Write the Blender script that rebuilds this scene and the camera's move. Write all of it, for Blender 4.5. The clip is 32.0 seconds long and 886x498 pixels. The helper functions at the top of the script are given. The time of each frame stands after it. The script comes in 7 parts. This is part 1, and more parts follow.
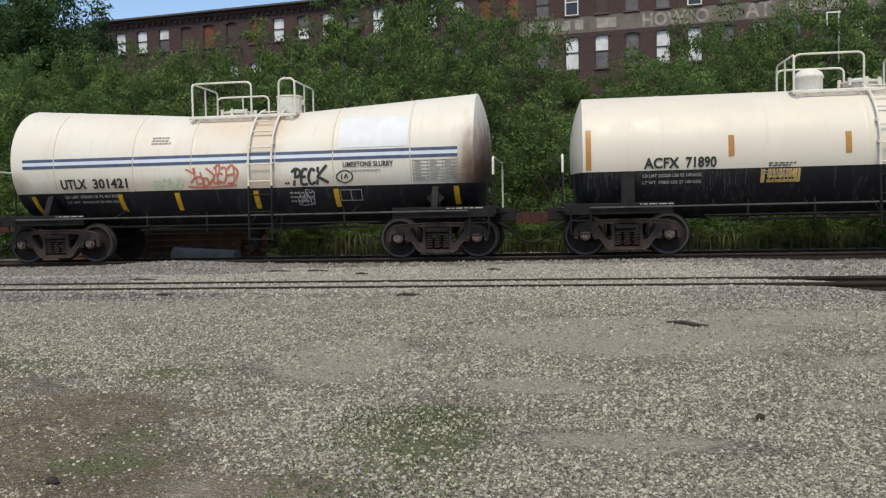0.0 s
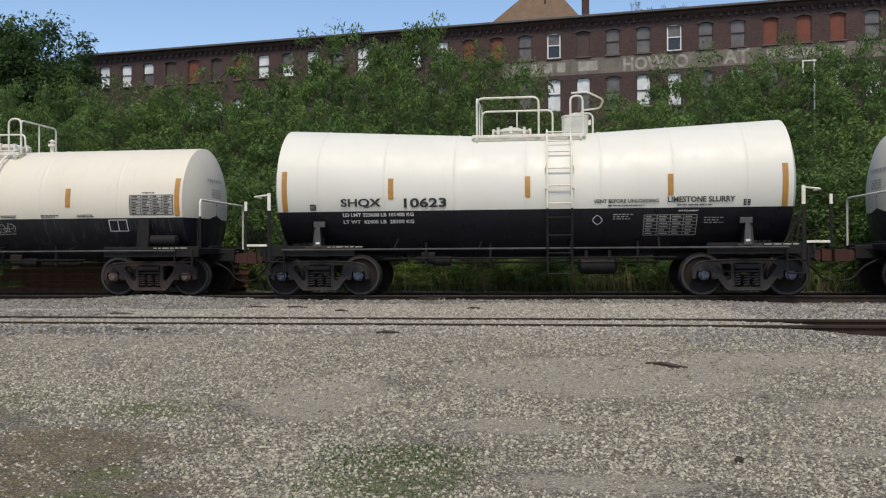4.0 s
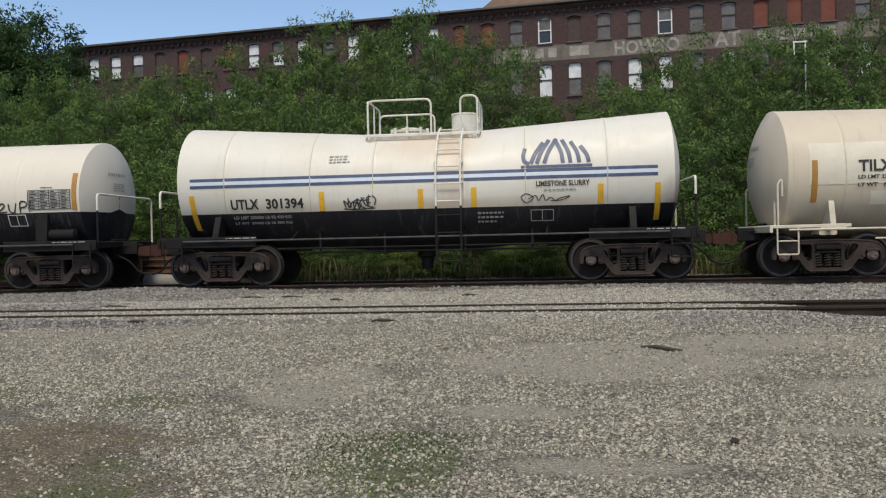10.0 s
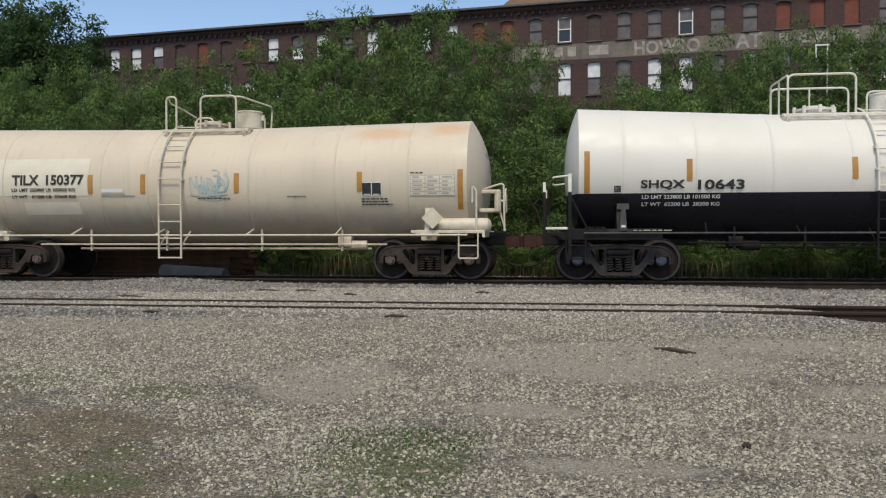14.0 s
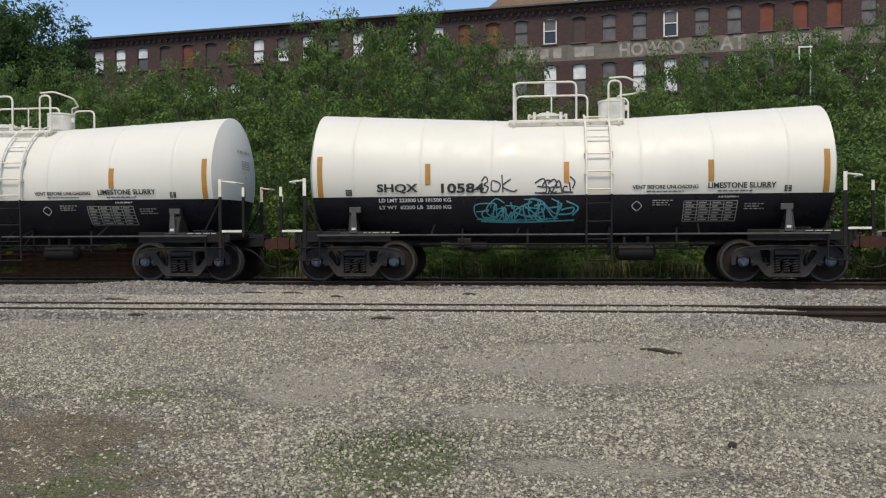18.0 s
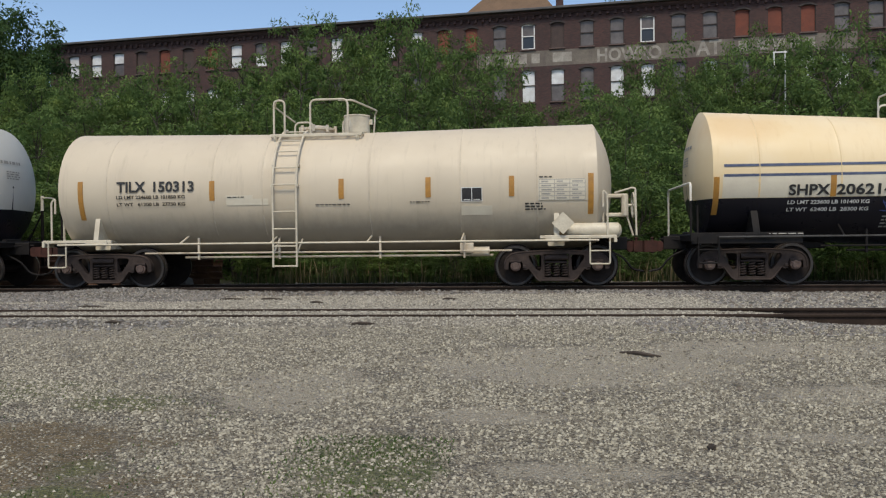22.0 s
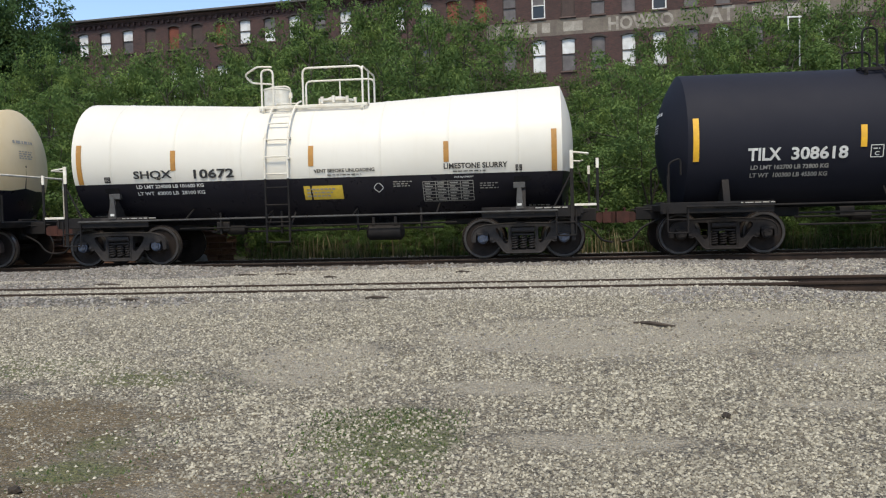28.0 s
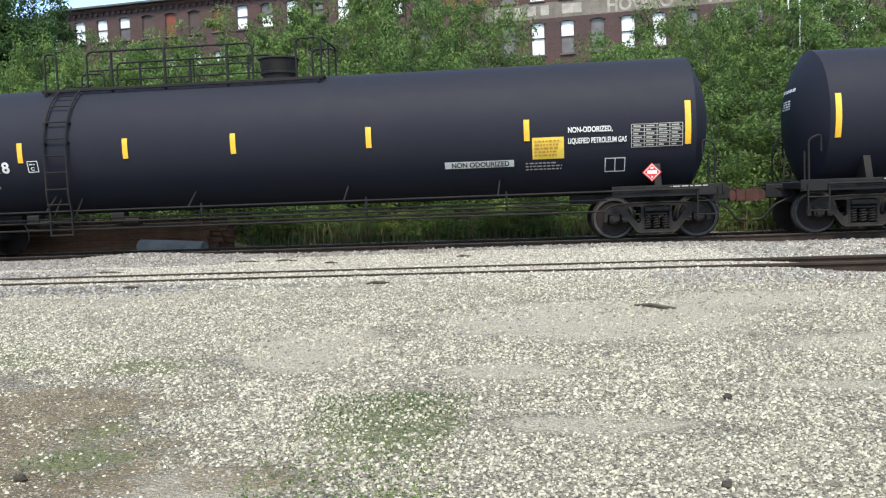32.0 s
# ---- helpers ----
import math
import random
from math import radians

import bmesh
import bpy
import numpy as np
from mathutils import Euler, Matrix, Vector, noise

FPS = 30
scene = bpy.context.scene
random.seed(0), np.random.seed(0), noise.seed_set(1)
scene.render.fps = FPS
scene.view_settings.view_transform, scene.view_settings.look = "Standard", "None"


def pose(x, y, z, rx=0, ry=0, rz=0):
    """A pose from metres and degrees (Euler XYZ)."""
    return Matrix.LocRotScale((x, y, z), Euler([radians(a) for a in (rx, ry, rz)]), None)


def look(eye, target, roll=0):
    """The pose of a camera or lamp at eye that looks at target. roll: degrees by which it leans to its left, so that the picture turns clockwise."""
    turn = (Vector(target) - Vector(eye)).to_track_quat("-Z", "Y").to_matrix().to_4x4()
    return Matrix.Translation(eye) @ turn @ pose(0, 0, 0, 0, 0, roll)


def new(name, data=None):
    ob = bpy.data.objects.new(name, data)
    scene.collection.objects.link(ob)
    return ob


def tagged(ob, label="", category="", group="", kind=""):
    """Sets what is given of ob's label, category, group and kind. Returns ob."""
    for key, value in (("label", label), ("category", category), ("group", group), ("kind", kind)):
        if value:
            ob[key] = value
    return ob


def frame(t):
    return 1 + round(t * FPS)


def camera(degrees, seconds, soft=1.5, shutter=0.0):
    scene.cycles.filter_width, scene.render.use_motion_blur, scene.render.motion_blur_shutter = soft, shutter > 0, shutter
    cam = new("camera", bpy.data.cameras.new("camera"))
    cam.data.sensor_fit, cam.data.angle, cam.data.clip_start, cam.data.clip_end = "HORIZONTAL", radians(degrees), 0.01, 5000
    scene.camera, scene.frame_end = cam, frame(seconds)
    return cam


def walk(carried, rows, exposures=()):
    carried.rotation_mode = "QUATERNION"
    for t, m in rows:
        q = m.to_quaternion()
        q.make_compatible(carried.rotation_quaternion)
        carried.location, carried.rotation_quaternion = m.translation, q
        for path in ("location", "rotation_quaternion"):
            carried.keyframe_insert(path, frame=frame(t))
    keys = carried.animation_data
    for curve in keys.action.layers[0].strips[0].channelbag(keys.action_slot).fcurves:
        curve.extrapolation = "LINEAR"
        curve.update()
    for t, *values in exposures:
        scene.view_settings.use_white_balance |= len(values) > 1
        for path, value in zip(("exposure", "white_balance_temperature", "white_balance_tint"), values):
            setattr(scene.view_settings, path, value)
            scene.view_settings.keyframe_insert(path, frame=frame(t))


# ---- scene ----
from mathutils.geometry import tessellate_polygon

cam = camera(56.0, 32.0, 1.2)
EYE = (2.556, -19.423, 0.95)
LOOK = [  # seconds, tilt, lean, turn
    (0.0, 87.70, 1.20, 8.38),
    (0.5, 87.68, 1.18, 8.20),
    (1.0, 87.79, 1.09, 7.85),
    (1.5, 88.08, 0.85, 8.19),
    (2.0, 88.73, 0.31, 8.03),
    (2.5, 89.63, 0.06, 7.39),
    (4.5, 90.31, 0.34, 7.08),
    (5.0, 90.18, 0.36, 7.52),
    (5.5, 90.25, 0.16, 8.13),
    (6.0, 90.25, 0.20, 7.90),
    (6.5, 90.19, 0.54, 6.21),
    (7.0, 89.74, 0.83, 5.18),
    (7.5, 89.25, 1.05, 6.11),
    (8.0, 89.12, 1.07, 6.52),
    (8.5, 89.11, 1.27, 6.31),
    (9.0, 88.95, 1.34, 6.25),
    (9.5, 89.08, 1.24, 6.29),
    (10.0, 89.42, 1.28, 6.67),
    (10.5, 89.48, 0.98, 7.19),
    (11.0, 89.52, 0.80, 6.80),
    (11.5, 89.59, 0.82, 6.31),
    (12.0, 89.46, 0.87, 6.63),
    (12.5, 89.26, 0.67, 7.45),
    (13.0, 89.23, 0.24, 8.12),
    (13.5, 89.26, 0.05, 7.67),
    (15.5, 88.32, 0.27, 8.01),
    (16.0, 87.89, 0.56, 8.24),
    (16.5, 87.89, 0.60, 8.27),
    (17.0, 88.54, 0.40, 8.09),
    (17.5, 88.96, 0.10, 7.30),
    (18.0, 89.34, 0.24, 6.77),
    (18.5, 89.84, 0.57, 6.09),
    (19.0, 90.06, 0.52, 5.72),
    (19.5, 90.25, 0.62, 6.44),
    (20.0, 90.64, 0.62, 6.18),
    (20.5, 90.56, 0.42, 5.50),
    (21.0, 90.55, 0.29, 5.28),
    (21.5, 90.17, 0.42, 5.57),
    (22.0, 89.67, 0.56, 5.38),
    (22.5, 89.30, 0.56, 5.83),
    (23.0, 89.24, 0.58, 6.11),
    (23.5, 89.22, 0.33, 6.45),
    (24.0, 89.07, 0.20, 6.94),
    (24.5, 88.84, 0.49, 6.92),
    (25.0, 88.85, 0.95, 6.02),
    (25.5, 88.82, 1.19, 5.72),
    (26.0, 88.74, 1.18, 6.30),
    (26.5, 88.94, 1.04, 5.73),
    (28.5, 87.45, 1.53, 6.31),
    (29.0, 87.31, 1.62, 5.94),
    (29.5, 87.27, 1.83, 5.68),
    (30.0, 87.09, 2.13, 5.81),
    (30.5, 86.87, 2.24, 5.82),
    (31.0, 86.75, 2.23, 5.94),
    (31.5, 86.73, 2.21, 6.05),
    (32.0, 86.77, 2.07, 6.24),
]
BRIGHT = [(0.0, 0.24, 6500, 10), (13.0, 0.14, 6560, 10), (17.0, 0.24, 6530, 10), (22.0, 0.10, 6580, 10), (26.0, 0.24, 6560, 10), (28.5, 0.66, 6510, 9), (29.0, 0.83, 6460, 8), (30.0, 1.22, 6340, 6.5), (31.0, 1.32, 6240, 6), (32.0, 1.34, 6240, 6)]
walk(cam, [(t, pose(*EYE, rx, ry, rz)) for t, rx, ry, rz in LOOK], BRIGHT)

# ---- light ----
world = bpy.data.worlds.new("sky")
scene.world = world
world.use_nodes = True
SUN_EL, SUN_AZ = 57.0, 178.0  # degrees, azimuth clockwise from +y


def sky_nodes():
    nt = world.node_tree
    nt.nodes.clear()
    out = nt.nodes.new("ShaderNodeOutputWorld")
    bg = nt.nodes.new("ShaderNodeBackground")
    bg.inputs["Strength"].default_value = 0.15
    sky = nt.nodes.new("ShaderNodeTexSky")
    sky.sky_type = "NISHITA"
    sky.sun_disc = False
    sky.sun_elevation, sky.sun_rotation = radians(SUN_EL), radians(SUN_AZ)
    sky.air_density, sky.dust_density, sky.ozone_density = 1.0, 0.8, 2.2
    # broken cloud all over the sky
    tc = nt.nodes.new("ShaderNodeTexCoord")
    mp = nt.nodes.new("ShaderNodeMapping")
    mp.inputs["Scale"].default_value = (1.6, 1.6, 5.0)
    mp.inputs["Location"].default_value = (0.7, 0.2, 0.1)
    n1 = nt.nodes.new("ShaderNodeTexNoise")
    n1.inputs["Scale"].default_value, n1.inputs["Detail"].default_value, n1.inputs["Roughness"].default_value = 1.8, 8, 0.55
    ramp = nt.nodes.new("ShaderNodeValToRGB")
    ramp.color_ramp.elements[0].position, ramp.color_ramp.elements[1].position = 0.53, 0.82
    mix = nt.nodes.new("ShaderNodeMix")
    mix.data_type = "RGBA"
    mix.inputs["B"].default_value = (7.5, 7.3, 7.0, 1)
    lk = nt.links.new
    lk(tc.outputs["Generated"], mp.inputs["Vector"])
    lk(mp.outputs["Vector"], n1.inputs["Vector"])
    lk(n1.outputs["Fac"], ramp.inputs["Fac"])
    lk(ramp.outputs["Color"], mix.inputs["Factor"])
    lk(sky.outputs["Color"], mix.inputs["A"])
    lk(mix.outputs["Result"], bg.inputs["Color"])
    lk(bg.outputs["Background"], out.inputs["Surface"])


sky_nodes()
sun = new("sun", bpy.data.lights.new("sun", "SUN"))
sun.data.energy, sun.data.angle, sun.data.color = 2.75, radians(15), (1.0, 0.90, 0.71)
_el, _az = radians(SUN_EL), radians(SUN_AZ)
sun.matrix_world = look((math.sin(_az) * math.cos(_el) * 90, math.cos(_az) * math.cos(_el) * 90, math.sin(_el) * 90), (0, 0, 0))

# ---- materials ----


def nodes_of(name):
    m = bpy.data.materials.new(name)
    m.use_nodes = True
    nt = m.node_tree
    return m, nt, nt.nodes["Principled BSDF"]


def rgb(c):
    return (*c, 1)


def noise_node(nt, vec, scale, detail=6, rough=0.6):
    n = nt.nodes.new("ShaderNodeTexNoise")
    n.inputs["Scale"].default_value, n.inputs["Detail"].default_value, n.inputs["Roughness"].default_value = scale, detail, rough
    nt.links.new(vec, n.inputs["Vector"])
    return n.outputs["Fac"]


def ramp_node(nt, fac, a, b, lo=0.0, hi=1.0):
    r = nt.nodes.new("ShaderNodeMapRange")
    r.inputs["From Min"].default_value, r.inputs["From Max"].default_value = a, b
    r.inputs["To Min"].default_value, r.inputs["To Max"].default_value = lo, hi
    nt.links.new(fac, r.inputs["Value"])
    return r.outputs["Result"]


def mix_node(nt, fac, a, b, blend="MIX"):
    m = nt.nodes.new("ShaderNodeMix")
    m.data_type, m.blend_type = "RGBA", blend
    for key, v in (("A", a), ("B", b)):
        if isinstance(v, tuple):
            m.inputs[key].default_value = rgb(v)
        else:
            nt.links.new(v, m.inputs[key])
    if isinstance(fac, (int, float)):
        m.inputs["Factor"].default_value = fac
    else:
        nt.links.new(fac, m.inputs["Factor"])
    return m.outputs["Result"]


def coords(nt, scale=(1, 1, 1)):
    tc = nt.nodes.new("ShaderNodeTexCoord")
    mp = nt.nodes.new("ShaderNodeMapping")
    mp.inputs["Scale"].default_value = scale
    nt.links.new(tc.outputs["Object"], mp.inputs["Vector"])
    return mp.outputs["Vector"]


def bump_node(nt, bsdf, height, strength, distance):
    b = nt.nodes.new("ShaderNodeBump")
    b.inputs["Strength"].default_value, b.inputs["Distance"].default_value = strength, distance
    nt.links.new(height, b.inputs["Height"])
    nt.links.new(b.outputs["Normal"], bsdf.inputs["Normal"])


def surface(name, c1, c2, scale=2.0, rough=0.6, metal=0.0, fine=30.0, bump=0.15, dist=0.004, fine_amt=0.25):
    """Two-scale mottled surface."""
    m, nt, b = nodes_of(name)
    v = coords(nt)
    big = ramp_node(nt, noise_node(nt, v, scale), 0.35, 0.65)
    small = noise_node(nt, v, fine, 4)
    col = mix_node(nt, big, c1, c2)
    col = mix_node(nt, ramp_node(nt, small, 0.3, 0.7, 0, fine_amt), col, tuple(0.45 * x for x in c1))
    nt.links.new(col, b.inputs["Base Color"])
    nt.links.new(ramp_node(nt, small, 0.3, 0.7, max(0.05, rough - 0.1), min(1, rough + 0.1)), b.inputs["Roughness"])
    b.inputs["Metallic"].default_value = metal
    bump_node(nt, b, small, bump, dist)
    return m


def tank_paint(name, base, dirt, amount=0.5, rough=0.45, streak=0.4, streak_col=(0.2, 0.13, 0.07), stains_and_bands=(), uneven=0.12):
    """Weathered tank paint: broad grime, thin runs down the side, fine grain."""
    m, nt, b = nodes_of(name)
    v = coords(nt)
    big = ramp_node(nt, noise_node(nt, v, 0.7, 5, 0.55), 0.4, 0.75, 0, amount)
    runs = ramp_node(nt, noise_node(nt, coords(nt, (5.0, 2.0, 0.35)), 1.6, 5, 0.6), 0.56, 0.8, 0, streak)
    spots = ramp_node(nt, noise_node(nt, v, 14, 5, 0.7), 0.62, 0.8, 0, amount * 0.5)
    col = mix_node(nt, big, base, dirt)
    col = mix_node(nt, runs, col, streak_col)
    col = mix_node(nt, spots, col, dirt)
    for x, z, rx, rz, top, tint in stains_and_bands:  # spilled and burnt-on marks, and broad tinted bands
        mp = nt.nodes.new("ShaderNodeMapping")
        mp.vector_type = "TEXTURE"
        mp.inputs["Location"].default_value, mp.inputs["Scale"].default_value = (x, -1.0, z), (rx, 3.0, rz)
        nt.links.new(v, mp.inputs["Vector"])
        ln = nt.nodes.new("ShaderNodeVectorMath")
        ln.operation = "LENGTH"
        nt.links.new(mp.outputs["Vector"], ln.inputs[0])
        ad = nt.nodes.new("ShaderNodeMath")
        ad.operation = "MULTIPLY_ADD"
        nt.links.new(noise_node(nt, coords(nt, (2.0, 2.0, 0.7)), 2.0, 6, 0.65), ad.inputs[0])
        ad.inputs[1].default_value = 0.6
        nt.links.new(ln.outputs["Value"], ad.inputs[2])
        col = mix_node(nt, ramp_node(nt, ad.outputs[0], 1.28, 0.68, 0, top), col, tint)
    nt.links.new(col, b.inputs["Base Color"])
    nt.links.new(ramp_node(nt, noise_node(nt, v, 3), 0.3, 0.7, rough - uneven, rough + uneven), b.inputs["Roughness"])
    bump_node(nt, b, noise_node(nt, v, 1.1, 2), 0.5 * uneven, 0.01)
    return m


WARM_WHITE = tank_paint("warm_white_tank_paint", (0.60, 0.55, 0.463), (0.51, 0.455, 0.37), 0.4, 0.5, 0.16, (0.42, 0.33, 0.23))
WHITE = tank_paint("white_tank_paint", (0.60, 0.58, 0.525), (0.51, 0.483, 0.42), 0.35, 0.5, 0.12, (0.45, 0.38, 0.28))
CREAMY_STAINED = tank_paint("off_white_tank_paint", (0.62, 0.59, 0.515), (0.56, 0.48, 0.37), 0.5, 0.5, 0.22, (0.36, 0.24, 0.14), ((6.0, 1.55, 1.3, 2.1, 0.92, (0.26, 0.145, 0.085)), (6.05, 1.6, 1.15, 1.6, 0.97, (0.045, 0.022, 0.014)), (-5.5, 1.85, 0.5, 0.4, 0.5, (0.22, 0.12, 0.07)), (0.2, 3.2, 1.6, 0.7, 0.4, (0.5, 0.34, 0.22)), (0.75, 2.7, 0.55, 1.3, 0.35, (0.42, 0.28, 0.17)), (-1.2, 1.72, 6.0, 0.32, 0.4, (0.36, 0.24, 0.15))))
CREAMY = tank_paint("off_white_tank_paint_with_light_stains", (0.60, 0.575, 0.51), (0.53, 0.46, 0.36), 0.45, 0.5, 0.2, (0.36, 0.24, 0.14), ((6.0, 1.45, 1.0, 1.0, 0.75, (0.20, 0.11, 0.065)), (6.05, 1.3, 1.0, 0.6, 0.9, (0.045, 0.022, 0.014)), (0.2, 3.1, 1.4, 0.6, 0.4, (0.5, 0.35, 0.22)), (0.75, 2.6, 0.45, 1.3, 0.35, (0.42, 0.28, 0.17)), (0.0, 1.68, 6.0, 0.25, 0.4, (0.36, 0.25, 0.16))))
# both beige paints also darken in a wide band along the lower side
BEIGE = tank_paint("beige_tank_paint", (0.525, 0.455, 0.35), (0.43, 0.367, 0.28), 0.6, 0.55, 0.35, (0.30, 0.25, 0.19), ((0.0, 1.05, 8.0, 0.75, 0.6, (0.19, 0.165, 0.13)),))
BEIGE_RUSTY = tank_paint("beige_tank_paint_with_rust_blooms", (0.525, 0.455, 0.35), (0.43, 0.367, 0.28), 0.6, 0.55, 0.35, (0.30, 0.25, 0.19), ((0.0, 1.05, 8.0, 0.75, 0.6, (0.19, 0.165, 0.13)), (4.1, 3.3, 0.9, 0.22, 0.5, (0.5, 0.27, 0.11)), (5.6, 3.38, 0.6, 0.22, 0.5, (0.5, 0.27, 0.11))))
SEAM = surface("grimy_weld_line", (0.42, 0.36, 0.28), (0.55, 0.48, 0.38), 6, 0.7)
SEAM_TAN = surface("tan_weld_line", (0.58, 0.44, 0.25), (0.66, 0.52, 0.32), 6, 0.7)
SEAM_PALE = surface("pale_weld_line", (0.55, 0.53, 0.48), (0.62, 0.59, 0.52), 6, 0.6)
TAN = tank_paint("yellowed_cream_tank_paint", (0.66, 0.52, 0.31), (0.71, 0.61, 0.44), 0.6, 0.5, 0.25, (0.46, 0.30, 0.14), ((0.6, 3.2, 1.0, 0.6, 0.5, (0.50, 0.33, 0.16)), (0.5, 2.3, 0.35, 1.2, 0.3, (0.42, 0.29, 0.17)), (-4.9, 3.4, 1.2, 0.5, 0.4, (0.56, 0.36, 0.17))))
BLACK = tank_paint("black_tank_paint", (0.011, 0.0105, 0.0155), (0.020, 0.019, 0.024), 0.5, 0.34, 0.12, (0.05, 0.045, 0.04))
SOOT = tank_paint("dusty_black_tank_paint", (0.012, 0.012, 0.016), (0.034, 0.033, 0.034), 0.6, 0.42, 0.5, (0.15, 0.15, 0.15))
LPG = tank_paint("satin_black_tank_paint", (0.013, 0.0136, 0.0205), (0.017, 0.0175, 0.025), 0.4, 0.66, 0.05, (0.024, 0.024, 0.030), (), 0.03)
LPG.node_tree.nodes["Principled BSDF"].inputs["Specular IOR Level"].default_value = 0.14
STEEL_BLACK = surface("black_painted_steel", (0.011, 0.011, 0.012), (0.021, 0.018, 0.017), 3, 0.6)
RAIL_GREY = surface("grey_steel", (0.075, 0.075, 0.075), (0.045, 0.042, 0.04), 4, 0.55)
STEEL_WHITE = surface("white_painted_steel", (0.72, 0.70, 0.63), (0.6, 0.55, 0.45), 4, 0.5)
STEEL_CREAM = surface("cream_painted_steel", (0.60, 0.55, 0.44), (0.48, 0.42, 0.32), 4, 0.55)
STEEL_BEIGE = surface("beige_painted_steel", (0.60, 0.54, 0.44), (0.46, 0.38, 0.28), 4, 0.55)
TRUCK_BROWN = surface("grimy_cast_steel", (0.036, 0.028, 0.026), (0.066, 0.050, 0.044), 5, 0.8, 0.0)
TRUCK_GREY = surface("dusty_cast_steel", (0.027, 0.025, 0.026), (0.050, 0.045, 0.043), 5, 0.75, 0.0)
TRUCK_BLACK = surface("black_cast_steel", (0.018, 0.016, 0.016), (0.034, 0.029, 0.027), 5, 0.8, 0.0)
WHEEL_STEEL = surface("rusty_wheel_steel", (0.013, 0.0105, 0.010), (0.025, 0.019, 0.017), 4, 0.7, 0.0)
RIM_STEEL = surface("scuffed_wheel_rim", (0.020, 0.018, 0.018), (0.036, 0.032, 0.031), 7, 0.6, 0.1)
TREAD = surface("worn_bright_steel", (0.30, 0.28, 0.26), (0.2, 0.17, 0.15), 8, 0.35, 0.8)
CAP_BLUE = surface("blue_bearing_cap", (0.03, 0.05, 0.10), (0.06, 0.065, 0.08), 9, 0.5)
CAP_BROWN = surface("brown_bearing_cap", (0.10, 0.06, 0.05), (0.14, 0.10, 0.08), 9, 0.6)
RUST = surface("rusty_rail_steel", (0.10, 0.055, 0.035), (0.17, 0.09, 0.055), 3, 0.8, 0.3)
RAIL_DARK = surface("dark_rail_steel", (0.024, 0.017, 0.013), (0.045, 0.03, 0.023), 3, 0.8, 0.0)
RUST_RED = surface("red_brown_coupler_steel", (0.072, 0.032, 0.027), (0.04, 0.023, 0.02), 6, 0.85, 0.0)
YELLOW = surface("yellow_reflective_tape", (0.75, 0.42, 0.02), (0.62, 0.34, 0.03), 8, 0.4)
AMBER = surface("faded_amber_reflective_tape", (0.42, 0.205, 0.035), (0.32, 0.16, 0.035), 8, 0.45)
INK = surface("black_lettering_paint", (0.013, 0.013, 0.015), (0.026, 0.025, 0.025), 9, 0.6)
CHALK = surface("white_lettering_paint", (0.66, 0.66, 0.64), (0.5, 0.5, 0.48), 9, 0.6)
FADED = surface("faded_grey_lettering_paint", (0.38, 0.36, 0.32), (0.28, 0.27, 0.25), 9, 0.7)
BLUE = surface("navy_stripe_paint", (0.045, 0.062, 0.125), (0.08, 0.10, 0.165), 5, 0.5)
LIGHT_BLUE = surface("pale_blue_stripe_paint", (0.55, 0.63, 0.72), (0.62, 0.66, 0.7), 5, 0.5)
PATCH_WHITE = surface("fresh_white_paint", (0.63, 0.645, 0.655), (0.57, 0.585, 0.595), 3, 0.5, 0, 30, 0.05, 0.002, 0.05)
PATCH_CREAM = surface("cream_repaint", (0.61, 0.565, 0.455), (0.55, 0.50, 0.405), 3, 0.5, 0, 30, 0.05, 0.002, 0.06)
PLACARD = surface("yellow_placard", (0.72, 0.5, 0.05), (0.62, 0.42, 0.06), 6, 0.5)
PLACARD_OLD = surface("faded_orange_placard", (0.62, 0.42, 0.16), (0.5, 0.33, 0.12), 6, 0.6)
RED = surface("red_placard", (0.5, 0.02, 0.03), (0.42, 0.03, 0.03), 6, 0.45)
RUN_GREY = surface("dried_slurry_run", (0.055, 0.057, 0.062), (0.03, 0.03, 0.034), 8, 0.7)
SPRAY_BLACK = surface("black_spray_paint", (0.02, 0.02, 0.02), (0.05, 0.05, 0.05), 6, 0.6)
SPRAY_RED = surface("faded_red_spray_paint", (0.42, 0.10, 0.06), (0.5, 0.2, 0.13), 6, 0.6)
SPRAY_BLUE = surface("dark_blue_spray_paint", (0.04, 0.06, 0.2), (0.07, 0.09, 0.26), 6, 0.55)
SPRAY_TEAL = surface("teal_spray_paint", (0.05, 0.26, 0.32), (0.10, 0.34, 0.38), 6, 0.55)
SPRAY_PALE = surface("pale_teal_spray_paint", (0.27, 0.40, 0.42), (0.42, 0.46, 0.42), 6, 0.6)
SPRAY_GREEN = surface("pale_green_spray_paint", (0.35, 0.5, 0.25), (0.5, 0.58, 0.42), 6, 0.6)
SPRAY_LILAC = surface("lilac_spray_paint", (0.35, 0.33, 0.62), (0.45, 0.45, 0.7), 6, 0.6)
SPRAY_WHITE = surface("thin_white_spray_paint", (0.5, 0.5, 0.5), (0.3, 0.3, 0.3), 6, 0.6)
CONCRETE = surface("grey_weathered_pipe", (0.24, 0.23, 0.22), (0.17, 0.165, 0.16), 3, 0.85, 0, 25, 0.3)
CLOD = surface("dark_clod", (0.022, 0.016, 0.012), (0.04, 0.03, 0.02), 9, 0.95)
WOOD = surface("dark_weathered_wood", (0.035, 0.026, 0.02), (0.07, 0.053, 0.04), 6, 0.9, 0, 40, 0.4)
BARK = surface("grey_brown_bark", (0.026, 0.022, 0.016), (0.045, 0.038, 0.028), 6, 0.9, 0, 30, 0.5)
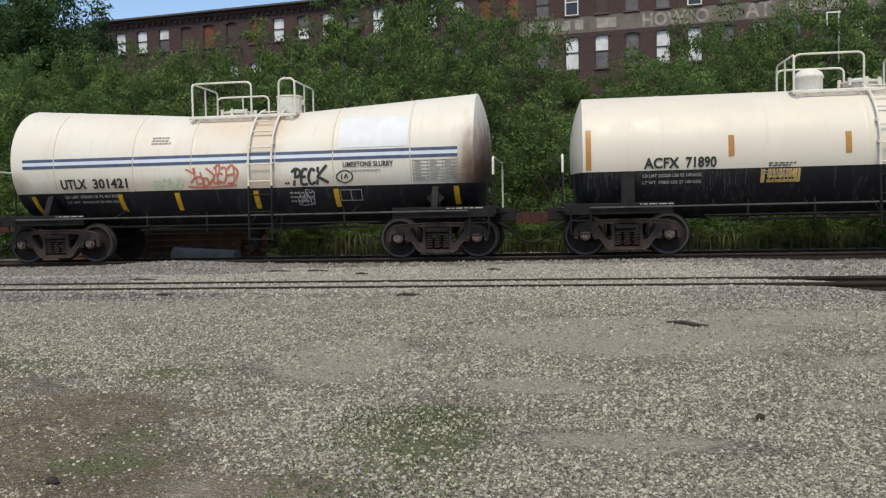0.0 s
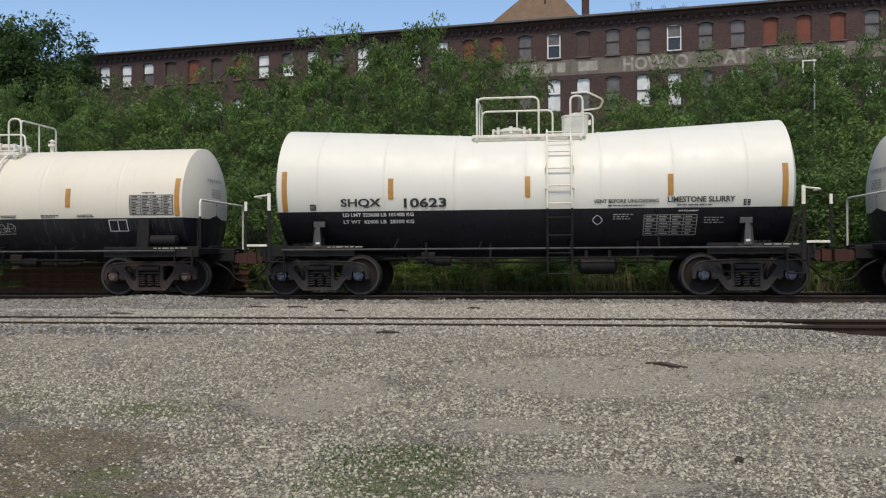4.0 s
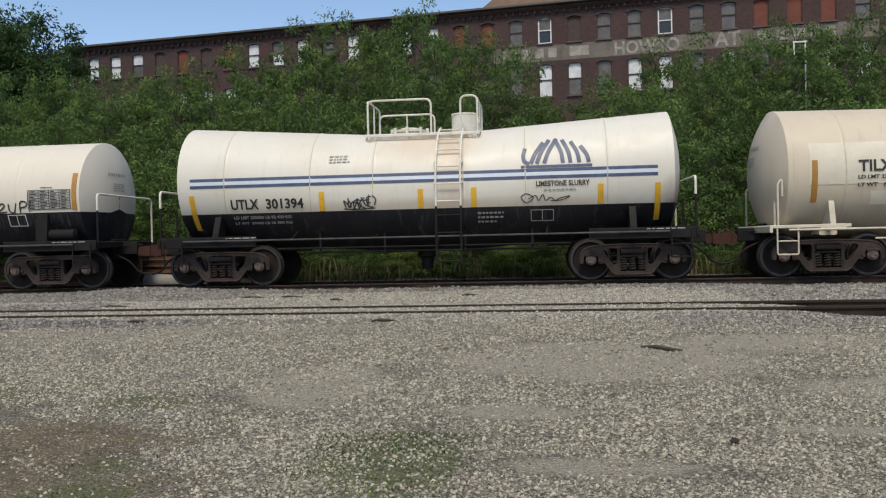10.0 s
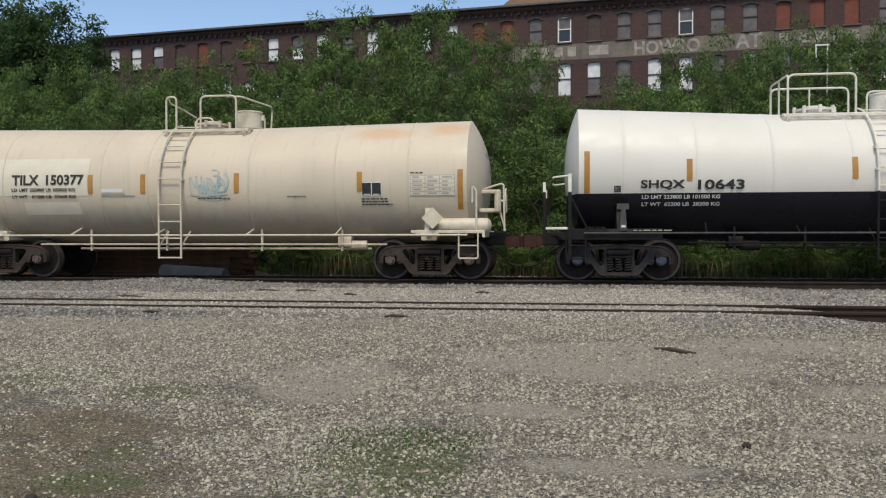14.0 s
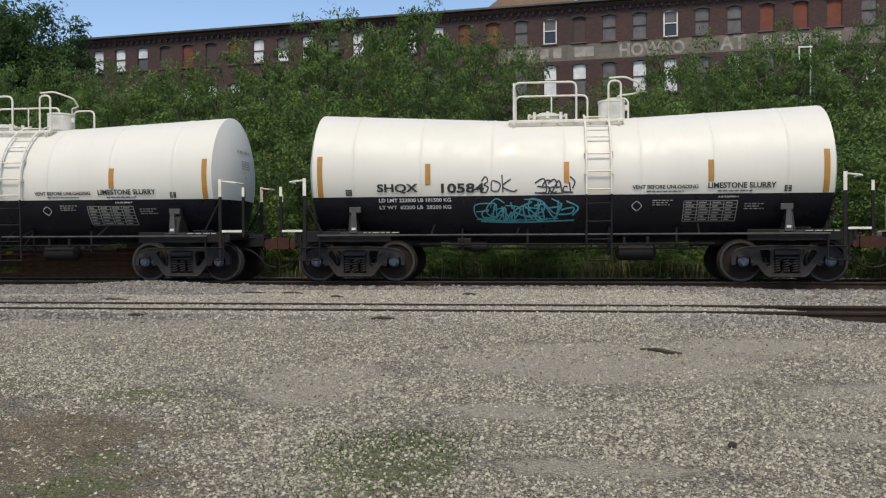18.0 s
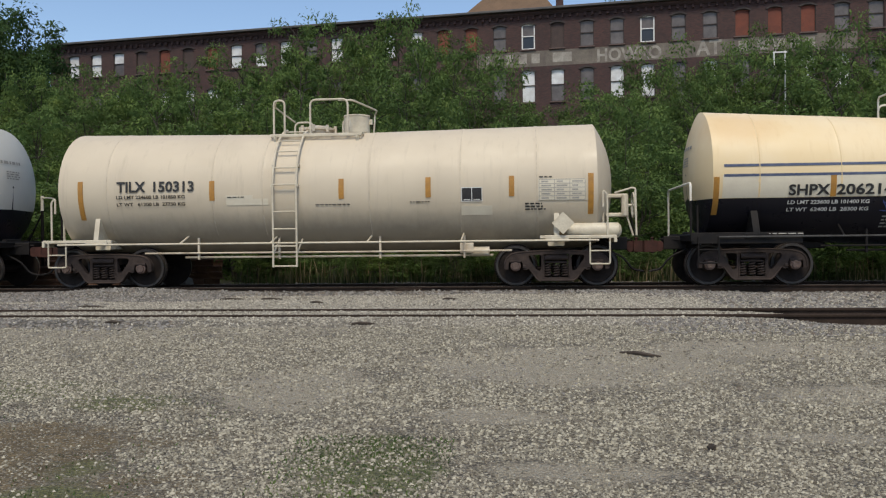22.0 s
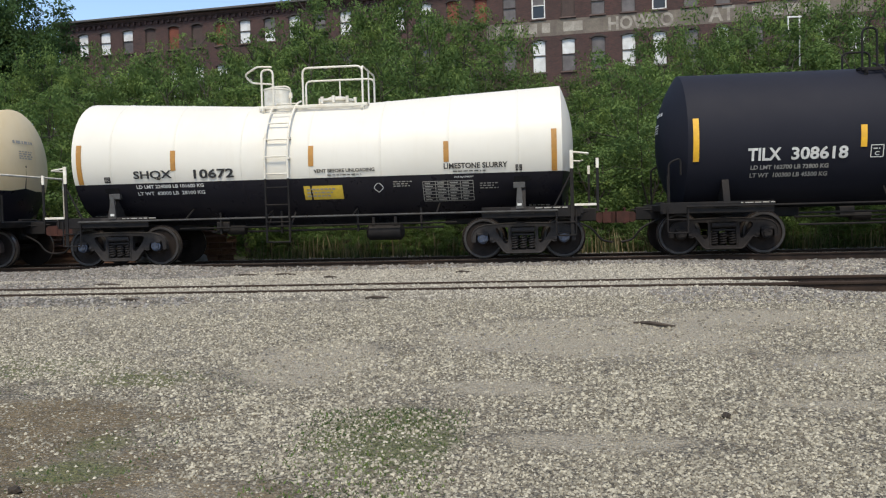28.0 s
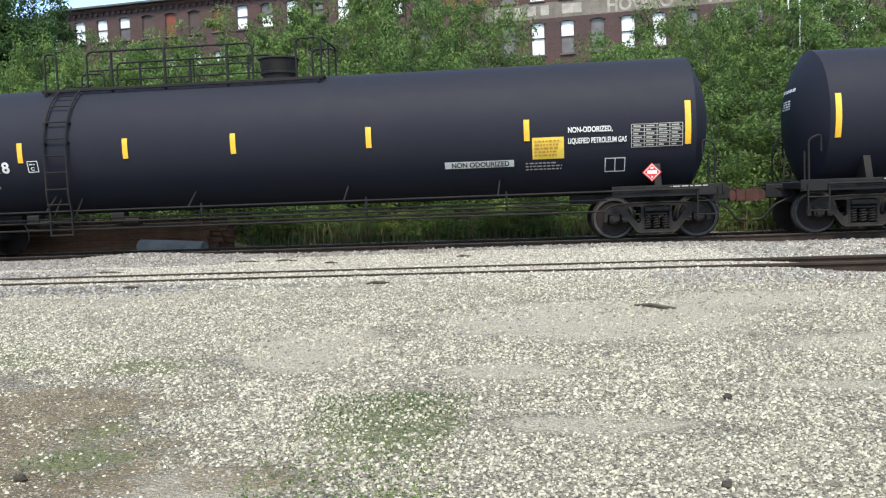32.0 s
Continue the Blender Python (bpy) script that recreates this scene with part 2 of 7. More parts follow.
STONE_TRIM = surface("dirty_stone_trim", (0.12, 0.08, 0.07), (0.08, 0.055, 0.05), 3, 0.85)
ROOF_FELT = surface("dark_roof_felt", (0.06, 0.06, 0.065), (0.10, 0.09, 0.085), 2, 0.8)
SHINGLE = surface("brown_shingle_roof", (0.12, 0.075, 0.045), (0.16, 0.10, 0.06), 1.5, 0.85, 0, 12, 0.4, 0.02)
GHOST_GREY = surface("faded_grey_wall_paint", (0.20, 0.175, 0.145), (0.11, 0.09, 0.08), 0.9, 0.9, 0, 9, 0.3, 0.01, 0.5)
GHOST_WHITE = surface("faded_white_sign_paint", (0.40, 0.375, 0.33), (0.17, 0.145, 0.13), 1.3, 0.9, 0, 9, 0.2, 0.006, 0.5)
BOARD_RED = surface("red_painted_board", (0.17, 0.045, 0.025), (0.12, 0.035, 0.022), 1.5, 0.8)
BOARD_DARK = surface("dark_brown_board", (0.045, 0.03, 0.028), (0.07, 0.045, 0.04), 1.5, 0.8)
BOARD_WHITE = surface("whitewashed_board", (0.72, 0.74, 0.76), (0.5, 0.5, 0.5), 1.1, 0.7)
BOARD_GREY = surface("dusty_grey_pane", (0.13, 0.115, 0.115), (0.075, 0.066, 0.066), 1.5, 0.45)
SASH = surface("dark_sash_paint", (0.025, 0.016, 0.015), (0.04, 0.028, 0.025), 4, 0.7)
SASH_WHITE = surface("white_window_frame", (0.78, 0.78, 0.77), (0.7, 0.7, 0.69), 4, 0.5)
SIGNAL_WHITE = surface("white_mast_paint", (0.72, 0.72, 0.7), (0.6, 0.6, 0.58), 4, 0.5)

for grimy, gloss in ((STEEL_BLACK, 0.12), (TRUCK_BROWN, 0.1), (TRUCK_GREY, 0.1), (TRUCK_BLACK, 0.1), (WHEEL_STEEL, 0.12), (RUST_RED, 0.1), (RAIL_DARK, 0.15), (BLACK, 0.24), (SOOT, 0.26), (RAIL_GREY, 0.25)):
    grimy.node_tree.nodes["Principled BSDF"].inputs["Specular IOR Level"].default_value = gloss


def glass_pane():
    m, nt, b = nodes_of("dark_window_glass")
    b.inputs["Base Color"].default_value = (0.02, 0.022, 0.025, 1)
    b.inputs["Roughness"].default_value = 0.08
    v = coords(nt)
    bump_node(nt, b, noise_node(nt, v, 1.5, 2), 0.1, 0.02)
    return m


GLASS = glass_pane()


def brick_wall():
    m, nt, b = nodes_of("dark_red_brick")
    v = coords(nt)
    sep = nt.nodes.new("ShaderNodeSeparateXYZ")
    nt.links.new(v, sep.inputs[0])
    com = nt.nodes.new("ShaderNodeCombineXYZ")
    add = nt.nodes.new("ShaderNodeMath")
    add.operation = "ADD"
    nt.links.new(sep.outputs["X"], add.inputs[0])
    nt.links.new(sep.outputs["Y"], add.inputs[1])
    nt.links.new(add.outputs[0], com.inputs["X"])
    nt.links.new(sep.outputs["Z"], com.inputs["Y"])
    br = nt.nodes.new("ShaderNodeTexBrick")
    br.inputs["Scale"].default_value = 1.0
    br.inputs["Brick Width"].default_value, br.inputs["Row Height"].default_value = 0.22, 0.075
    br.inputs["Mortar Size"].default_value = 0.008
    br.inputs["Color1"].default_value = (0.082, 0.036, 0.032, 1)
    br.inputs["Color2"].default_value = (0.042, 0.023, 0.023, 1)
    br.inputs["Mortar"].default_value = (0.05, 0.038, 0.036, 1)
    nt.links.new(com.outputs[0], br.inputs["Vector"])
    big = ramp_node(nt, noise_node(nt, v, 0.35, 6), 0.35, 0.7, 0, 0.6)
    mid = ramp_node(nt, noise_node(nt, v, 2.4, 5), 0.45, 0.75, 0, 0.5)
    col = mix_node(nt, big, br.outputs["Color"], (0.028, 0.02, 0.02))
    col = mix_node(nt, mid, col, (0.082, 0.044, 0.04))
    nt.links.new(col, b.inputs["Base Color"])
    b.inputs["Roughness"].default_value = 0.9
    bump_node(nt, b, br.outputs["Fac"], 0.4, -0.01)
    return m


BRICK = brick_wall()


def attr(nt, name):
    n = nt.nodes.new("ShaderNodeAttribute")
    n.attribute_name = name
    return n.outputs["Fac"]


def blend_mask(nt, mask, grain, lo=0.35, hi=0.65, top=1.0):
    """A broad mask with its edge broken up by grain."""
    s = nt.nodes.new("ShaderNodeMath")
    s.operation = "MULTIPLY_ADD"
    nt.links.new(grain, s.inputs[0])
    s.inputs[1].default_value = 0.9
    nt.links.new(mask, s.inputs[2])
    return ramp_node(nt, s.outputs[0], lo + 0.45, hi + 0.45, 0, top)


def gravel_ground():
    """Crushed limestone over packed dirt, with mossy, dark and bare patches."""
    m, nt, b = nodes_of("gravel_and_dirt")
    v = coords(nt)
    grain = noise_node(nt, v, 5, 6, 0.7)
    fine = noise_node(nt, v, 90, 4, 0.7)

    def cells(scale):
        vor = nt.nodes.new("ShaderNodeTexVoronoi")
        vor.inputs["Scale"].default_value, vor.inputs["Randomness"].default_value = scale, 1.0
        nt.links.new(v, vor.inputs["Vector"])
        sepc = nt.nodes.new("ShaderNodeSeparateColor")
        nt.links.new(vor.outputs["Color"], sepc.inputs[0])
        return vor.outputs["Distance"], sepc.outputs

    d1, c1_ = cells(42.0)
    d2, c2_ = cells(80.0)
    stone = mix_node(nt, c1_[0], (0.10, 0.085, 0.062), (0.52, 0.47, 0.362))
    small = mix_node(nt, c2_[0], (0.10, 0.083, 0.06), (0.50, 0.445, 0.338))
    stone = mix_node(nt, ramp_node(nt, c2_[1], 0.45, 0.55), stone, small)
    stone = mix_node(nt, ramp_node(nt, c1_[1], 0.8, 1.0, 0, 0.6), stone, (0.20, 0.15, 0.11))
    # shade in the gaps between stones, painted as a dark soil tone
    stone = mix_node(nt, ramp_node(nt, d1, 0.45, 0.65, 0, 0.7), stone, (0.05, 0.042, 0.032))
    dirt = mix_node(nt, ramp_node(nt, fine, 0.3, 0.7), (0.30, 0.258, 0.188), (0.52, 0.458, 0.35))
    dirt = mix_node(nt, ramp_node(nt, noise_node(nt, v, 26, 4, 0.7), 0.60, 0.70, 0, 0.65), dirt, (0.11, 0.09, 0.066))
    dirt = mix_node(nt, ramp_node(nt, c2_[2], 0.82, 0.86, 0, 0.8), dirt, (0.50, 0.47, 0.39))
    earth = mix_node(nt, ramp_node(nt, grain, 0.3, 0.7), (0.10, 0.071, 0.034), (0.27, 0.20, 0.105))
    earth = mix_node(nt, ramp_node(nt, noise_node(nt, coords(nt, (0.5, 1.6, 1)), 9, 6, 0.75), 0.5, 0.62, 0, 0.7), earth, (0.066, 0.05, 0.027))
    earth = mix_node(nt, ramp_node(nt, c2_[2], 0.84, 0.88, 0, 0.8), earth, (0.42, 0.38, 0.30))
    green = mix_node(nt, ramp_node(nt, noise_node(nt, v, 45, 5, 0.75), 0.4, 0.6), (0.055, 0.062, 0.02), (0.19, 0.215, 0.065))
    stone = mix_node(nt, blend_mask(nt, attr(nt, "pale"), grain, top=0.3), stone, (0.56, 0.52, 0.43))
    col = mix_node(nt, blend_mask(nt, attr(nt, "bare"), grain, top=0.85), stone, dirt)
    col = mix_node(nt, blend_mask(nt, attr(nt, "earth"), grain, top=0.9), col, earth)
    col = mix_node(nt, blend_mask(nt, attr(nt, "dark_ground"), ramp_node(nt, noise_node(nt, v, 14, 5, 0.7), 0.3, 0.7), top=0.75), col, (0.06, 0.054, 0.047))
    col = mix_node(nt, blend_mask(nt, attr(nt, "moss"), grain, top=0.72), col, green)
    nt.links.new(col, b.inputs["Base Color"])
    b.inputs["Roughness"].default_value = 0.95
    hgt = nt.nodes.new("ShaderNodeMath")
    hgt.operation = "SUBTRACT"
    nt.links.new(fine, hgt.inputs[0])
    nt.links.new(d1, hgt.inputs[1])
    bump_node(nt, b, hgt.outputs[0], 1.0, 0.035)
    return m


GRAVEL = gravel_ground()
EARTH = surface("leaf_litter_soil", (0.05, 0.045, 0.025), (0.06, 0.075, 0.03), 0.8, 0.95, 0, 12, 0.5, 0.03)


def stone_mat(name, a, b_, c):
    """Each stone its own grey."""
    m, nt, b = nodes_of(name)
    geo = nt.nodes.new("ShaderNodeNewGeometry")
    col = mix_node(nt, geo.outputs["Random Per Island"], a, b_)
    w = nt.nodes.new("ShaderNodeTexWhiteNoise")
    w.noise_dimensions = "1D"
    nt.links.new(geo.outputs["Random Per Island"], w.inputs["W"])
    # a share go to c; dark limestone ones stand in for shadows between stones
    col = mix_node(nt, ramp_node(nt, w.outputs["Value"], 0.66, 0.95, 0, 0.85), col, c)
    col = mix_node(nt, ramp_node(nt, noise_node(nt, coords(nt), 60, 4), 0.4, 0.7, 0, 0.35), col, tuple(x * 0.5 for x in a))
    nt.links.new(col, b.inputs["Base Color"])
    b.inputs["Roughness"].default_value = 0.88
    return m


STONES = stone_mat("crushed_limestone", (0.12, 0.109, 0.083), (0.45, 0.419, 0.33), (0.066, 0.053, 0.037))
STONES_PALE = stone_mat("clean_pale_limestone", (0.15, 0.138, 0.112), (0.49, 0.458, 0.378), (0.08, 0.066, 0.05))
BALLAST = stone_mat("dark_track_ballast", (0.05, 0.047, 0.043), (0.27, 0.255, 0.235), (0.14, 0.11, 0.085))


def coords_world(nt):
    return nt.nodes.new("ShaderNodeNewGeometry").outputs["Position"]


def leaf_mat(name, a, b_, c):
    """Leaves: own shade each, thin enough to let light through."""
    m, nt, b = nodes_of(name)
    geo = nt.nodes.new("ShaderNodeNewGeometry")
    inf = nt.nodes.new("ShaderNodeObjectInfo")
    col = mix_node(nt, geo.outputs["Random Per Island"], a, b_)
    col = mix_node(nt, ramp_node(nt, inf.outputs["Random"], 0, 1, 0, 0.55), col, c)
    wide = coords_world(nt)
    # shadowed hollows and sunlit tops of clumps, put into leaf colour by noise
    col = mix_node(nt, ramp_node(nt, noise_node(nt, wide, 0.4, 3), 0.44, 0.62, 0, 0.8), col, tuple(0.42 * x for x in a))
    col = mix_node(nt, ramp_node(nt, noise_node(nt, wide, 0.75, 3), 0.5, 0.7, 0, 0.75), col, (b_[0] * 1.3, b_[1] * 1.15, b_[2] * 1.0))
    nt.links.new(col, b.inputs["Base Color"])
    b.inputs["Roughness"].default_value = 0.75
    b.inputs["Specular IOR Level"].default_value = 0.2
    tr = nt.nodes.new("ShaderNodeBsdfTranslucent")
    nt.links.new(mix_node(nt, 0.5, col, (0.10, 0.17, 0.05)), tr.inputs["Color"])
    ms = nt.nodes.new("ShaderNodeMixShader")
    ms.inputs[0].default_value = 0.44
    nt.links.new(b.outputs[0], ms.inputs[1])
    nt.links.new(tr.outputs[0], ms.inputs[2])
    nt.links.new(ms.outputs[0], nt.nodes["Material Output"].inputs["Surface"])
    return m


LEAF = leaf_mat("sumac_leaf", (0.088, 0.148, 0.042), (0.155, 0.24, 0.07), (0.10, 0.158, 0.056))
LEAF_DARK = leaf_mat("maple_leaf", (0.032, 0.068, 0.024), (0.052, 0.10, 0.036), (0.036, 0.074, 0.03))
GRASS = leaf_mat("weed_blade", (0.034, 0.056, 0.022), (0.085, 0.108, 0.045), (0.085, 0.08, 0.05))
STRAW = leaf_mat("dry_stalk", (0.17, 0.135, 0.08), (0.32, 0.26, 0.16), (0.12, 0.12, 0.06))

# ---- mesh helpers ----


class G:
    """Vertices and faces gathered for one mesh."""

    def __init__(self):
        self.v, self.f, self.m = [], [], []

    def add(self, vs, fs, mi=0):
        o = len(self.v)
        self.v += [tuple(p) for p in vs]
        self.f += [tuple(i + o for i in q) for q in fs]
        self.m += [mi] * len(fs)
        return self

    def prism(self, axis, poly, a0, a1, mi=0):
        """Extrude a polygon of the two other axes (in x, y, z order) along the axis."""
        n = len(poly)
        put = {"x": lambda a, p: (a, p[0], p[1]), "y": lambda a, p: (p[0], a, p[1]), "z": lambda a, p: (p[0], p[1], a)}[axis]
        vs = [put(a0, p) for p in poly] + [put(a1, p) for p in poly]
        fs = [tuple(range(n))[::-1], tuple(range(n, 2 * n))] + [(i, (i + 1) % n, n + (i + 1) % n, n + i) for i in range(n)]
        return self.add(vs, fs, mi)

    def box(self, c, s, ch=0.0, mi=0):
        """A box by centre and size, its long edges chamfered."""
        ax = max(range(3), key=lambda i: s[i])
        o = [i for i in range(3) if i != ax]
        a, b = s[o[0]] / 2, s[o[1]] / 2
        ch = min(ch, a * 0.9, b * 0.9)
        if ch > 0:
            poly = [(-a + ch, -b), (a - ch, -b), (a, -b + ch), (a, b - ch), (a - ch, b), (-a + ch, b), (-a, b - ch), (-a, -b + ch)]
        else:
            poly = [(-a, -b), (a, -b), (a, b), (-a, b)]
        poly = [(p[0] + c[o[0]], p[1] + c[o[1]]) for p in poly]
        return self.prism("xyz"[ax], poly, c[ax] - s[ax] / 2, c[ax] + s[ax] / 2, mi)

    def tube(self, pts, r, n=8, mi=0):
        """A round bar along the points."""
        pts = [Vector(p) for p in pts]
        side = None
        base = len(self.v)
        for i, p in enumerate(pts):
            d = (pts[min(i + 1, len(pts) - 1)] - pts[max(i - 1, 0)]).normalized()
            if side is None:
                side = d.orthogonal().normalized()
            side = (side - d * side.dot(d)).normalized()
            up = d.cross(side)
            rr = r[i] if isinstance(r, (list, tuple)) else r
            self.v += [tuple(p + (side * math.cos(k * math.tau / n) + up * math.sin(k * math.tau / n)) * rr) for k in range(n)]
        fs = []
        for i in range(len(pts) - 1):
            a = base + i * n
            fs += [(a + k, a + (k + 1) % n, a + n + (k + 1) % n, a + n + k) for k in range(n)]
        e = base + (len(pts) - 1) * n
        fs += [tuple(range(base + n - 1, base - 1, -1)), tuple(range(e, e + n))]
        self.f += fs
        self.m += [mi] * len(fs)
        return self

    def lathe(self, prof, axis, c, n=20, mi=0, caps=True):
        """Turn a profile of (along, radius) about an axis through c."""
        base = len(self.v)
        for a, r in prof:
            for k in range(n):
                u, w = r * math.cos(k * math.tau / n), r * math.sin(k * math.tau / n)
                p = {"x": (a, u, w), "y": (w, a, u), "z": (u, w, a)}[axis]
                self.v.append((c[0] + p[0], c[1] + p[1], c[2] + p[2]))
        fs = []
        for i in range(len(prof) - 1):
            a = base + i * n
            fs += [(a + k, a + (k + 1) % n, a + n + (k + 1) % n, a + n + k) for k in range(n)]
        e = base + (len(prof) - 1) * n
        if caps:
            fs += [tuple(range(base + n - 1, base - 1, -1)), tuple(range(e, e + n))]
        self.f += fs
        self.m += [mi] * len(fs)
        return self

    def mesh(self, name, mats, sharp=35):
        me = bpy.data.meshes.new(name)
        me.from_pydata(self.v, [], self.f)
        for m in mats if isinstance(mats, (list, tuple)) else [mats]:
            me.materials.append(m)
        me.polygons.foreach_set("material_index", self.m)
        me.polygons.foreach_set("use_smooth", [True] * len(self.f))
        me.set_sharp_from_angle(angle=radians(sharp))
        me.update()
        return me


def bend(pts, r=0.12, n=4):
    """Round the inner corners of a polyline."""
    pts = [Vector(p) for p in pts]
    out = [pts[0]]
    for a, b, c in zip(pts, pts[1:], pts[2:]):
        k = min(r, (a - b).length * 0.45, (c - b).length * 0.45)
        p, q = b + (a - b).normalized() * k, b + (c - b).normalized() * k
        out += [(1 - t) ** 2 * p + 2 * t * (1 - t) * b + t * t * q for t in [i / n for i in range(n + 1)]]
    return out + [pts[-1]]


def part(name, g, material, parent, label="", sharp=35):
    """One mesh under a thing or a part; g may be a ready mesh."""
    me = g.mesh(name, material, sharp) if isinstance(g, G) else g
    ob = new(name, me)
    ob.parent = parent
    return tagged(ob, label)


def empty(name, m, **tags):
    ob = new(name)
    ob.empty_display_size = 0.3
    ob.matrix_world = m
    return tagged(ob, **tags)


def solid(name, g, material, m=None, **tags):
    ob = new(name, g.mesh(name, material) if isinstance(g, G) else g)
    if m is not None:
        ob.matrix_world = m
    return tagged(ob, **tags)

# ---- ground ----


def smooth(a, b, x):
    """0 at a, 1 at b, eased; a may lie above b."""
    t = min(1.0, max(0.0, (x - a) / (b - a)))
    return t * t * (3 - 2 * t)


def ground_z(x, y):
    """Height of the ground: yard below, track bed level, wooded bank behind."""
    z = -0.10 - 0.40 * (1 - smooth(-17.0, -8.6, y))
    z += 9.0 * smooth(4.0, 42.0, y)
    if -17 < y < 3:
        bumps = 0.025 * noise.noise((x * 0.6, y * 0.6, 0)) + 0.05 * noise.noise((x * 0.16, y * 0.2, 3))
        z += bumps * (1 - math.exp(-((y + 7.25) / 1.1) ** 4)) * smooth(-0.4, -2.4, y)
    elif y > 5:
        z += 0.35 * noise.noise((x * 0.12, y * 0.12, 8)) * smooth(5, 9, y)
    # gravel heap beside the rails
    z += 0.13 * math.exp(-((x + 6.2) / 1.6) ** 2 - ((y + 1.7) / 0.7) ** 2)
    z += 0.022 * (1 - smooth(4.8, 6.0, x)) * math.exp(-((y + 7.25) / 1.2) ** 4)
    # the bed of the near track falls away where its rails stand free
    z -= 0.11 * smooth(5.8, 7.0, x) * math.exp(-((y + 7.5) / 1.1) ** 4)
    z -= 0.06 * smooth(5.0, 8.0, x) * math.exp(-((y + 1.2) / 0.8) ** 4)
    return z


# patches of the yard: x, y, half width, half depth, strength
BARE = [(3.1, -11.4, 1.5, 0.9, 1), (2.3, -13.2, 0.6, 0.22, 1), (0.6, -12.4, 0.6, 0.8, 1), (5.0, -10.6, 1.4, 0.5, 0.9), (5.6, -12.4, 1.2, 0.35, 0.9), (-3.0, -9.6, 2.6, 1.2, 0.55), (-0.6, -9.2, 1.8, 0.7, 0.55), (2.9, -14.4, 0.7, 0.2, 0.9), (0.7, -15.4, 0.6, 0.22, 0.9), (7.5, -10.4, 1.8, 0.6, 0.8), (0.2, -4.6, 3.5, 0.8, 0.5), (4.6, -13.6, 0.7, 0.2, 0.8)]
DIRT = [(-0.9, -14.3, 0.85, 0.8, 1), (-1.7, -14.6, 0.9, 0.8, 1), (-0.3, -15.4, 0.9, 0.45, 0.9), (-2.6, -13.2, 1.2, 0.5, 0.7), (-0.5, -13.1, 0.9, 0.3, 0.5), (0.25, -14.8, 0.7, 0.4, 0.6), (0.0, -13.9, 0.8, 0.35, 0.55), (0.9, -15.3, 0.6, 0.3, 0.6)]
# the last patch darkens the track bed along its whole length
DARK_GROUND = [(-7.4, -3.0, 2.8, 1.0, 1), (-7.2, -6.2, 2.0, 0.9, 0.85), (5.4, -9.4, 1.7, 0.45, 1), (6.5, -9.2, 1.2, 0.5, 0.8), (-4.5, -8.6, 3.0, 0.5, 0.7), (-7.5, -1.7, 3.0, 0.6, 1), (8.0, -4.5, 2.5, 1.2, 0.5), (0, 0, 40, 1.3, 1)]
MOSS = [(1.6, -14.4, 0.5, 0.65, 0.9), (-2.2, -12.6, 1.4, 0.45, 0.85), (-3.2, -12.0, 1.2, 0.4, 0.6), (-0.6, -13.0, 0.6, 0.3, 0.8), (-0.1, -15.0, 0.35, 0.2, 1), (-1.6, -15.3, 0.8, 0.3, 0.8), (1.9, -15.6, 0.5, 0.3, 0.6), (0.4, -16.0, 0.6, 0.3, 0.8), (-0.2, -14.5, 0.3, 0.15, 0.8)]

PALE = [(0.0, -5.6, 40, 2.4, 1)]


def spot(patches, x, y):
    return max(s * max(0.0, 1 - 0.5 * (((x - a) / w) ** 2 + ((y - b) / d) ** 2)) for a, b, w, d, s in patches)


def sheet(name, xs, ys, material, **tags):
    g = G()
    nx = len(xs)
    g.v = [(x, y, ground_z(x, y)) for y in ys for x in xs]
    g.f = [(j * nx + i, j * nx + i + 1, (j + 1) * nx + i + 1, (j + 1) * nx + i) for j in range(len(ys) - 1) for i in range(nx - 1)]
    yard = 3.2
    g.m = [0 if ys[j] < yard else 1 for j in range(len(ys) - 1) for i in range(nx - 1)]
    ob = solid(name, g, material, **tags)
    for key, patches in (("bare", BARE), ("earth", DIRT), ("dark_ground", DARK_GROUND), ("moss", MOSS), ("pale", PALE)):
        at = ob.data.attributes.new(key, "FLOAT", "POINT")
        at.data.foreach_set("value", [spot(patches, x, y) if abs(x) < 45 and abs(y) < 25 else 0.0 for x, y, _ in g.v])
    return ob


def spread(lo, hi, step, far):
    core = [lo + i * step for i in range(int((hi - lo) / step) + 1)]
    out, d = [], step
    while d < far:
        d *= 1.7
        out.append(d)
    return [lo - d for d in reversed(out)] + core + [core[-1] + d for d in out]


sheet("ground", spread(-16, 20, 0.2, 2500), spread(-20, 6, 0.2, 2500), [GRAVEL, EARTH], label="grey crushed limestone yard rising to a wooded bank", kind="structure")


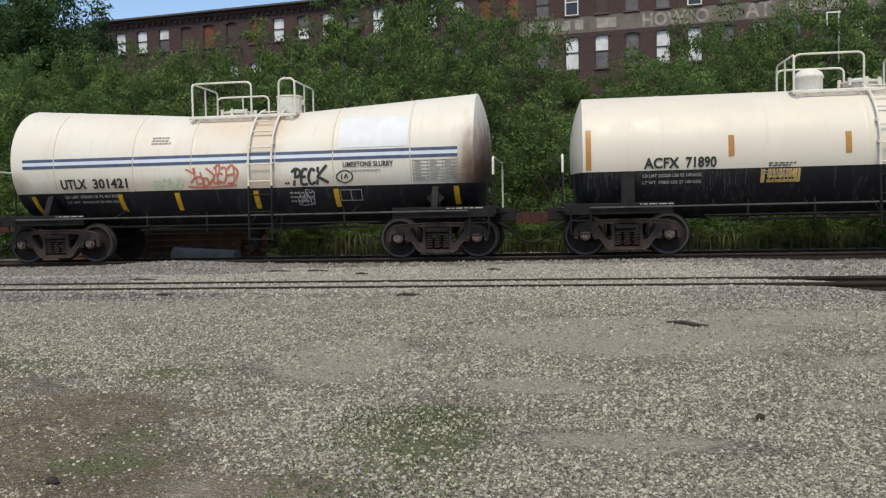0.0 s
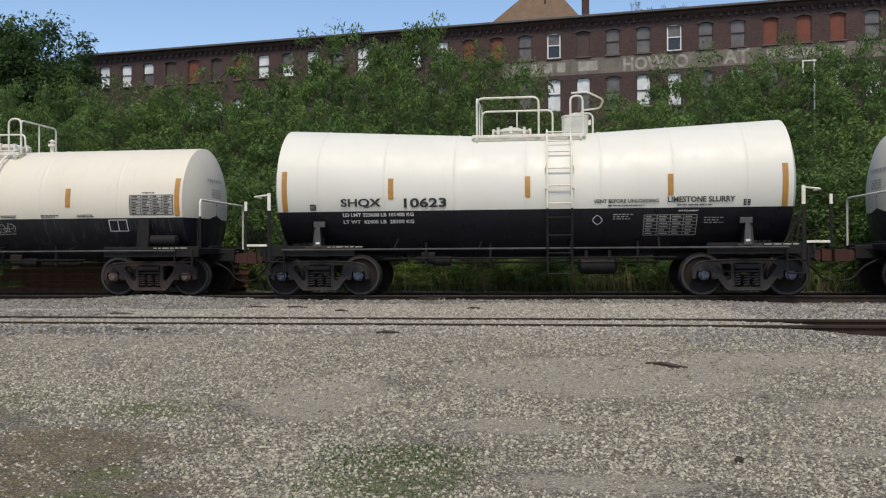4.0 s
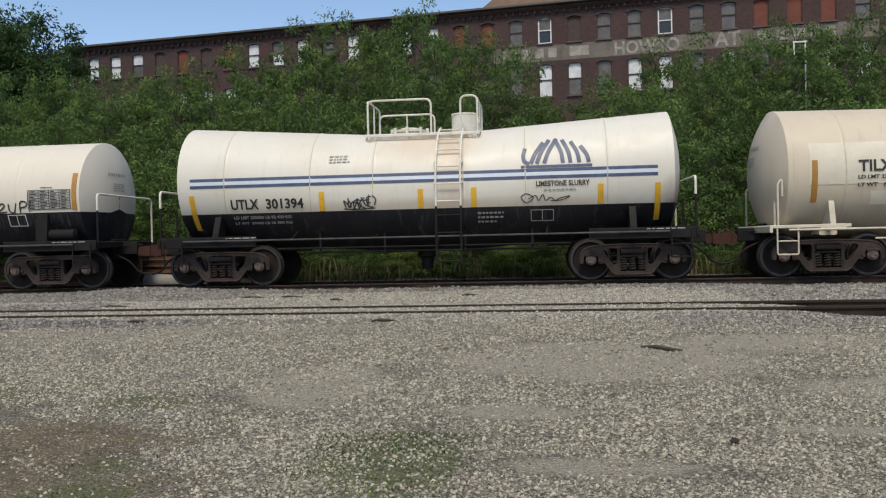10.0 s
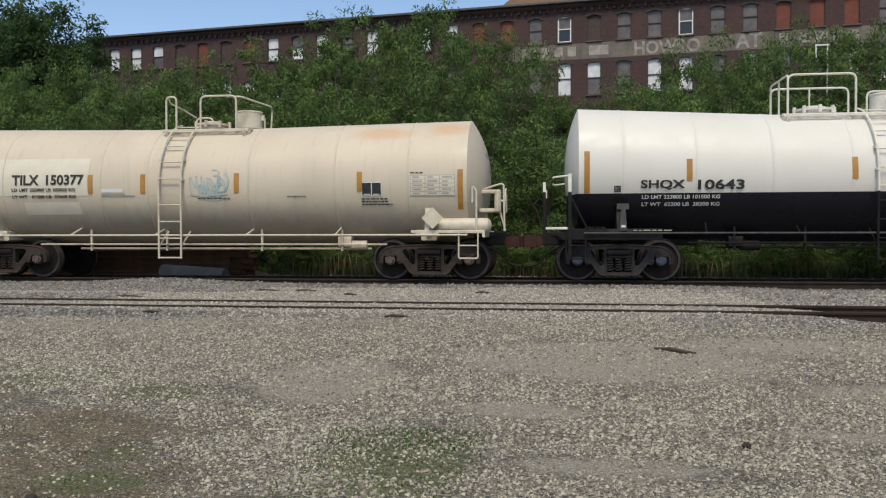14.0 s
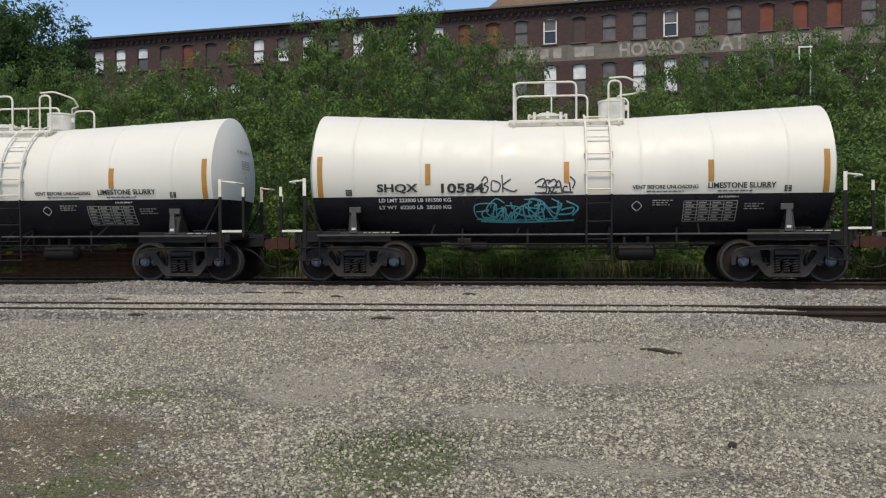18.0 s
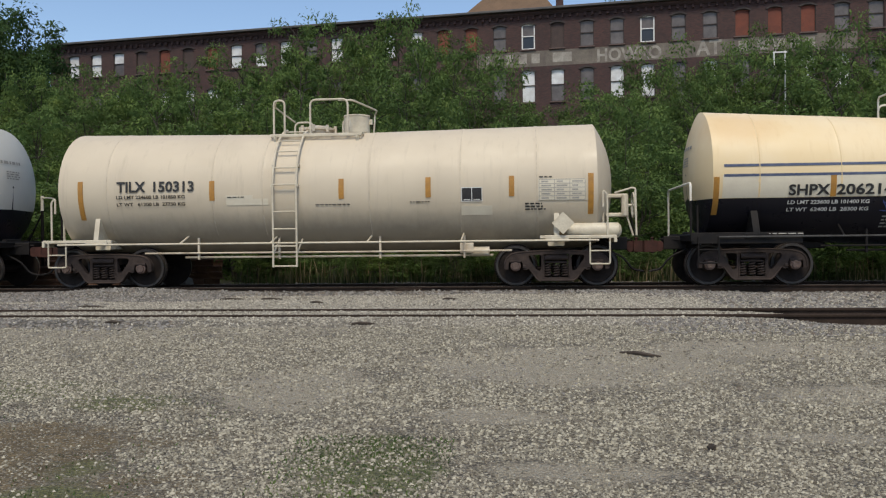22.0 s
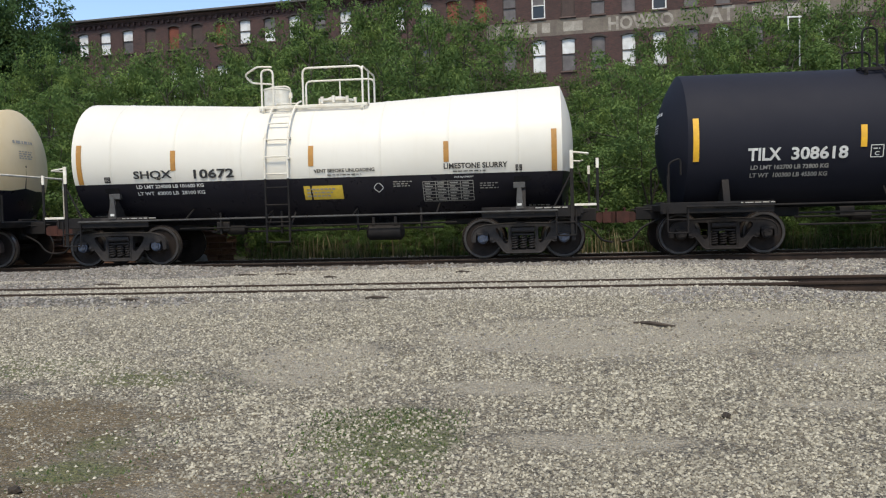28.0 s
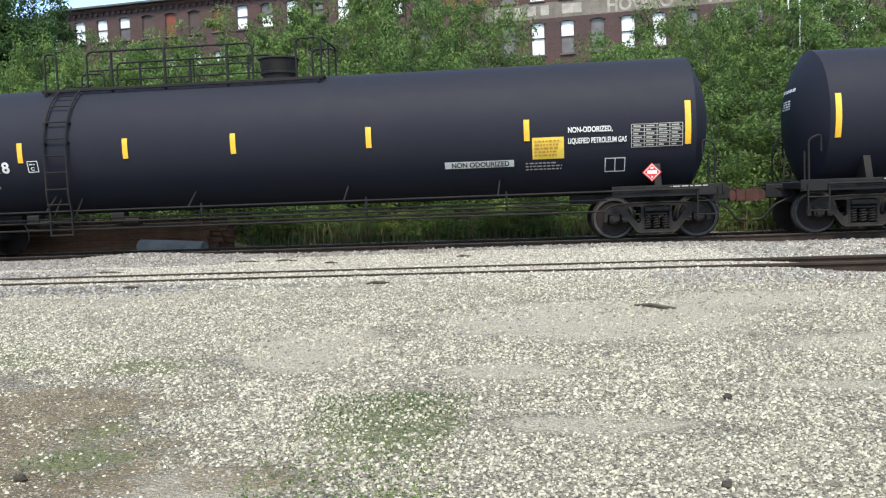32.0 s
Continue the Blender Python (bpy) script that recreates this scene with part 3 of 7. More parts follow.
def stones(name, boxes, material, label, seed, dark=False):
    """Loose stones as one mesh: squashed, uneven lumps lying on the ground; the far ones five-sided."""
    rng = np.random.default_rng(seed)
    lump_dirs = np.array([(1, 0, 0), (0.3, 0.9, 0), (-0.8, 0.6, 0), (-0.8, -0.6, 0), (0.3, -0.9, 0), (0.45, 0.15, 0.8), (-0.45, 0.3, 0.75), (-0.1, -0.5, 0.7)])
    lump_tri = np.array([(0, 1, 5), (1, 2, 6), (1, 6, 5), (2, 3, 6), (3, 7, 6), (3, 4, 7), (4, 0, 7), (0, 5, 7), (5, 6, 7)])
    tent_dirs = np.array([(1, 0, 0), (0.1, 0.8, 0), (-0.9, 0.3, 0), (-0.2, -0.9, 0), (0.35, 0, 0.8), (-0.35, -0.05, 0.75)])
    tent_tri = np.array([(0, 1, 4), (1, 2, 5), (1, 5, 4), (2, 3, 5), (3, 0, 4), (3, 4, 5)])
    verts, faces, o = [], [], 0
    for x0, x1, y0, y1, per, s0, s1, mask in boxes:
        n = int((x1 - x0) * (y1 - y0) * per)
        p = np.c_[rng.uniform(x0, x1, n), rng.uniform(y0, y1, n)]
        s = s0 + (s1 - s0) * rng.random(n) ** 1.5
        # only the wedge of the yard that lies before the camera's stand
        b = (p[:, 0] - EYE[0]) / (p[:, 1] - EYE[1])
        keep = (b > -0.78) & (b < 0.46)
        p, s = p[keep], s[keep]
        n = len(p)
        if mask:
            k = np.array([0.5 * noise.noise((q[0] * 0.8, q[1] * 1.3, 5)) + 0.5 * noise.noise((q[0] * 2.1, q[1] * 3.0, 9)) - 0.85 * spot(BARE, *q) - 1.0 * spot(DIRT, *q) - 0.35 * spot(MOSS, *q) - (0.8 * spot(DARK_GROUND, *q) if dark else 0) for q in p])
            keep = rng.random(n) < np.clip(0.8 + 0.9 * k, 0.05, 1)
            keep &= (np.abs(p[:, 1] + RAIL_NEAR) > 0.07) & (np.abs(p[:, 1] + RAIL_FAR) > 0.07)
            p, s = p[keep], s[keep]
            n = len(p)
        dirs, tri = (lump_dirs, lump_tri) if y0 < -12 or s1 > 0.03 else (tent_dirs, tent_tri)
        z = np.array([ground_z(a, c) for a, c in p])
        ang = rng.uniform(0, math.tau, n)
        d = np.repeat(dirs[None], n, 0) * rng.uniform(0.7, 1.3, (n, len(dirs), 1))
        d *= np.stack([rng.uniform(0.8, 1.5, n), rng.uniform(0.5, 0.95, n), rng.uniform(0.5, 1.2, n)], 1)[:, None]
        c, q = np.cos(ang)[:, None], np.sin(ang)[:, None]
        v = np.stack([d[..., 0] * c - d[..., 1] * q, d[..., 0] * q + d[..., 1] * c, d[..., 2] + rng.uniform(-0.35, 0.35, (n, 1)) * d[..., 0]], -1)
        v = v * s[:, None, None] + np.c_[p, z - 0.1 * s][:, None]
        verts.append(v.reshape(-1, 3))
        faces.append((tri[None] + o + np.arange(n)[:, None, None] * len(dirs)).reshape(-1, 3))
        o += n * len(dirs)
    v, f = np.concatenate(verts), np.concatenate(faces)
    me = bpy.data.meshes.new(name)
    me.vertices.add(len(v))
    me.vertices.foreach_set("co", v.ravel())
    me.loops.add(f.size)
    me.loops.foreach_set("vertex_index", f.ravel().astype(np.int32))
    me.polygons.add(len(f))
    me.polygons.foreach_set("loop_start", np.arange(0, f.size, 3, dtype=np.int32))
    me.materials.append(material)
    me.update()
    me.validate()
    tagged(new(name, me), label, "gravel", kind="stuff")


RAIL_NEAR, RAIL_FAR = 7.66, 6.6  # the siding's two rails, metres before the train's track
stones("gravel", [(-3, 6, -17.2, -14.0, 4600, 0.005, 0.016, True), (-5, 8, -14.0, -11.5, 3200, 0.006, 0.018, True), (-7, 9, -11.5, -9.0, 2100, 0.008, 0.021, True)], STONES, "loose crushed limestone scattered over packed dirt", 3)
stones("gravel", [(-10, 12, -9.0, -2.0, 900, 0.009, 0.026, True)], STONES_PALE, "pale clean limestone along the siding", 8, True)
stones("ballast", [(-14, 14, -2.2, -0.95, 190, 0.022, 0.055, False), (-10, -3.5, -4.0, -0.9, 420, 0.016, 0.04, False), (-9.5, -5.0, -6.5, -4.6, 300, 0.016, 0.04, False), (-9, -4.5, -9.2, -8.0, 330, 0.016, 0.04, False), (4.0, 9, -9.7, -8.1, 330, 0.014, 0.034, False), (5.0, 13, -3.2, -1.0, 200, 0.018, 0.042, False), (-9, -2, -9.2, -8.2, 140, 0.02, 0.045, False), (5.8, 13, -6.4, -3.0, 120, 0.02, 0.05, False), (-6, 8, -13.0, -9.2, 45, 0.008, 0.02, False), (-14, 14, -0.6, 0.6, 90, 0.025, 0.055, False), (-14, 14, 0.9, 3.2, 80, 0.025, 0.055, False)], BALLAST, "dark angular track ballast along the rails", 4)

# ---- tracks ----


def rail_profile(y, z_top):
    p = [(-0.07, -0.17), (0.07, -0.17), (0.07, -0.158), (0.012, -0.14), (0.009, -0.045), (0.036, -0.034), (0.036, -0.008), (0.026, 0), (-0.026, 0), (-0.036, -0.008), (-0.036, -0.034), (-0.009, -0.045), (-0.012, -0.14), (-0.07, -0.158)]
    return [(y + a, z_top + b) for a, b in p]


def rail(y, z_top, label, polished):
    top = empty("rail", pose(0, y, z_top), label=label, category="rail", group="running rails")
    me = MESH_RAIL.get(polished)
    if me is None:
        g = G().prism("x", rail_profile(0, 0), 0.0, 11.99)
        if polished:
            g.box((6.0, 0, 0.001), (11.98, 0.04, 0.002), 0, 1)
        me = MESH_RAIL[polished] = g.mesh("rail_length", [RAIL_DARK, TREAD])
        MESH_RAIL["bar"] = G().box((0, -0.028, -0.085), (0.62, 0.03, 0.09), 0.012).mesh("joint_bar", RAIL_DARK)
    for i in range(-14, 14):
        ob = part("rail_length", me, RAIL_DARK, top)
        ob.location = (i * 12.0 + (4.0 if y < -7 else 0), 0, 0)
        if -3 <= i <= 3:
            ob = part("joint_bar", MESH_RAIL["bar"], RAIL_DARK, top)
            ob.location = (i * 12.0 + (4.0 if y < -7 else 0), 0, 0)
    return top


MESH_RAIL = {}
for y in (-0.755, 0.755):
    rail(y, 0.0, "dark rusty steel rail with a polished head under the train", True)
for y in (-RAIL_NEAR, -RAIL_FAR):
    rail(y, -0.048, "dark rusty siding rail sunk to its head in gravel", False)


def tie(x, y, label):
    g = G().box((0, 0, 0), (0.22, 2.6, 0.17), 0.02)
    return solid("railroad_tie", g, WOOD, pose(x, y, ground_z(x, -1.3) - 0.12, 0, 0, random.uniform(-1.5, 1.5)), label=label, category="railroad tie", group="ties of the main track")


for i in range(40):
    tie(-11 + i * 0.55, 0, "dark weathered wooden tie half buried in ballast")


def chip(x, y, length, turn, bend_=0.02):
    pts = [(-length / 2, 0, 0.012), (-length * 0.15, bend_, 0.02), (length * 0.2, -bend_, 0.016), (length / 2, bend_ * 0.5, 0.008)]
    g = G().tube(pts, [0.012, 0.022, 0.02, 0.008], 6)
    return solid("wood_scrap", g, WOOD, pose(x, y, ground_z(x, y) + 0.004, 0, 0, turn), label="dark splintered wood scrap lying on gravel", category="wood scrap", group="scraps on the gravel")


for x, y, ln, a in ((3.73, -10.92, 0.45, -35), (-3.2, -3.25, 0.5, 12), (-2.45, -3.1, 0.45, -2), (0.5, -8.75, 0.3, 15), (-4.9, -5.6, 0.5, 3), (-3.0, -8.5, 0.25, 10), (1.2, -3.6, 0.3, 5), (-1.2, -4.4, 0.25, -8)):
    chip(x, y, ln, a)


def lump(name, x, y, s, material, label, category):
    rng = random.Random(int(x * 100))
    bm = bmesh.new()
    bmesh.ops.create_icosphere(bm, subdivisions=2, radius=1)
    for v in bm.verts:
        v.co *= 1 + 0.6 * noise.noise(v.co * 1.9 + Vector((x, y, 0)))
        v.co = Vector((v.co.x * s, v.co.y * s * 0.7, v.co.z * s * 0.55))
    me = bpy.data.meshes.new(name)
    bm.to_mesh(me)
    bm.free()
    me.materials.append(material)
    return solid(name, me, material, pose(x, y, ground_z(x, y) + s * 0.3, 0, 0, rng.uniform(0, 360)), label=label, category=category)


def rail_pile():
    """Old rails stacked flat beyond the track."""
    for row in range(5):
        for col in range(5):
            z = 0.02 + row * 0.172
            y = 2.15 + col * 0.17 + (row % 2) * 0.03
            x0, x1 = -11.9 + random.uniform(-0.9, 0.3), -5.6 + random.uniform(-0.7, 0.1)
            if row == 4 and col > 2:
                continue
            g = G().prism("x", rail_profile(0, 0.17), x0, x1)
            solid("stacked_rail", g, RUST, pose(0, y, z - 0.12 + 0.0, 0, 0, random.uniform(-0.3, 0.3)), label="long rusty rail lying in a stack beside the track", category="rail", group="stack of old rails")


rail_pile()
pipe = G().lathe([(0.98, 0.155), (0.98, 0.20), (0.93, 0.205), (0.6, 0.205), (0.58, 0.215), (0.55, 0.205), (-0.9, 0.20), (-0.96, 0.12), (-0.97, 0.02)], "x", (0, 0, 0), 24)
pipe.lathe([(0.6, 0.02), (0.6, 0.155), (0.98, 0.155)], "x", (0, 0, 0), 24)
solid("pipe", pipe, CONCRETE, pose(-7.0, 1.62, 0.0, 0, 3, -8), label="short grey pipe lying beside the stacked rails", category="pipe")

# ---- mill building ----
BASE = pose(-1.60, 52.67, 0, 0, 0, -7.963)
PITCH, WIN_W = 2.466, 1.14
UP0, UP1, LO0, LO1 = 17.45, 19.62, 12.95, 15.68
LEFT_END, RIGHT_END, EAVE, DEPTH = -42.1, 60.0, 20.3, 14.0
COLS = range(-16, 24)


def mill():
    top = empty("mill_building", BASE, label="long dark red brick mill with boarded arched windows above the trees", category="building")
    g = G()
    xs = [LEFT_END]
    for n in COLS:
        xs += [n * PITCH - WIN_W / 2, n * PITCH + WIN_W / 2]
    xs.append(RIGHT_END)
    zs = [5.0, LO0, LO1, UP0, UP1, EAVE]
    for i in range(len(xs) - 1):
        for j in range(5):
            if i % 2 == 1 and j in (1, 3):
                a, b, c, d = xs[i], xs[i + 1], zs[j], zs[j + 1]
                r = 0.22
                g.add([(a, 0, c), (b, 0, c), (b, 0, d), (a, 0, d), (a, r, c), (b, r, c), (b, r, d), (a, r, d)], [(0, 4, 5, 1), (1, 5, 6, 2), (2, 6, 7, 3), (3, 7, 4, 0)])
                continue
            g.add([(xs[i], 0, zs[j]), (xs[i + 1], 0, zs[j]), (xs[i + 1], 0, zs[j + 1]), (xs[i], 0, zs[j + 1])], [(0, 1, 2, 3)])
    # ends, back
    g.add([(LEFT_END, 0, 5), (LEFT_END, DEPTH, 5), (LEFT_END, DEPTH, EAVE), (LEFT_END, 0, EAVE)], [(3, 2, 1, 0)])
    g.add([(RIGHT_END, 0, 5), (RIGHT_END, DEPTH, 5), (RIGHT_END, DEPTH, EAVE), (RIGHT_END, 0, EAVE)], [(0, 1, 2, 3)])
    g.add([(LEFT_END, DEPTH, 5), (RIGHT_END, DEPTH, 5), (RIGHT_END, DEPTH, EAVE), (LEFT_END, DEPTH, EAVE)], [(3, 2, 1, 0)])
    part("wall", g, BRICK, top)
    # corbelled cornice
    c = G()
    L, R = LEFT_END - 0.25, RIGHT_END + 0.25
    c.prism("x", [(-0.12, EAVE - 0.02), (0.1, EAVE - 0.02), (0.1, EAVE + 0.3), (-0.28, EAVE + 0.3), (-0.28, EAVE + 0.16)], L, R)
    x = L
    while x < R:
        c.box((x, -0.12, EAVE - 0.17), (0.16, 0.24, 0.30))
        x += 0.62
    part("cornice", c, BRICK, top, "corbelled brick cornice")
    rf = G().box(((L + R) / 2, DEPTH / 2 - 0.2, EAVE + 0.42), (R - L + 0.3, DEPTH + 0.9, 0.2), 0.03)
    part("roof", rf, ROOF_FELT, top, "dark flat roof edge")
    # painted band with an old sign
    band = G().box((15.6, -0.004, (LO1 + UP0) / 2 + 0.06), (30.2, 0.006, 1.32))
    part("painted_band", band, GHOST_GREY, top, "faded grey painted band")
    rng = random.Random(11)

    def window(n, row):
        a, b = (UP0, UP1) if row == 0 else (LO0, LO1)
        w, h, x = WIN_W, b - a, n * PITCH
        up = {-16: "w", -15: "w", -14: "w", -13: "d", -12: "r", -11: "d", -10: "r", -9: "w", -8: "w", -7: "w", -6: "g", -5: "w", -4: "d", -3: "w", -2: "w", -1: "r", 0: "r", 1: "g", 2: "n", 3: "d", 4: "g", 5: "g", 6: "n", 7: "g", 8: "g", 9: "r", 10: "r", 11: "r", 12: "g"}
        low = {-14: "w", -11: "w", -9: "w", 0: "d", 1: "g", 2: "l", 3: "w", 4: "l", 5: "l", 6: "l"}
        kind = (up if row == 0 else low).get(n, rng.choice("gdr" if row == 0 else "gdl"))
        fm = SASH_WHITE if kind == "n" else SASH
        f = G()
        t = 0.10 if kind == "n" else 0.055
        for s in (-1, 1):
            f.box((x + s * (w / 2 - t / 2), 0.12, (a + b) / 2), (t, 0.1, h))
        f.box((x, 0.12, b - t / 2), (w - 2 * t, 0.1, t))
        f.box((x, 0.12, a + t / 2), (w - 2 * t, 0.1, t))
        if kind in "ngwl":
            f.box((x, 0.11, a + h * 0.52), (w - 2 * t, 0.08, 0.07))
        win = part("window", f, fm, top, {"r": "boarded arched window, red board", "n": "renewed window with white frame", "w": "window with whitened panes", "d": "dark empty window", "g": "dusty grey sash window", "l": "pale dusty sash window"}[kind])
        mats = {"r": BOARD_RED, "n": GLASS, "w": BOARD_WHITE, "d": BOARD_DARK, "g": BOARD_GREY, "l": BOARD_WHITE if rng.random() < 0.3 else BOARD_GREY}
        m1 = mats[kind]
        for lo, hi in ((a + t, a + h * 0.52 - 0.035), (a + h * 0.52 + 0.035, b - t)) if kind in "ngwl" else ((a + t, b - t),):
            pane = G().box((x, 0.16, (lo + hi) / 2), (w - 2 * t, 0.02, hi - lo))
            mm = m1
            if kind == "w" and rng.random() < 0.25:
                mm = BOARD_GREY
            if kind == "n" and lo > a + 0.5:
                mm = BOARD_GREY
            part("pane" if kind != "r" else "board", pane, mm, win)
        # segmental brick arch over the opening and a stone sill
        ar = G()
        k = 8
        o = [(x + (w / 2 + 0.16) * (2 * i / k - 1), b - 0.10 + 0.26 * (1 - (2 * i / k - 1) ** 2)) for i in range(k + 1)]
        inn = [(x + (w / 2) * (2 * i / k - 1), b - 0.16 + 0.16 * (1 - (2 * i / k - 1) ** 2)) for i in range(k + 1)]
        ar.prism("y", inn + o[::-1], -0.05, 0.1)
        part("arch", ar, SASH, win)
        part("sill", G().box((x, -0.03, a - 0.06), (w + 0.2, 0.2, 0.12), 0.015), STONE_TRIM, win)

    for n in COLS:
        if n <= 14:
            window(n, 0)
            window(n, 1)
        else:
            for row, (a, b) in enumerate(((UP0, UP1), (LO0, LO1))):
                part("board", G().box((n * PITCH, 0.16, (a + b) / 2), (WIN_W, 0.03, b - a)), BOARD_DARK, top)
    return top


MILL = mill()


def text_mesh(body, x0, x1, z0, z1, shear=0.0, bold=0.028):
    """The built-in font's outlines laid into a box of the x-z plane; vertices and faces."""
    cu = bpy.data.curves.new("lettering", "FONT")
    cu.body, cu.size, cu.resolution_u, cu.shear, cu.offset = body, 1.0, 3, shear, bold
    ob = bpy.data.objects.new("lettering", cu)
    scene.collection.objects.link(ob)
    dg = bpy.context.evaluated_depsgraph_get()
    me = ob.evaluated_get(dg).to_mesh()
    v = np.array([p.co[:2] for p in me.vertices])
    f = [tuple(p.vertices) for p in me.polygons]
    ob.evaluated_get(dg).to_mesh_clear()
    bpy.data.objects.remove(ob)
    bpy.data.curves.remove(cu)
    lo, hi = v.min(0), v.max(0)
    v = (v - lo) / (hi - lo) * (x1 - x0, z1 - z0) + (x0, z0)
    return v, f


def sign(body, x0, x1, z0, z1):
    v, f = text_mesh(body, x0, x1, z0, z1)
    g = G().add([(a, -0.013, b) for a, b in v], f)
    part("sign_lettering", g, GHOST_WHITE, MILL, "faded white painted letters")


sign("HOWRO", 10.7, 15.9, 16.05, 17.15)
sign("AT", 18.6, 20.6, 16.1, 17.3)
for a, b in ((21.9, 22.7), (23.3, 24.2), (24.5, 25.4), (25.7, 26.5), (26.9, 27.6), (1.3, 1.7), (2.2, 2.5), (3.0, 3.6), (4.1, 4.8), (5.2, 5.9), (7.0, 8.6)):
    part("sign_bar", G().box(((a + b) / 2, -0.01, 16.65), (b - a, 0.006, 0.8)), GHOST_WHITE, MILL, "unreadable faded sign lettering")


def hip_roof():
    top = empty("roof_pavilion", BASE @ pose(3.3, 6.0, 0), label="brown hipped roof rising behind the mill's parapet", category="roof")
    g = G()
    e, a = 20.6, 25.9
    g.add([(-5.6, -3.6, e), (4.4, -3.6, e), (4.4, 3.6, e), (-5.6, 3.6, e), (-0.5, 0, a), (0.5, 0, a)], [(0, 1, 5, 4), (1, 2, 5), (2, 3, 4, 5), (3, 0, 4), (3, 2, 1, 0)])
    part("roof", g, SHINGLE, top)
    part("vent_pipe", G().tube([(0.3, -1.6, 23.2), (0.3, -1.6, 24.9)], 0.06), STEEL_BLACK, top)
    ch = empty("chimney", BASE @ pose(7.2, 4.6, 0), label="dark brick chimney stack on the mill roof", category="chimney")
    part("stack", G().box((0, 0, 22.1), (0.62, 0.62, 3.2), 0.02), BRICK, ch)
    part("cap", G().box((0, 0, 23.8), (0.8, 0.8, 0.2), 0.03), STONE_TRIM, ch)


hip_roof()

# ---- plants ----


def leaf_mesh(name, centres, radii, per, size, material, seed, droop=0.4):
    """Leaves in clumps as one mesh: each a folded pointed blade of two triangles and two more."""
    rng = np.random.default_rng(seed)
    c = np.repeat(np.array(centres), per, 0)
    r = np.repeat(np.array(radii), per)
    n = len(c)
    d = rng.normal(size=(n, 3))
    d /= np.linalg.norm(d, axis=1)[:, None]
    p = c + d * (r * rng.random(n) ** 0.33)[:, None] * (1, 1, 0.72)
    # blade axis points outward and a little down; normal upward
    ax = d * (1, 1, 0.4) + rng.normal(scale=0.6, size=(n, 3)) - (0, 0, droop)
    ax /= np.linalg.norm(ax, axis=1)[:, None]
    upv = np.array([0, 0, 0.7]) + rng.normal(scale=0.4, size=(n, 3)) + 1.0 * d
    sd = np.cross(ax, upv)
    sd /= np.linalg.norm(sd, axis=1)[:, None] + 1e-9
    nm = np.cross(sd, ax)
    s = size * rng.uniform(0.6, 1.35, n)[:, None]
    v = np.stack([p - ax * s * 0.5, p + sd * s * 0.24 + nm * s * 0.06, p + ax * s * 0.6 - nm * s * 0.08, p - sd * s * 0.24 + nm * s * 0.06], 1).reshape(-1, 3)
    f = (np.array([(0, 1, 2), (0, 2, 3)])[None] + 4 * np.arange(n)[:, None, None]).reshape(-1, 3)
    me = bpy.data.meshes.new(name)
    me.vertices.add(len(v))
    me.vertices.foreach_set("co", v.ravel())
    me.loops.add(f.size)
    me.loops.foreach_set("vertex_index", f.ravel().astype(np.int32))
    me.polygons.add(len(f))
    me.polygons.foreach_set("loop_start", np.arange(0, f.size, 3, dtype=np.int32))
    me.materials.append(material)
    me.update()
    me.validate()
    me.polygons.foreach_set("use_smooth", [True] * len(f))
    soft = d + 0.5 * nm + (0, 0, 0.35)
    soft /= np.linalg.norm(soft, axis=1)[:, None]
    me.normals_split_custom_set_from_vertices(np.repeat(soft, 4, 0))
    return me


def plant(seed, width, height, clumps, per, size, material, stems=3, low=0.12):
    """A shrub or young tree at the origin: stems, limbs and leaf clumps with gaps. Returns the two meshes."""
    rng = random.Random(seed)
    centres, radii, g = [], [], G()
    tops = []
    for k in range(stems):
        a = rng.uniform(0, math.tau)
        lean = rng.uniform(0.05, 0.32) * width
        h = height * rng.uniform(0.75, 1.0) if k else height
        pts = [Vector((0.1 * math.cos(a), 0.1 * math.sin(a), -0.4))]
        for i in range(1, 6):
            t = i / 5
            pts.append(Vector((lean * t ** 1.4 * math.cos(a) + rng.uniform(-0.06, 0.06) * width, lean * t ** 1.4 * math.sin(a) + rng.uniform(-0.06, 0.06) * width, h * 0.92 * t)))
        r0 = 0.008 * height + 0.015
        g.tube(pts, [r0 * (1 - 0.85 * i / 5) for i in range(6)], 6)
        tops.append((pts, h))
    for i in range(clumps):
        pts, h = tops[i % stems]
        t = low + (1 - low) * ((i + rng.random()) / clumps)
        base = pts[min(5, int(t * 5))].lerp(pts[min(5, int(t * 5) + 1)], t * 5 % 1)
        spread_ = width * 0.5 * (0.35 + 1.0 * math.sin(math.pi * min(1, t * 0.82 + 0.12))) * rng.uniform(0.45, 1.05)
        a = rng.uniform(0, math.tau)
        c = base + Vector((math.cos(a) * spread_, math.sin(a) * spread_, rng.uniform(-0.05, 0.12) * height))
        c.z = min(c.z, height)
        if i % 3 == 0:
            g.tube([base, base.lerp(c, 0.6) + Vector((0, 0, 0.05 * height)), c], [0.0035 * height, 0.0022 * height, 0.003], 5)
        centres.append(c)
        radii.append(width * rng.uniform(0.11, 0.2))
    wood = g.mesh("stem", BARK)
    crown = leaf_mesh("crown", centres, radii, per, size, material, seed)
    return wood, crown


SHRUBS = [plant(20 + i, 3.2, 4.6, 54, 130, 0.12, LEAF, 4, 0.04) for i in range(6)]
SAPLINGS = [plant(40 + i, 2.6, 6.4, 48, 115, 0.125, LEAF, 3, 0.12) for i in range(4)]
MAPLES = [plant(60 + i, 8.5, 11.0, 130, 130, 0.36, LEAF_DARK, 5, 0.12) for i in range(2)]


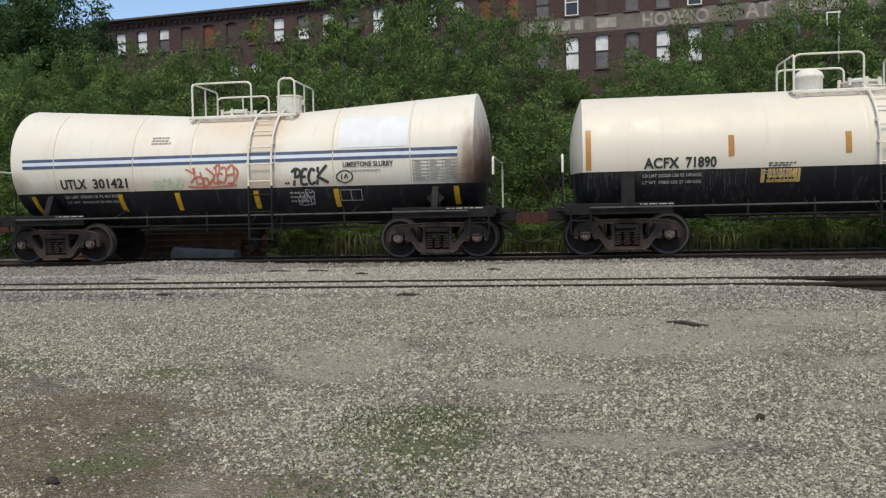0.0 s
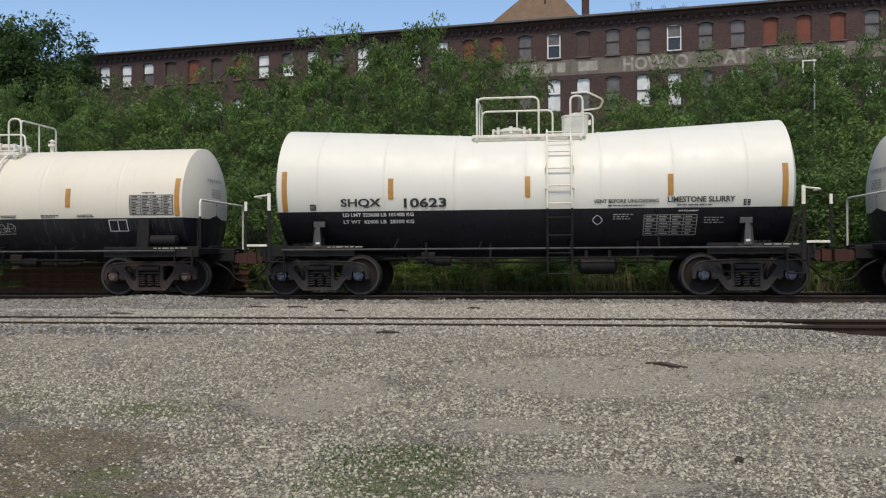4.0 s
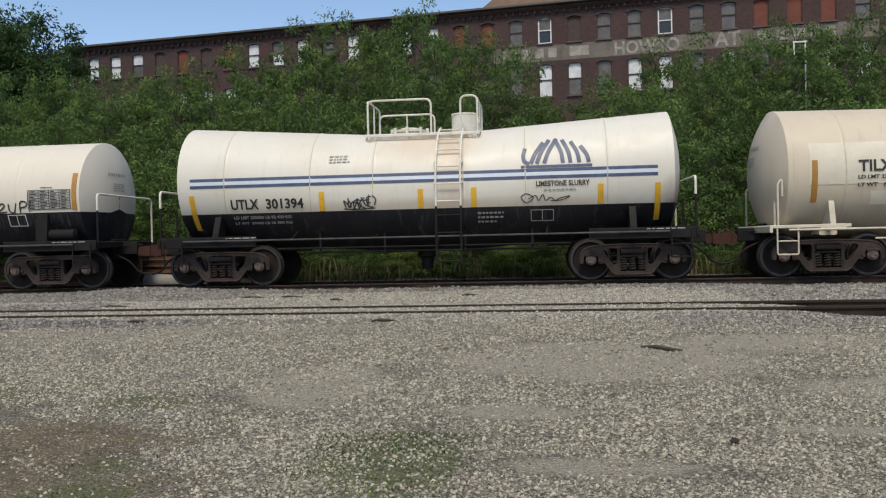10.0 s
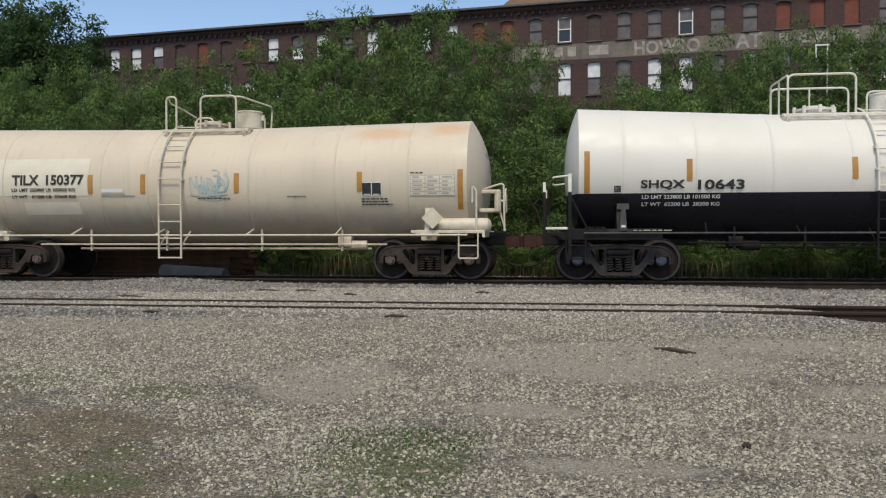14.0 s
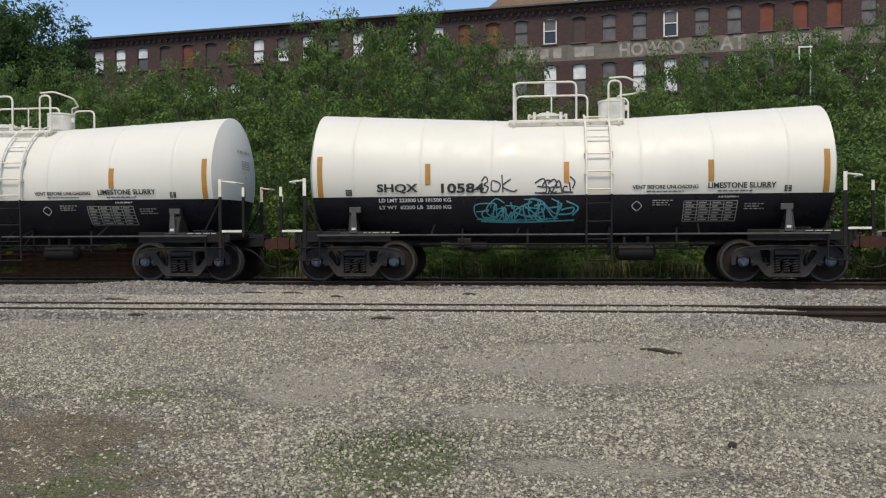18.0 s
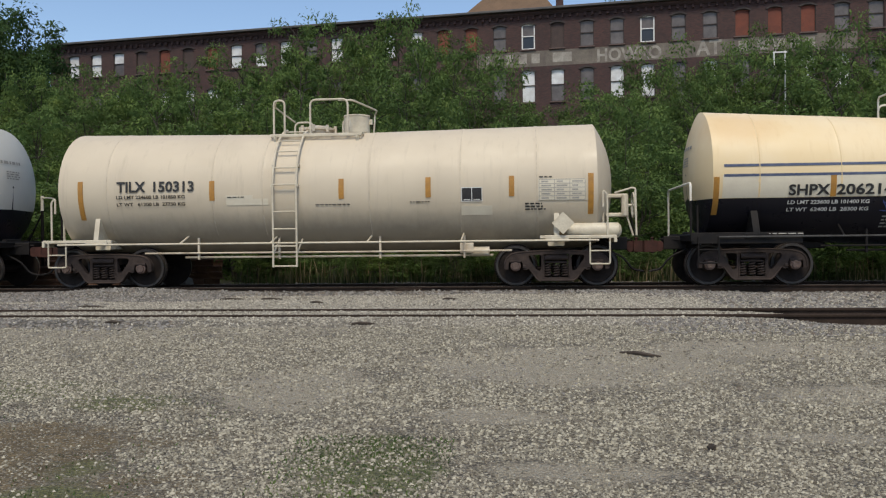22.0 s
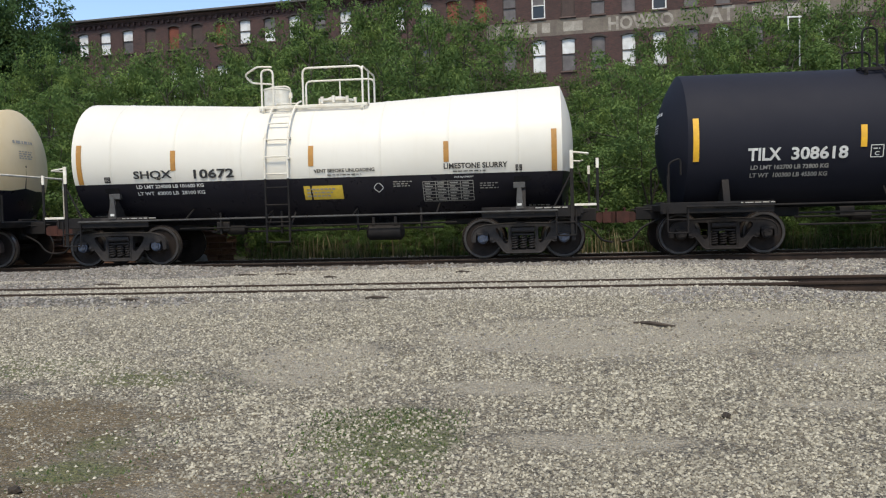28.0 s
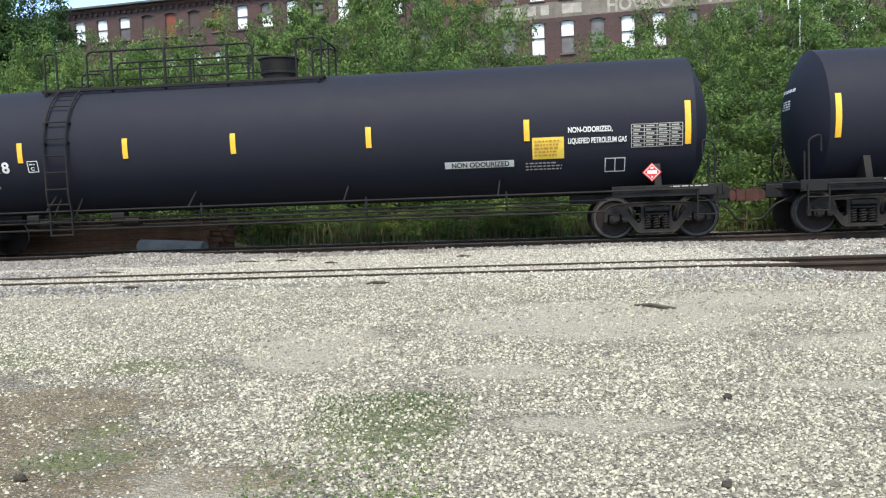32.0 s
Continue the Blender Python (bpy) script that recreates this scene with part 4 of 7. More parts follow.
def grow(kinds, k, name, x, y, scale, tall, turn, label, category, group):
    wood, crown = kinds[k]
    ob = empty(name, pose(x, y, ground_z(x, y) - 0.1, 0, 0, turn), label=label, category=category, group=group)
    for nm, me in (("stem", wood), ("crown", crown)):
        p = new(nm, me)
        p.parent = ob
        p.scale = (scale, scale, tall)
        if nm == "stem":
            tagged(p, kind="stuff")
    return ob


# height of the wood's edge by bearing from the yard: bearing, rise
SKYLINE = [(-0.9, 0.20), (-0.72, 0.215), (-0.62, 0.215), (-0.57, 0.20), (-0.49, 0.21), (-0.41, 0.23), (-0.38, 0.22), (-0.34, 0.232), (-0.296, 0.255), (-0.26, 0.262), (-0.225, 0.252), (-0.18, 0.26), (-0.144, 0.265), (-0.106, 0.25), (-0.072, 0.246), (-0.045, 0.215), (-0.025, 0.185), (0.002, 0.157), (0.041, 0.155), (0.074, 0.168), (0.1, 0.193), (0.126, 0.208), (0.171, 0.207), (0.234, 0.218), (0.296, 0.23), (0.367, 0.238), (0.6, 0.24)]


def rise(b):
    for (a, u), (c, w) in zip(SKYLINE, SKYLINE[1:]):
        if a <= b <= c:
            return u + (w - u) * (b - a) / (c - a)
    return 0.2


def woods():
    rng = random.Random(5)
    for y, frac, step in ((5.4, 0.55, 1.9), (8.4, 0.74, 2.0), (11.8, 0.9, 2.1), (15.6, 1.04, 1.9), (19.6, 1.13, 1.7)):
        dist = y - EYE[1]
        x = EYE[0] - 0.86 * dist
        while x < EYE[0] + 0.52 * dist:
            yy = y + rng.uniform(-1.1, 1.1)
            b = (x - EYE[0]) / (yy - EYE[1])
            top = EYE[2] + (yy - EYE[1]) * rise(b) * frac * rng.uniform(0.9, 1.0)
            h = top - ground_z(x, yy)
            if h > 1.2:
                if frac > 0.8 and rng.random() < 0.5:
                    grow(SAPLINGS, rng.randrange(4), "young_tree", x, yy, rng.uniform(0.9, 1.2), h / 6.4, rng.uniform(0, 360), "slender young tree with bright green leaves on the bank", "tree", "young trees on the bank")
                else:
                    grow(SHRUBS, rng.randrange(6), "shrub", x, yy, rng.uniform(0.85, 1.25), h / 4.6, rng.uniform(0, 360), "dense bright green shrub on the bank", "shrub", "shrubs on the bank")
            x += step * rng.uniform(0.75, 1.2)
    x = -5.2
    while x < 16:
        grow(SHRUBS, rng.randrange(6), "bramble", x, 3.75 + rng.uniform(-0.5, 0.8), rng.uniform(0.3, 0.5), rng.uniform(0.16, 0.34), rng.uniform(0, 360), "low leafy bramble at the foot of the bank", "bramble", "brambles behind the track")
        x += rng.uniform(0.38, 0.7) if x > -5.5 else rng.uniform(1.2, 2)
    for x, y, s, t in ((-41.5, 41, 1.0, 1.02), (-35.8, 39, 0.8, 0.93), (-47, 44, 1.1, 1.1), (-34.0, 37, 0.55, 0.72), (-53, 43, 1.1, 1.1), (-39, 36, 0.6, 0.62)):
        grow(MAPLES, rng.randrange(2), "maple_tree", x, y, s, t, rng.uniform(0, 360), "tall dark green broadleaf tree beside the mill", "tree", "tall trees by the mill")
    for x, y, s, t in ((-44, 64, 0.7, 1.15), (13.5, 74, 0.5, 1.75), (17, 76, 0.4, 1.72)):
        grow(MAPLES, rng.randrange(2), "maple_tree", x, y, s, t, rng.uniform(0, 360), "dark tree top showing over the mill roof", "tree", "tree tops behind the mill")


woods()


def weeds(name, x0, x1, y0, y1, n, h0, h1, material, label, seed, lean=0.35):
    """Upright blades as one mesh."""
    rng = np.random.default_rng(seed)
    p = np.c_[rng.uniform(x0, x1, n), rng.uniform(y0, y1, n)]
    k = np.array([noise.noise((q[0] * 0.7, q[1] * 0.7, 2)) for q in p])
    p = p[rng.random(n) < np.clip(0.6 + 1.2 * k, 0.1, 1)]
    n = len(p)
    z = np.array([ground_z(a, b) for a, b in p])
    h = rng.uniform(h0, h1, n)
    a = rng.uniform(0, math.tau, n)
    ln = lean * h * rng.random(n)
    w = 0.012 + 0.03 * h
    side = np.c_[-np.sin(a), np.cos(a), 0 * a] * w[:, None] * 0.5
    root = np.c_[p, z - 0.02]
    tip = root + np.c_[np.cos(a) * ln, np.sin(a) * ln, h]
    mid = root + np.c_[np.cos(a) * ln * 0.3, np.sin(a) * ln * 0.3, h * 0.55]
    v = np.stack([root - side, root + side, mid + side * 0.9, mid - side * 0.9, tip], 1).reshape(-1, 3)
    g = G()
    g.v = [tuple(q) for q in v]
    g.f = [q for i in range(n) for q in ((5 * i, 5 * i + 1, 5 * i + 2, 5 * i + 3), (5 * i + 3, 5 * i + 2, 5 * i + 4))]
    g.m = [0] * len(g.f)
    return solid(name, g, material, label=label, category="weeds", kind="stuff")


weeds("weeds", -5.2, 15, 2.3, 4.6, 6000, 0.08, 0.42, GRASS, "tall green weeds along the far side of the track", 21, 0.6)
weeds("dry_stalks", -5, 15, 2.5, 4.4, 2800, 0.2, 0.75, STRAW, "dry straw-coloured stalks among the weeds", 22, 0.5)
weeds("yard_grass", 1.0, 2.1, -15.6, -13.8, 5200, 0.012, 0.045, LEAF, "short green tufts growing through the gravel", 23, 1.2)
weeds("yard_grass", -2.2, 0.4, -15.4, -12.8, 3200, 0.012, 0.04, LEAF, "short green tufts growing through the gravel", 24, 1.2)


def mast():
    top = empty("mast", pose(13.4, 16.0, ground_z(13.4, 16.0)), label="slim white mast with a small crossarm among the trees", category="mast")
    b = ground_z(13.4, 16.0)
    part("pole", G().tube([(0, 0, -0.3), (0, 0, 8.75 - b)], 0.03), SIGNAL_WHITE, top)
    part("crossarm", G().box((-0.2, 0, 8.7 - b), (0.55, 0.05, 0.06), 0.01), SIGNAL_WHITE, top)
    part("bracket", G().box((-0.44, 0, 8.35 - b), (0.05, 0.05, 0.65), 0.01), SIGNAL_WHITE, top)


mast()
lump("clod", 3.77, -13.9, 0.038, CLOD, "dark clod of earth on the gravel", "clod")
lump("clod", 3.43, -15.4, 0.036, CLOD, "dark clod of earth on the gravel", "clod")
lump("clod", -0.23, -15.3, 0.045, CLOD, "dark clod of earth on the gravel", "clod")

# ---- train ----
WHEEL_R = 0.457
MESHES = {}


def cached(key, make):
    if key not in MESHES:
        MESHES[key] = make()
    return MESHES[key]


class Shell:
    """Shape of a tank: radius, centre height along x (dipping to the middle on sloped cars), half length, head depth."""

    def __init__(self, r, z_end, z_mid, half, head, flat=1.1, split=None, seams=()):
        self.r, self.z_end, self.z_mid, self.half, self.head, self.flat, self.split, self.seams = r, z_end, z_mid, half, head, flat, split, seams
        self.rim = half - head

    def zc(self, x):
        t = max(0.0, (abs(x) - self.flat) / (self.rim - self.flat))
        return self.z_mid + (self.z_end - self.z_mid) * min(t, 1.0)

    def y(self, x, z, off=0.0):
        """Near side of the shell at x and height z, off metres proud."""
        r = self.r + off
        return -math.sqrt(max(1e-4, r * r - (z - self.zc(x)) ** 2))

    def mesh(self, mats):
        secs = []
        n = 8
        for i in range(n + 1):  # left head, a dished end with a tight knuckle
            a = math.pi / 2 * (1 - i / n)
            k = math.cos(a)
            secs.append((-self.rim - self.head * (1 - k ** 2.3), max(0.02, k)))
        xs = sorted(set([-self.rim + 0.12, self.rim - 0.12, -self.flat, self.flat] + [s + d for s in self.seams for d in (-0.06, -0.04, -0.015, 0.015, 0.04, 0.06)] + [self.rim * (i / 7 - 1) for i in range(1, 14)]))
        for x in xs:
            proud = any(abs(x - s) < 0.02 for s in self.seams)
            secs.append((x, 1.0 + (0.008 / self.r if proud else 0)))
        secs += [(-x, k) for x, k in secs[n::-1]]
        nu, nl = 30, 22
        g = G()
        split = self.split if self.split is not None else self.z_mid - 0.6
        for x, k in secs:
            zc, r = self.zc(x), self.r * k
            s = max(-0.999, min(0.999, (split - zc) / r))
            a0 = math.asin(s)
            ang = [a0 + (math.pi - 2 * a0) * i / nu for i in range(nu)] + [math.pi - a0 + (math.pi + 2 * a0) * i / nl for i in range(nl)]
            g.v += [(x, -r * math.cos(a), zc + r * math.sin(a)) for a in ang]
        m = nu + nl
        for j in range(len(secs) - 1):
            for i in range(m):
                a, b = j * m + i, j * m + (i + 1) % m
                g.f.append((a, a + m, b + m, b))
                g.m.append(0 if i < nu else 1)
        g.f += [tuple(range(m)), tuple(range((len(secs) - 1) * m, len(secs) * m))[::-1]]
        g.m += [1, 1]
        return g.mesh("tank", mats, 28)

    def patch(self, x0, x1, z0, z1, off=0.006, slope=0.0):
        """A thin sheet lying on the near side."""
        g = G()
        nx, nz = max(1, round((x1 - x0) / 0.4)), max(1, round((z1 - z0) / 0.08))
        for o in (off, 0.0):
            for j in range(nz + 1):
                for i in range(nx + 1):
                    x = x0 + (x1 - x0) * i / nx
                    z = z0 + (z1 - z0) * j / nz + slope * (x - (x0 + x1) / 2)
                    g.v.append((x, self.y(x, z, o), z))
        w = nx + 1
        g.f = [(j * w + i, j * w + i + 1, (j + 1) * w + i + 1, (j + 1) * w + i) for j in range(nz) for i in range(nx)]
        k = w * (nz + 1)
        edge = [i for i in range(w)] + [j * w + nx for j in range(1, nz + 1)] + [nz * w + i for i in range(nx - 1, -1, -1)] + [j * w for j in range(nz - 1, 0, -1)]
        g.f += [(edge[(i + 1) % len(edge)], edge[i], edge[i] + k, edge[(i + 1) % len(edge)] + k) for i in range(len(edge))]
        g.m = [0] * len(g.f)
        return g

    def text(self, body, x0, x1, z0, z1, off=0.02, shear=0.0):
        v, f = text_mesh(body, x0, x1, z0, z1, shear)
        return G().add([(a, self.y(a, b, off), b) for a, b in v], f)

    def stroke(self, lines, x0, x1, z0, z1, w=0.03, off=0.010):
        """Brush strokes given in a unit box, laid on the near side as ribbons."""
        g = G()
        for pts in lines:
            q = [Vector((x0 + (x1 - x0) * a, z0 + (z1 - z0) * b)) for a, b in pts]
            if len(q) > 2:  # rounded
                s = []
                for i in range(len(q) - 1):
                    p0, p1, p2, p3 = q[max(i - 1, 0)], q[i], q[i + 1], q[min(i + 2, len(q) - 1)]
                    for t in (0, 0.25, 0.5, 0.75):
                        s.append(0.5 * (2 * p1 + (p2 - p0) * t + (2 * p0 - 5 * p1 + 4 * p2 - p3) * t * t + (3 * p1 - p0 - 3 * p2 + p3) * t ** 3))
                q = s + [q[-1]]
            vs = []
            for i, p in enumerate(q):
                d = q[min(i + 1, len(q) - 1)] - q[max(i - 1, 0)]
                d = d.normalized() if d.length > 1e-6 else Vector((1, 0))
                nrm = Vector((-d.y, d.x)) * w * 0.5
                vs += [p + nrm, p - nrm]
            g.add([(p.x, self.y(p.x, p.y, off), p.y) for p in vs], [(2 * i, 2 * i + 1, 2 * i + 3, 2 * i + 2) for i in range(len(q) - 1)])
        return g


GLYPHS = [
    [[(0.1, 0.0), (0.2, 1.0)], [(0.15, 0.95), (0.8, 0.9), (0.75, 0.5), (0.2, 0.45)]],
    [[(0.9, 0.9), (0.3, 1.0), (0.1, 0.6), (0.8, 0.45), (0.7, 0.0), (0.0, 0.1)]],
    [[(0.0, 0.0), (0.4, 1.0), (0.9, 0.0)], [(0.1, 0.35), (0.85, 0.4)]],
    [[(0.0, 1.0), (0.15, 0.0), (0.5, 0.6), (0.75, 0.0), (1.0, 1.05)]],
    [[(0.1, 0.0), (0.1, 1.0)], [(0.9, 1.0), (0.2, 0.5), (1.0, 0.0)]],
    [[(0.9, 0.85), (0.4, 1.0), (0.05, 0.5), (0.4, 0.0), (0.95, 0.2), (0.9, 0.5), (0.5, 0.5)]],
    [[(0.1, 0.05), (0.05, 0.9), (0.8, 0.1), (0.85, 1.0)]],
    [[(0.85, 1.0), (0.1, 0.9), (0.15, 0.0), (0.9, 0.08)], [(0.1, 0.5), (0.7, 0.52)]],
]


def scribble(seed, n=7):
    """A jumble of crossing letter-like strokes that spells nothing."""
    rng = random.Random(seed)
    out = []
    for k in range(n):
        fx, fz, sc, up = rng.random() < 0.5, rng.random() < 0.5, rng.uniform(0.8, 1.5), rng.uniform(-0.12, 0.12)
        for line in rng.choice(GLYPHS):
            out.append([((k * 0.7 + (1 - a if fx else a) * sc + rng.uniform(-0.15, 0.15) + 0.2 * b) / (0.7 * n + 0.8), 0.12 + up + (1 - b if fz else b) * rng.uniform(0.6, 0.85)) for a, b in line])
    out.append([(0.02, 0.06), (0.4, 0.0), (0.98, 0.08)])
    out.append([(0.9, 1.0), (1.02, 0.7), (0.96, 0.3)])
    return out


def bars(sh, x0, x1, z0, z1, rows, seed, ragged=0.3, off=0.018):
    """Fine print too small to read: one bar a word, in rows."""
    rng = random.Random(seed)
    g = G()
    h = (z1 - z0) / rows
    for r in range(rows):
        z = z1 - (r + 0.5) * h
        x, end = x0, x1 - (x1 - x0) * ragged * rng.random()
        while x < end - 0.02:
            w = min(rng.uniform(0.03, 0.10), end - x)
            b = sh.patch(x, x + w, z - h * 0.21, z + h * 0.21, off)
            g.add(b.v, b.f)
            x += w + 0.028
    return g


def grid_table(sh, x0, x1, z0, z1, cols=4, rows=6):
    g = G()
    t = 0.012
    for i in range(rows + 1):
        z = z0 + (z1 - z0) * i / rows
        b = sh.patch(x0, x1, z - t / 2, z + t / 2, 0.010)
        g.add(b.v, b.f)
    for i in range(cols + 1):
        x = x0 + (x1 - x0) * i / cols
        b = sh.patch(x - t / 2, x + t / 2, z0, z1, 0.0105)
        g.add(b.v, b.f)
    rng = random.Random(int(x0 * 100))
    for i in range(rows):
        for k in range(cols):
            xa, xb = x0 + (x1 - x0) * (k + 0.15) / cols, x0 + (x1 - x0) * (k + 0.5 + 0.35 * rng.random()) / cols
            za, zb = z0 + (z1 - z0) * (i + 0.3) / rows, z0 + (z1 - z0) * (i + 0.68) / rows
            b = sh.patch(xa, xb, za, zb, 0.010)
            g.add(b.v, b.f)
    return g


# ---- running gear ----


def plate(g, outer, holes, y0, y1):
    """A flat casting: an outline in x and z with holes through it, its front edge chamfered."""
    loops = [outer] + holes
    flat = [p for lp in loops for p in lp]
    tris = tessellate_polygon([[Vector((x, z, 0)) for x, z in lp] for lp in loops])
    n = len(flat)
    vs = [(x, y0, z) for x, z in flat] + [(x, y1, z) for x, z in flat]
    fs = []
    for t in tris:
        (ax, az), (bx, bz), (cx, cz) = (flat[i] for i in t)
        t = tuple(t) if (bx - ax) * (cz - az) - (bz - az) * (cx - ax) > 0 else tuple(t)[::-1]
        fs += [t, tuple(i + n for i in t[::-1])]
    o = 0
    for lp in loops:
        k = len(lp)
        fs += [(o + i, o + (i + 1) % k, n + o + (i + 1) % k, n + o + i) for i in range(k)]
        o += k
    return g.add(vs, fs)


def side_frame_mesh():
    """Cast side frame, outer face at y = 0: arched over both bearings, spring window and two rounded triangular openings."""
    g = G()
    half = [(0.40, 0.795), (0.62, 0.785), (0.85, 0.765), (1.0, 0.725), (1.09, 0.65), (1.135, 0.55), (1.14, 0.43), (1.13, 0.38), (1.05, 0.38), (1.045, 0.50), (1.01, 0.575), (0.77, 0.575), (0.735, 0.50), (0.73, 0.38), (0.655, 0.36), (0.61, 0.385), (0.44, 0.165), (0.37, 0.12)]
    outer = half + [(-x, z) for x, z in reversed(half)]
    tri = [(0.325, 0.67), (0.355, 0.70), (0.57, 0.695), (0.605, 0.66), (0.595, 0.60), (0.42, 0.36), (0.37, 0.345), (0.33, 0.38)]
    window = [(-0.26, 0.20), (0.26, 0.20), (0.26, 0.71), (-0.26, 0.71)]
    plate(g, outer, [tri, [(-x, z) for x, z in tri], window], 0.0, 0.13)
    # raised edges of the casting
    for s in (-1, 1):
        rim = [(s * x, z) for x, z in ((0.0, 0.785), (0.40, 0.78), (0.85, 0.75), (0.99, 0.71), (1.08, 0.64), (1.12, 0.55), (1.125, 0.40))]
        g.tube([(x, 0.0, z) for x, z in rim], 0.017, 6)
        low = [(s * x, z) for x, z in ((0.0, 0.135), (0.37, 0.135), (0.44, 0.18), (0.60, 0.40), (0.66, 0.375))]
        g.tube([(x, 0.0, z) for x, z in low], 0.017, 6)
        g.tube([(s * 0.285, 0.0, 0.72), (s * 0.285, 0.0, 0.19)], 0.014, 6)
        g.box((s * 0.889, 0.05, 0.555), (0.24, 0.18, 0.06), 0.015)  # bearing adapter
        g.box((s * 0.70, 0.0, 0.44), (0.07, 0.05, 0.07), 0.012)
    g.box((0, 0.05, 0.635), (0.50, 0.2, 0.10), 0.02)  # bolster end
    for k in (-0.12, 0.12):
        g.box((k, -0.052, 0.635), (0.17, 0.02, 0.05), 0.008)
    g.box((0, 0.06, 0.53), (0.48, 0.12, 0.04), 0.01)
    return g


def spring_mesh():
    g = G()
    pts = [(0.066 * math.cos(a), 0.06 + 0.066 * math.sin(a), 0.215 + 0.27 * a / (math.tau * 5)) for a in [math.tau * 5 * i / 50 for i in range(51)]]
    return g.tube(pts, 0.017, 5)


def wheelset_mesh():
    g = G()
    for s in (-1, 1):
        c = (0, 0, 0)
        # flange inboard, tread, rim, plate dished outward, hub
        prof = [(0.665, 0.30), (0.685, 0.40), (0.685, 0.478), (0.70, 0.485), (0.715, 0.475), (0.725, 0.4585), (0.81, 0.452), (0.822, 0.44), (0.822, 0.385), (0.79, 0.372), (0.775, 0.27), (0.80, 0.17), (0.83, 0.155), (0.84, 0.13), (0.84, 0.09)]
        prof = [(s * a, r) for a, r in prof]
        g.lathe(prof, "y", c, 36)
        g.lathe([(s * 0.72, 0.4595), (s * 0.805, 0.4535)], "y", c, 36, 1, False)
        g.lathe([(s * 0.8235, 0.439), (s * 0.8245, 0.43), (s * 0.8245, 0.405), (s * 0.8235, 0.388)], "y", c, 36, 3, False)
        # roller bearing and end cap with bolts
        g.lathe([(s * 0.84, 0.085), (s * 0.93, 0.085), (s * 0.93, 0.115), (s * 1.075, 0.115), (s * 1.085, 0.10), (s * 1.085, 0.085), (s * 1.115, 0.08), (s * 1.115, 0.03)], "y", c, 20, 2)
        for k in range(3):
            a = math.tau * k / 3
            g.box((0.055 * math.cos(a), s * 1.122, 0.055 * math.sin(a)), (0.032, 0.03, 0.032), 0.006, 2)
    g.lathe([(-0.67, 0.09), (0.67, 0.09)], "y", (0, 0, 0), 14)
    return g


def truck(car, x, cast, cap, key):
    """A two-axle truck under a car; returns its wheelsets."""
    bol = G()
    bol.box((0, 0, 0.62), (0.42, 1.78, 0.2), 0.03).box((0, 0, 0.78), (0.36, 0.36, 0.16), 0.03)
    bol.tube([(-0.5, -0.45, 0.38), (0.5, -0.45, 0.38)], 0.03, 6).tube([(-0.5, 0.45, 0.38), (0.5, 0.45, 0.38)], 0.03, 6)
    for s in (-1, 1):
        bol.box((s * 0.44, 0, 0.36), (0.09, 1.6, 0.14), 0.02)
    tr = part("truck", cached("bolster" + key, lambda: bol.mesh("truck", cast)), cast, car, "cast steel two-axle truck")
    tr.location = (x, 0, 0)
    for s in (-1, 1):
        sf = part("side_frame", cached("frame" + key, lambda: side_frame_mesh().mesh("side_frame", cast)), cast, tr)
        sf.matrix_local = pose(0, s * 1.06, 0, 0, 0, 0 if s < 0 else 180)
        for k in (-0.19, 0.0, 0.19):
            sp = part("spring", cached("spring" + key, lambda: spring_mesh().mesh("spring", cast)), cast, tr)
            sp.matrix_local = pose(k, s * 1.06, 0, 0, 0, 0 if s < 0 else 180)
    out = []
    for s in (-1, 1):
        ws = part("wheelset", cached("wheels" + key, lambda: wheelset_mesh().mesh("wheelset", [WHEEL_STEEL, TREAD, cap, RIM_STEEL])), WHEEL_STEEL, tr, "rusty steel wheels on one axle")
        ws.location = (s * 0.889, 0, WHEEL_R)
        out.append(ws)
    return out


# ---- car fittings ----


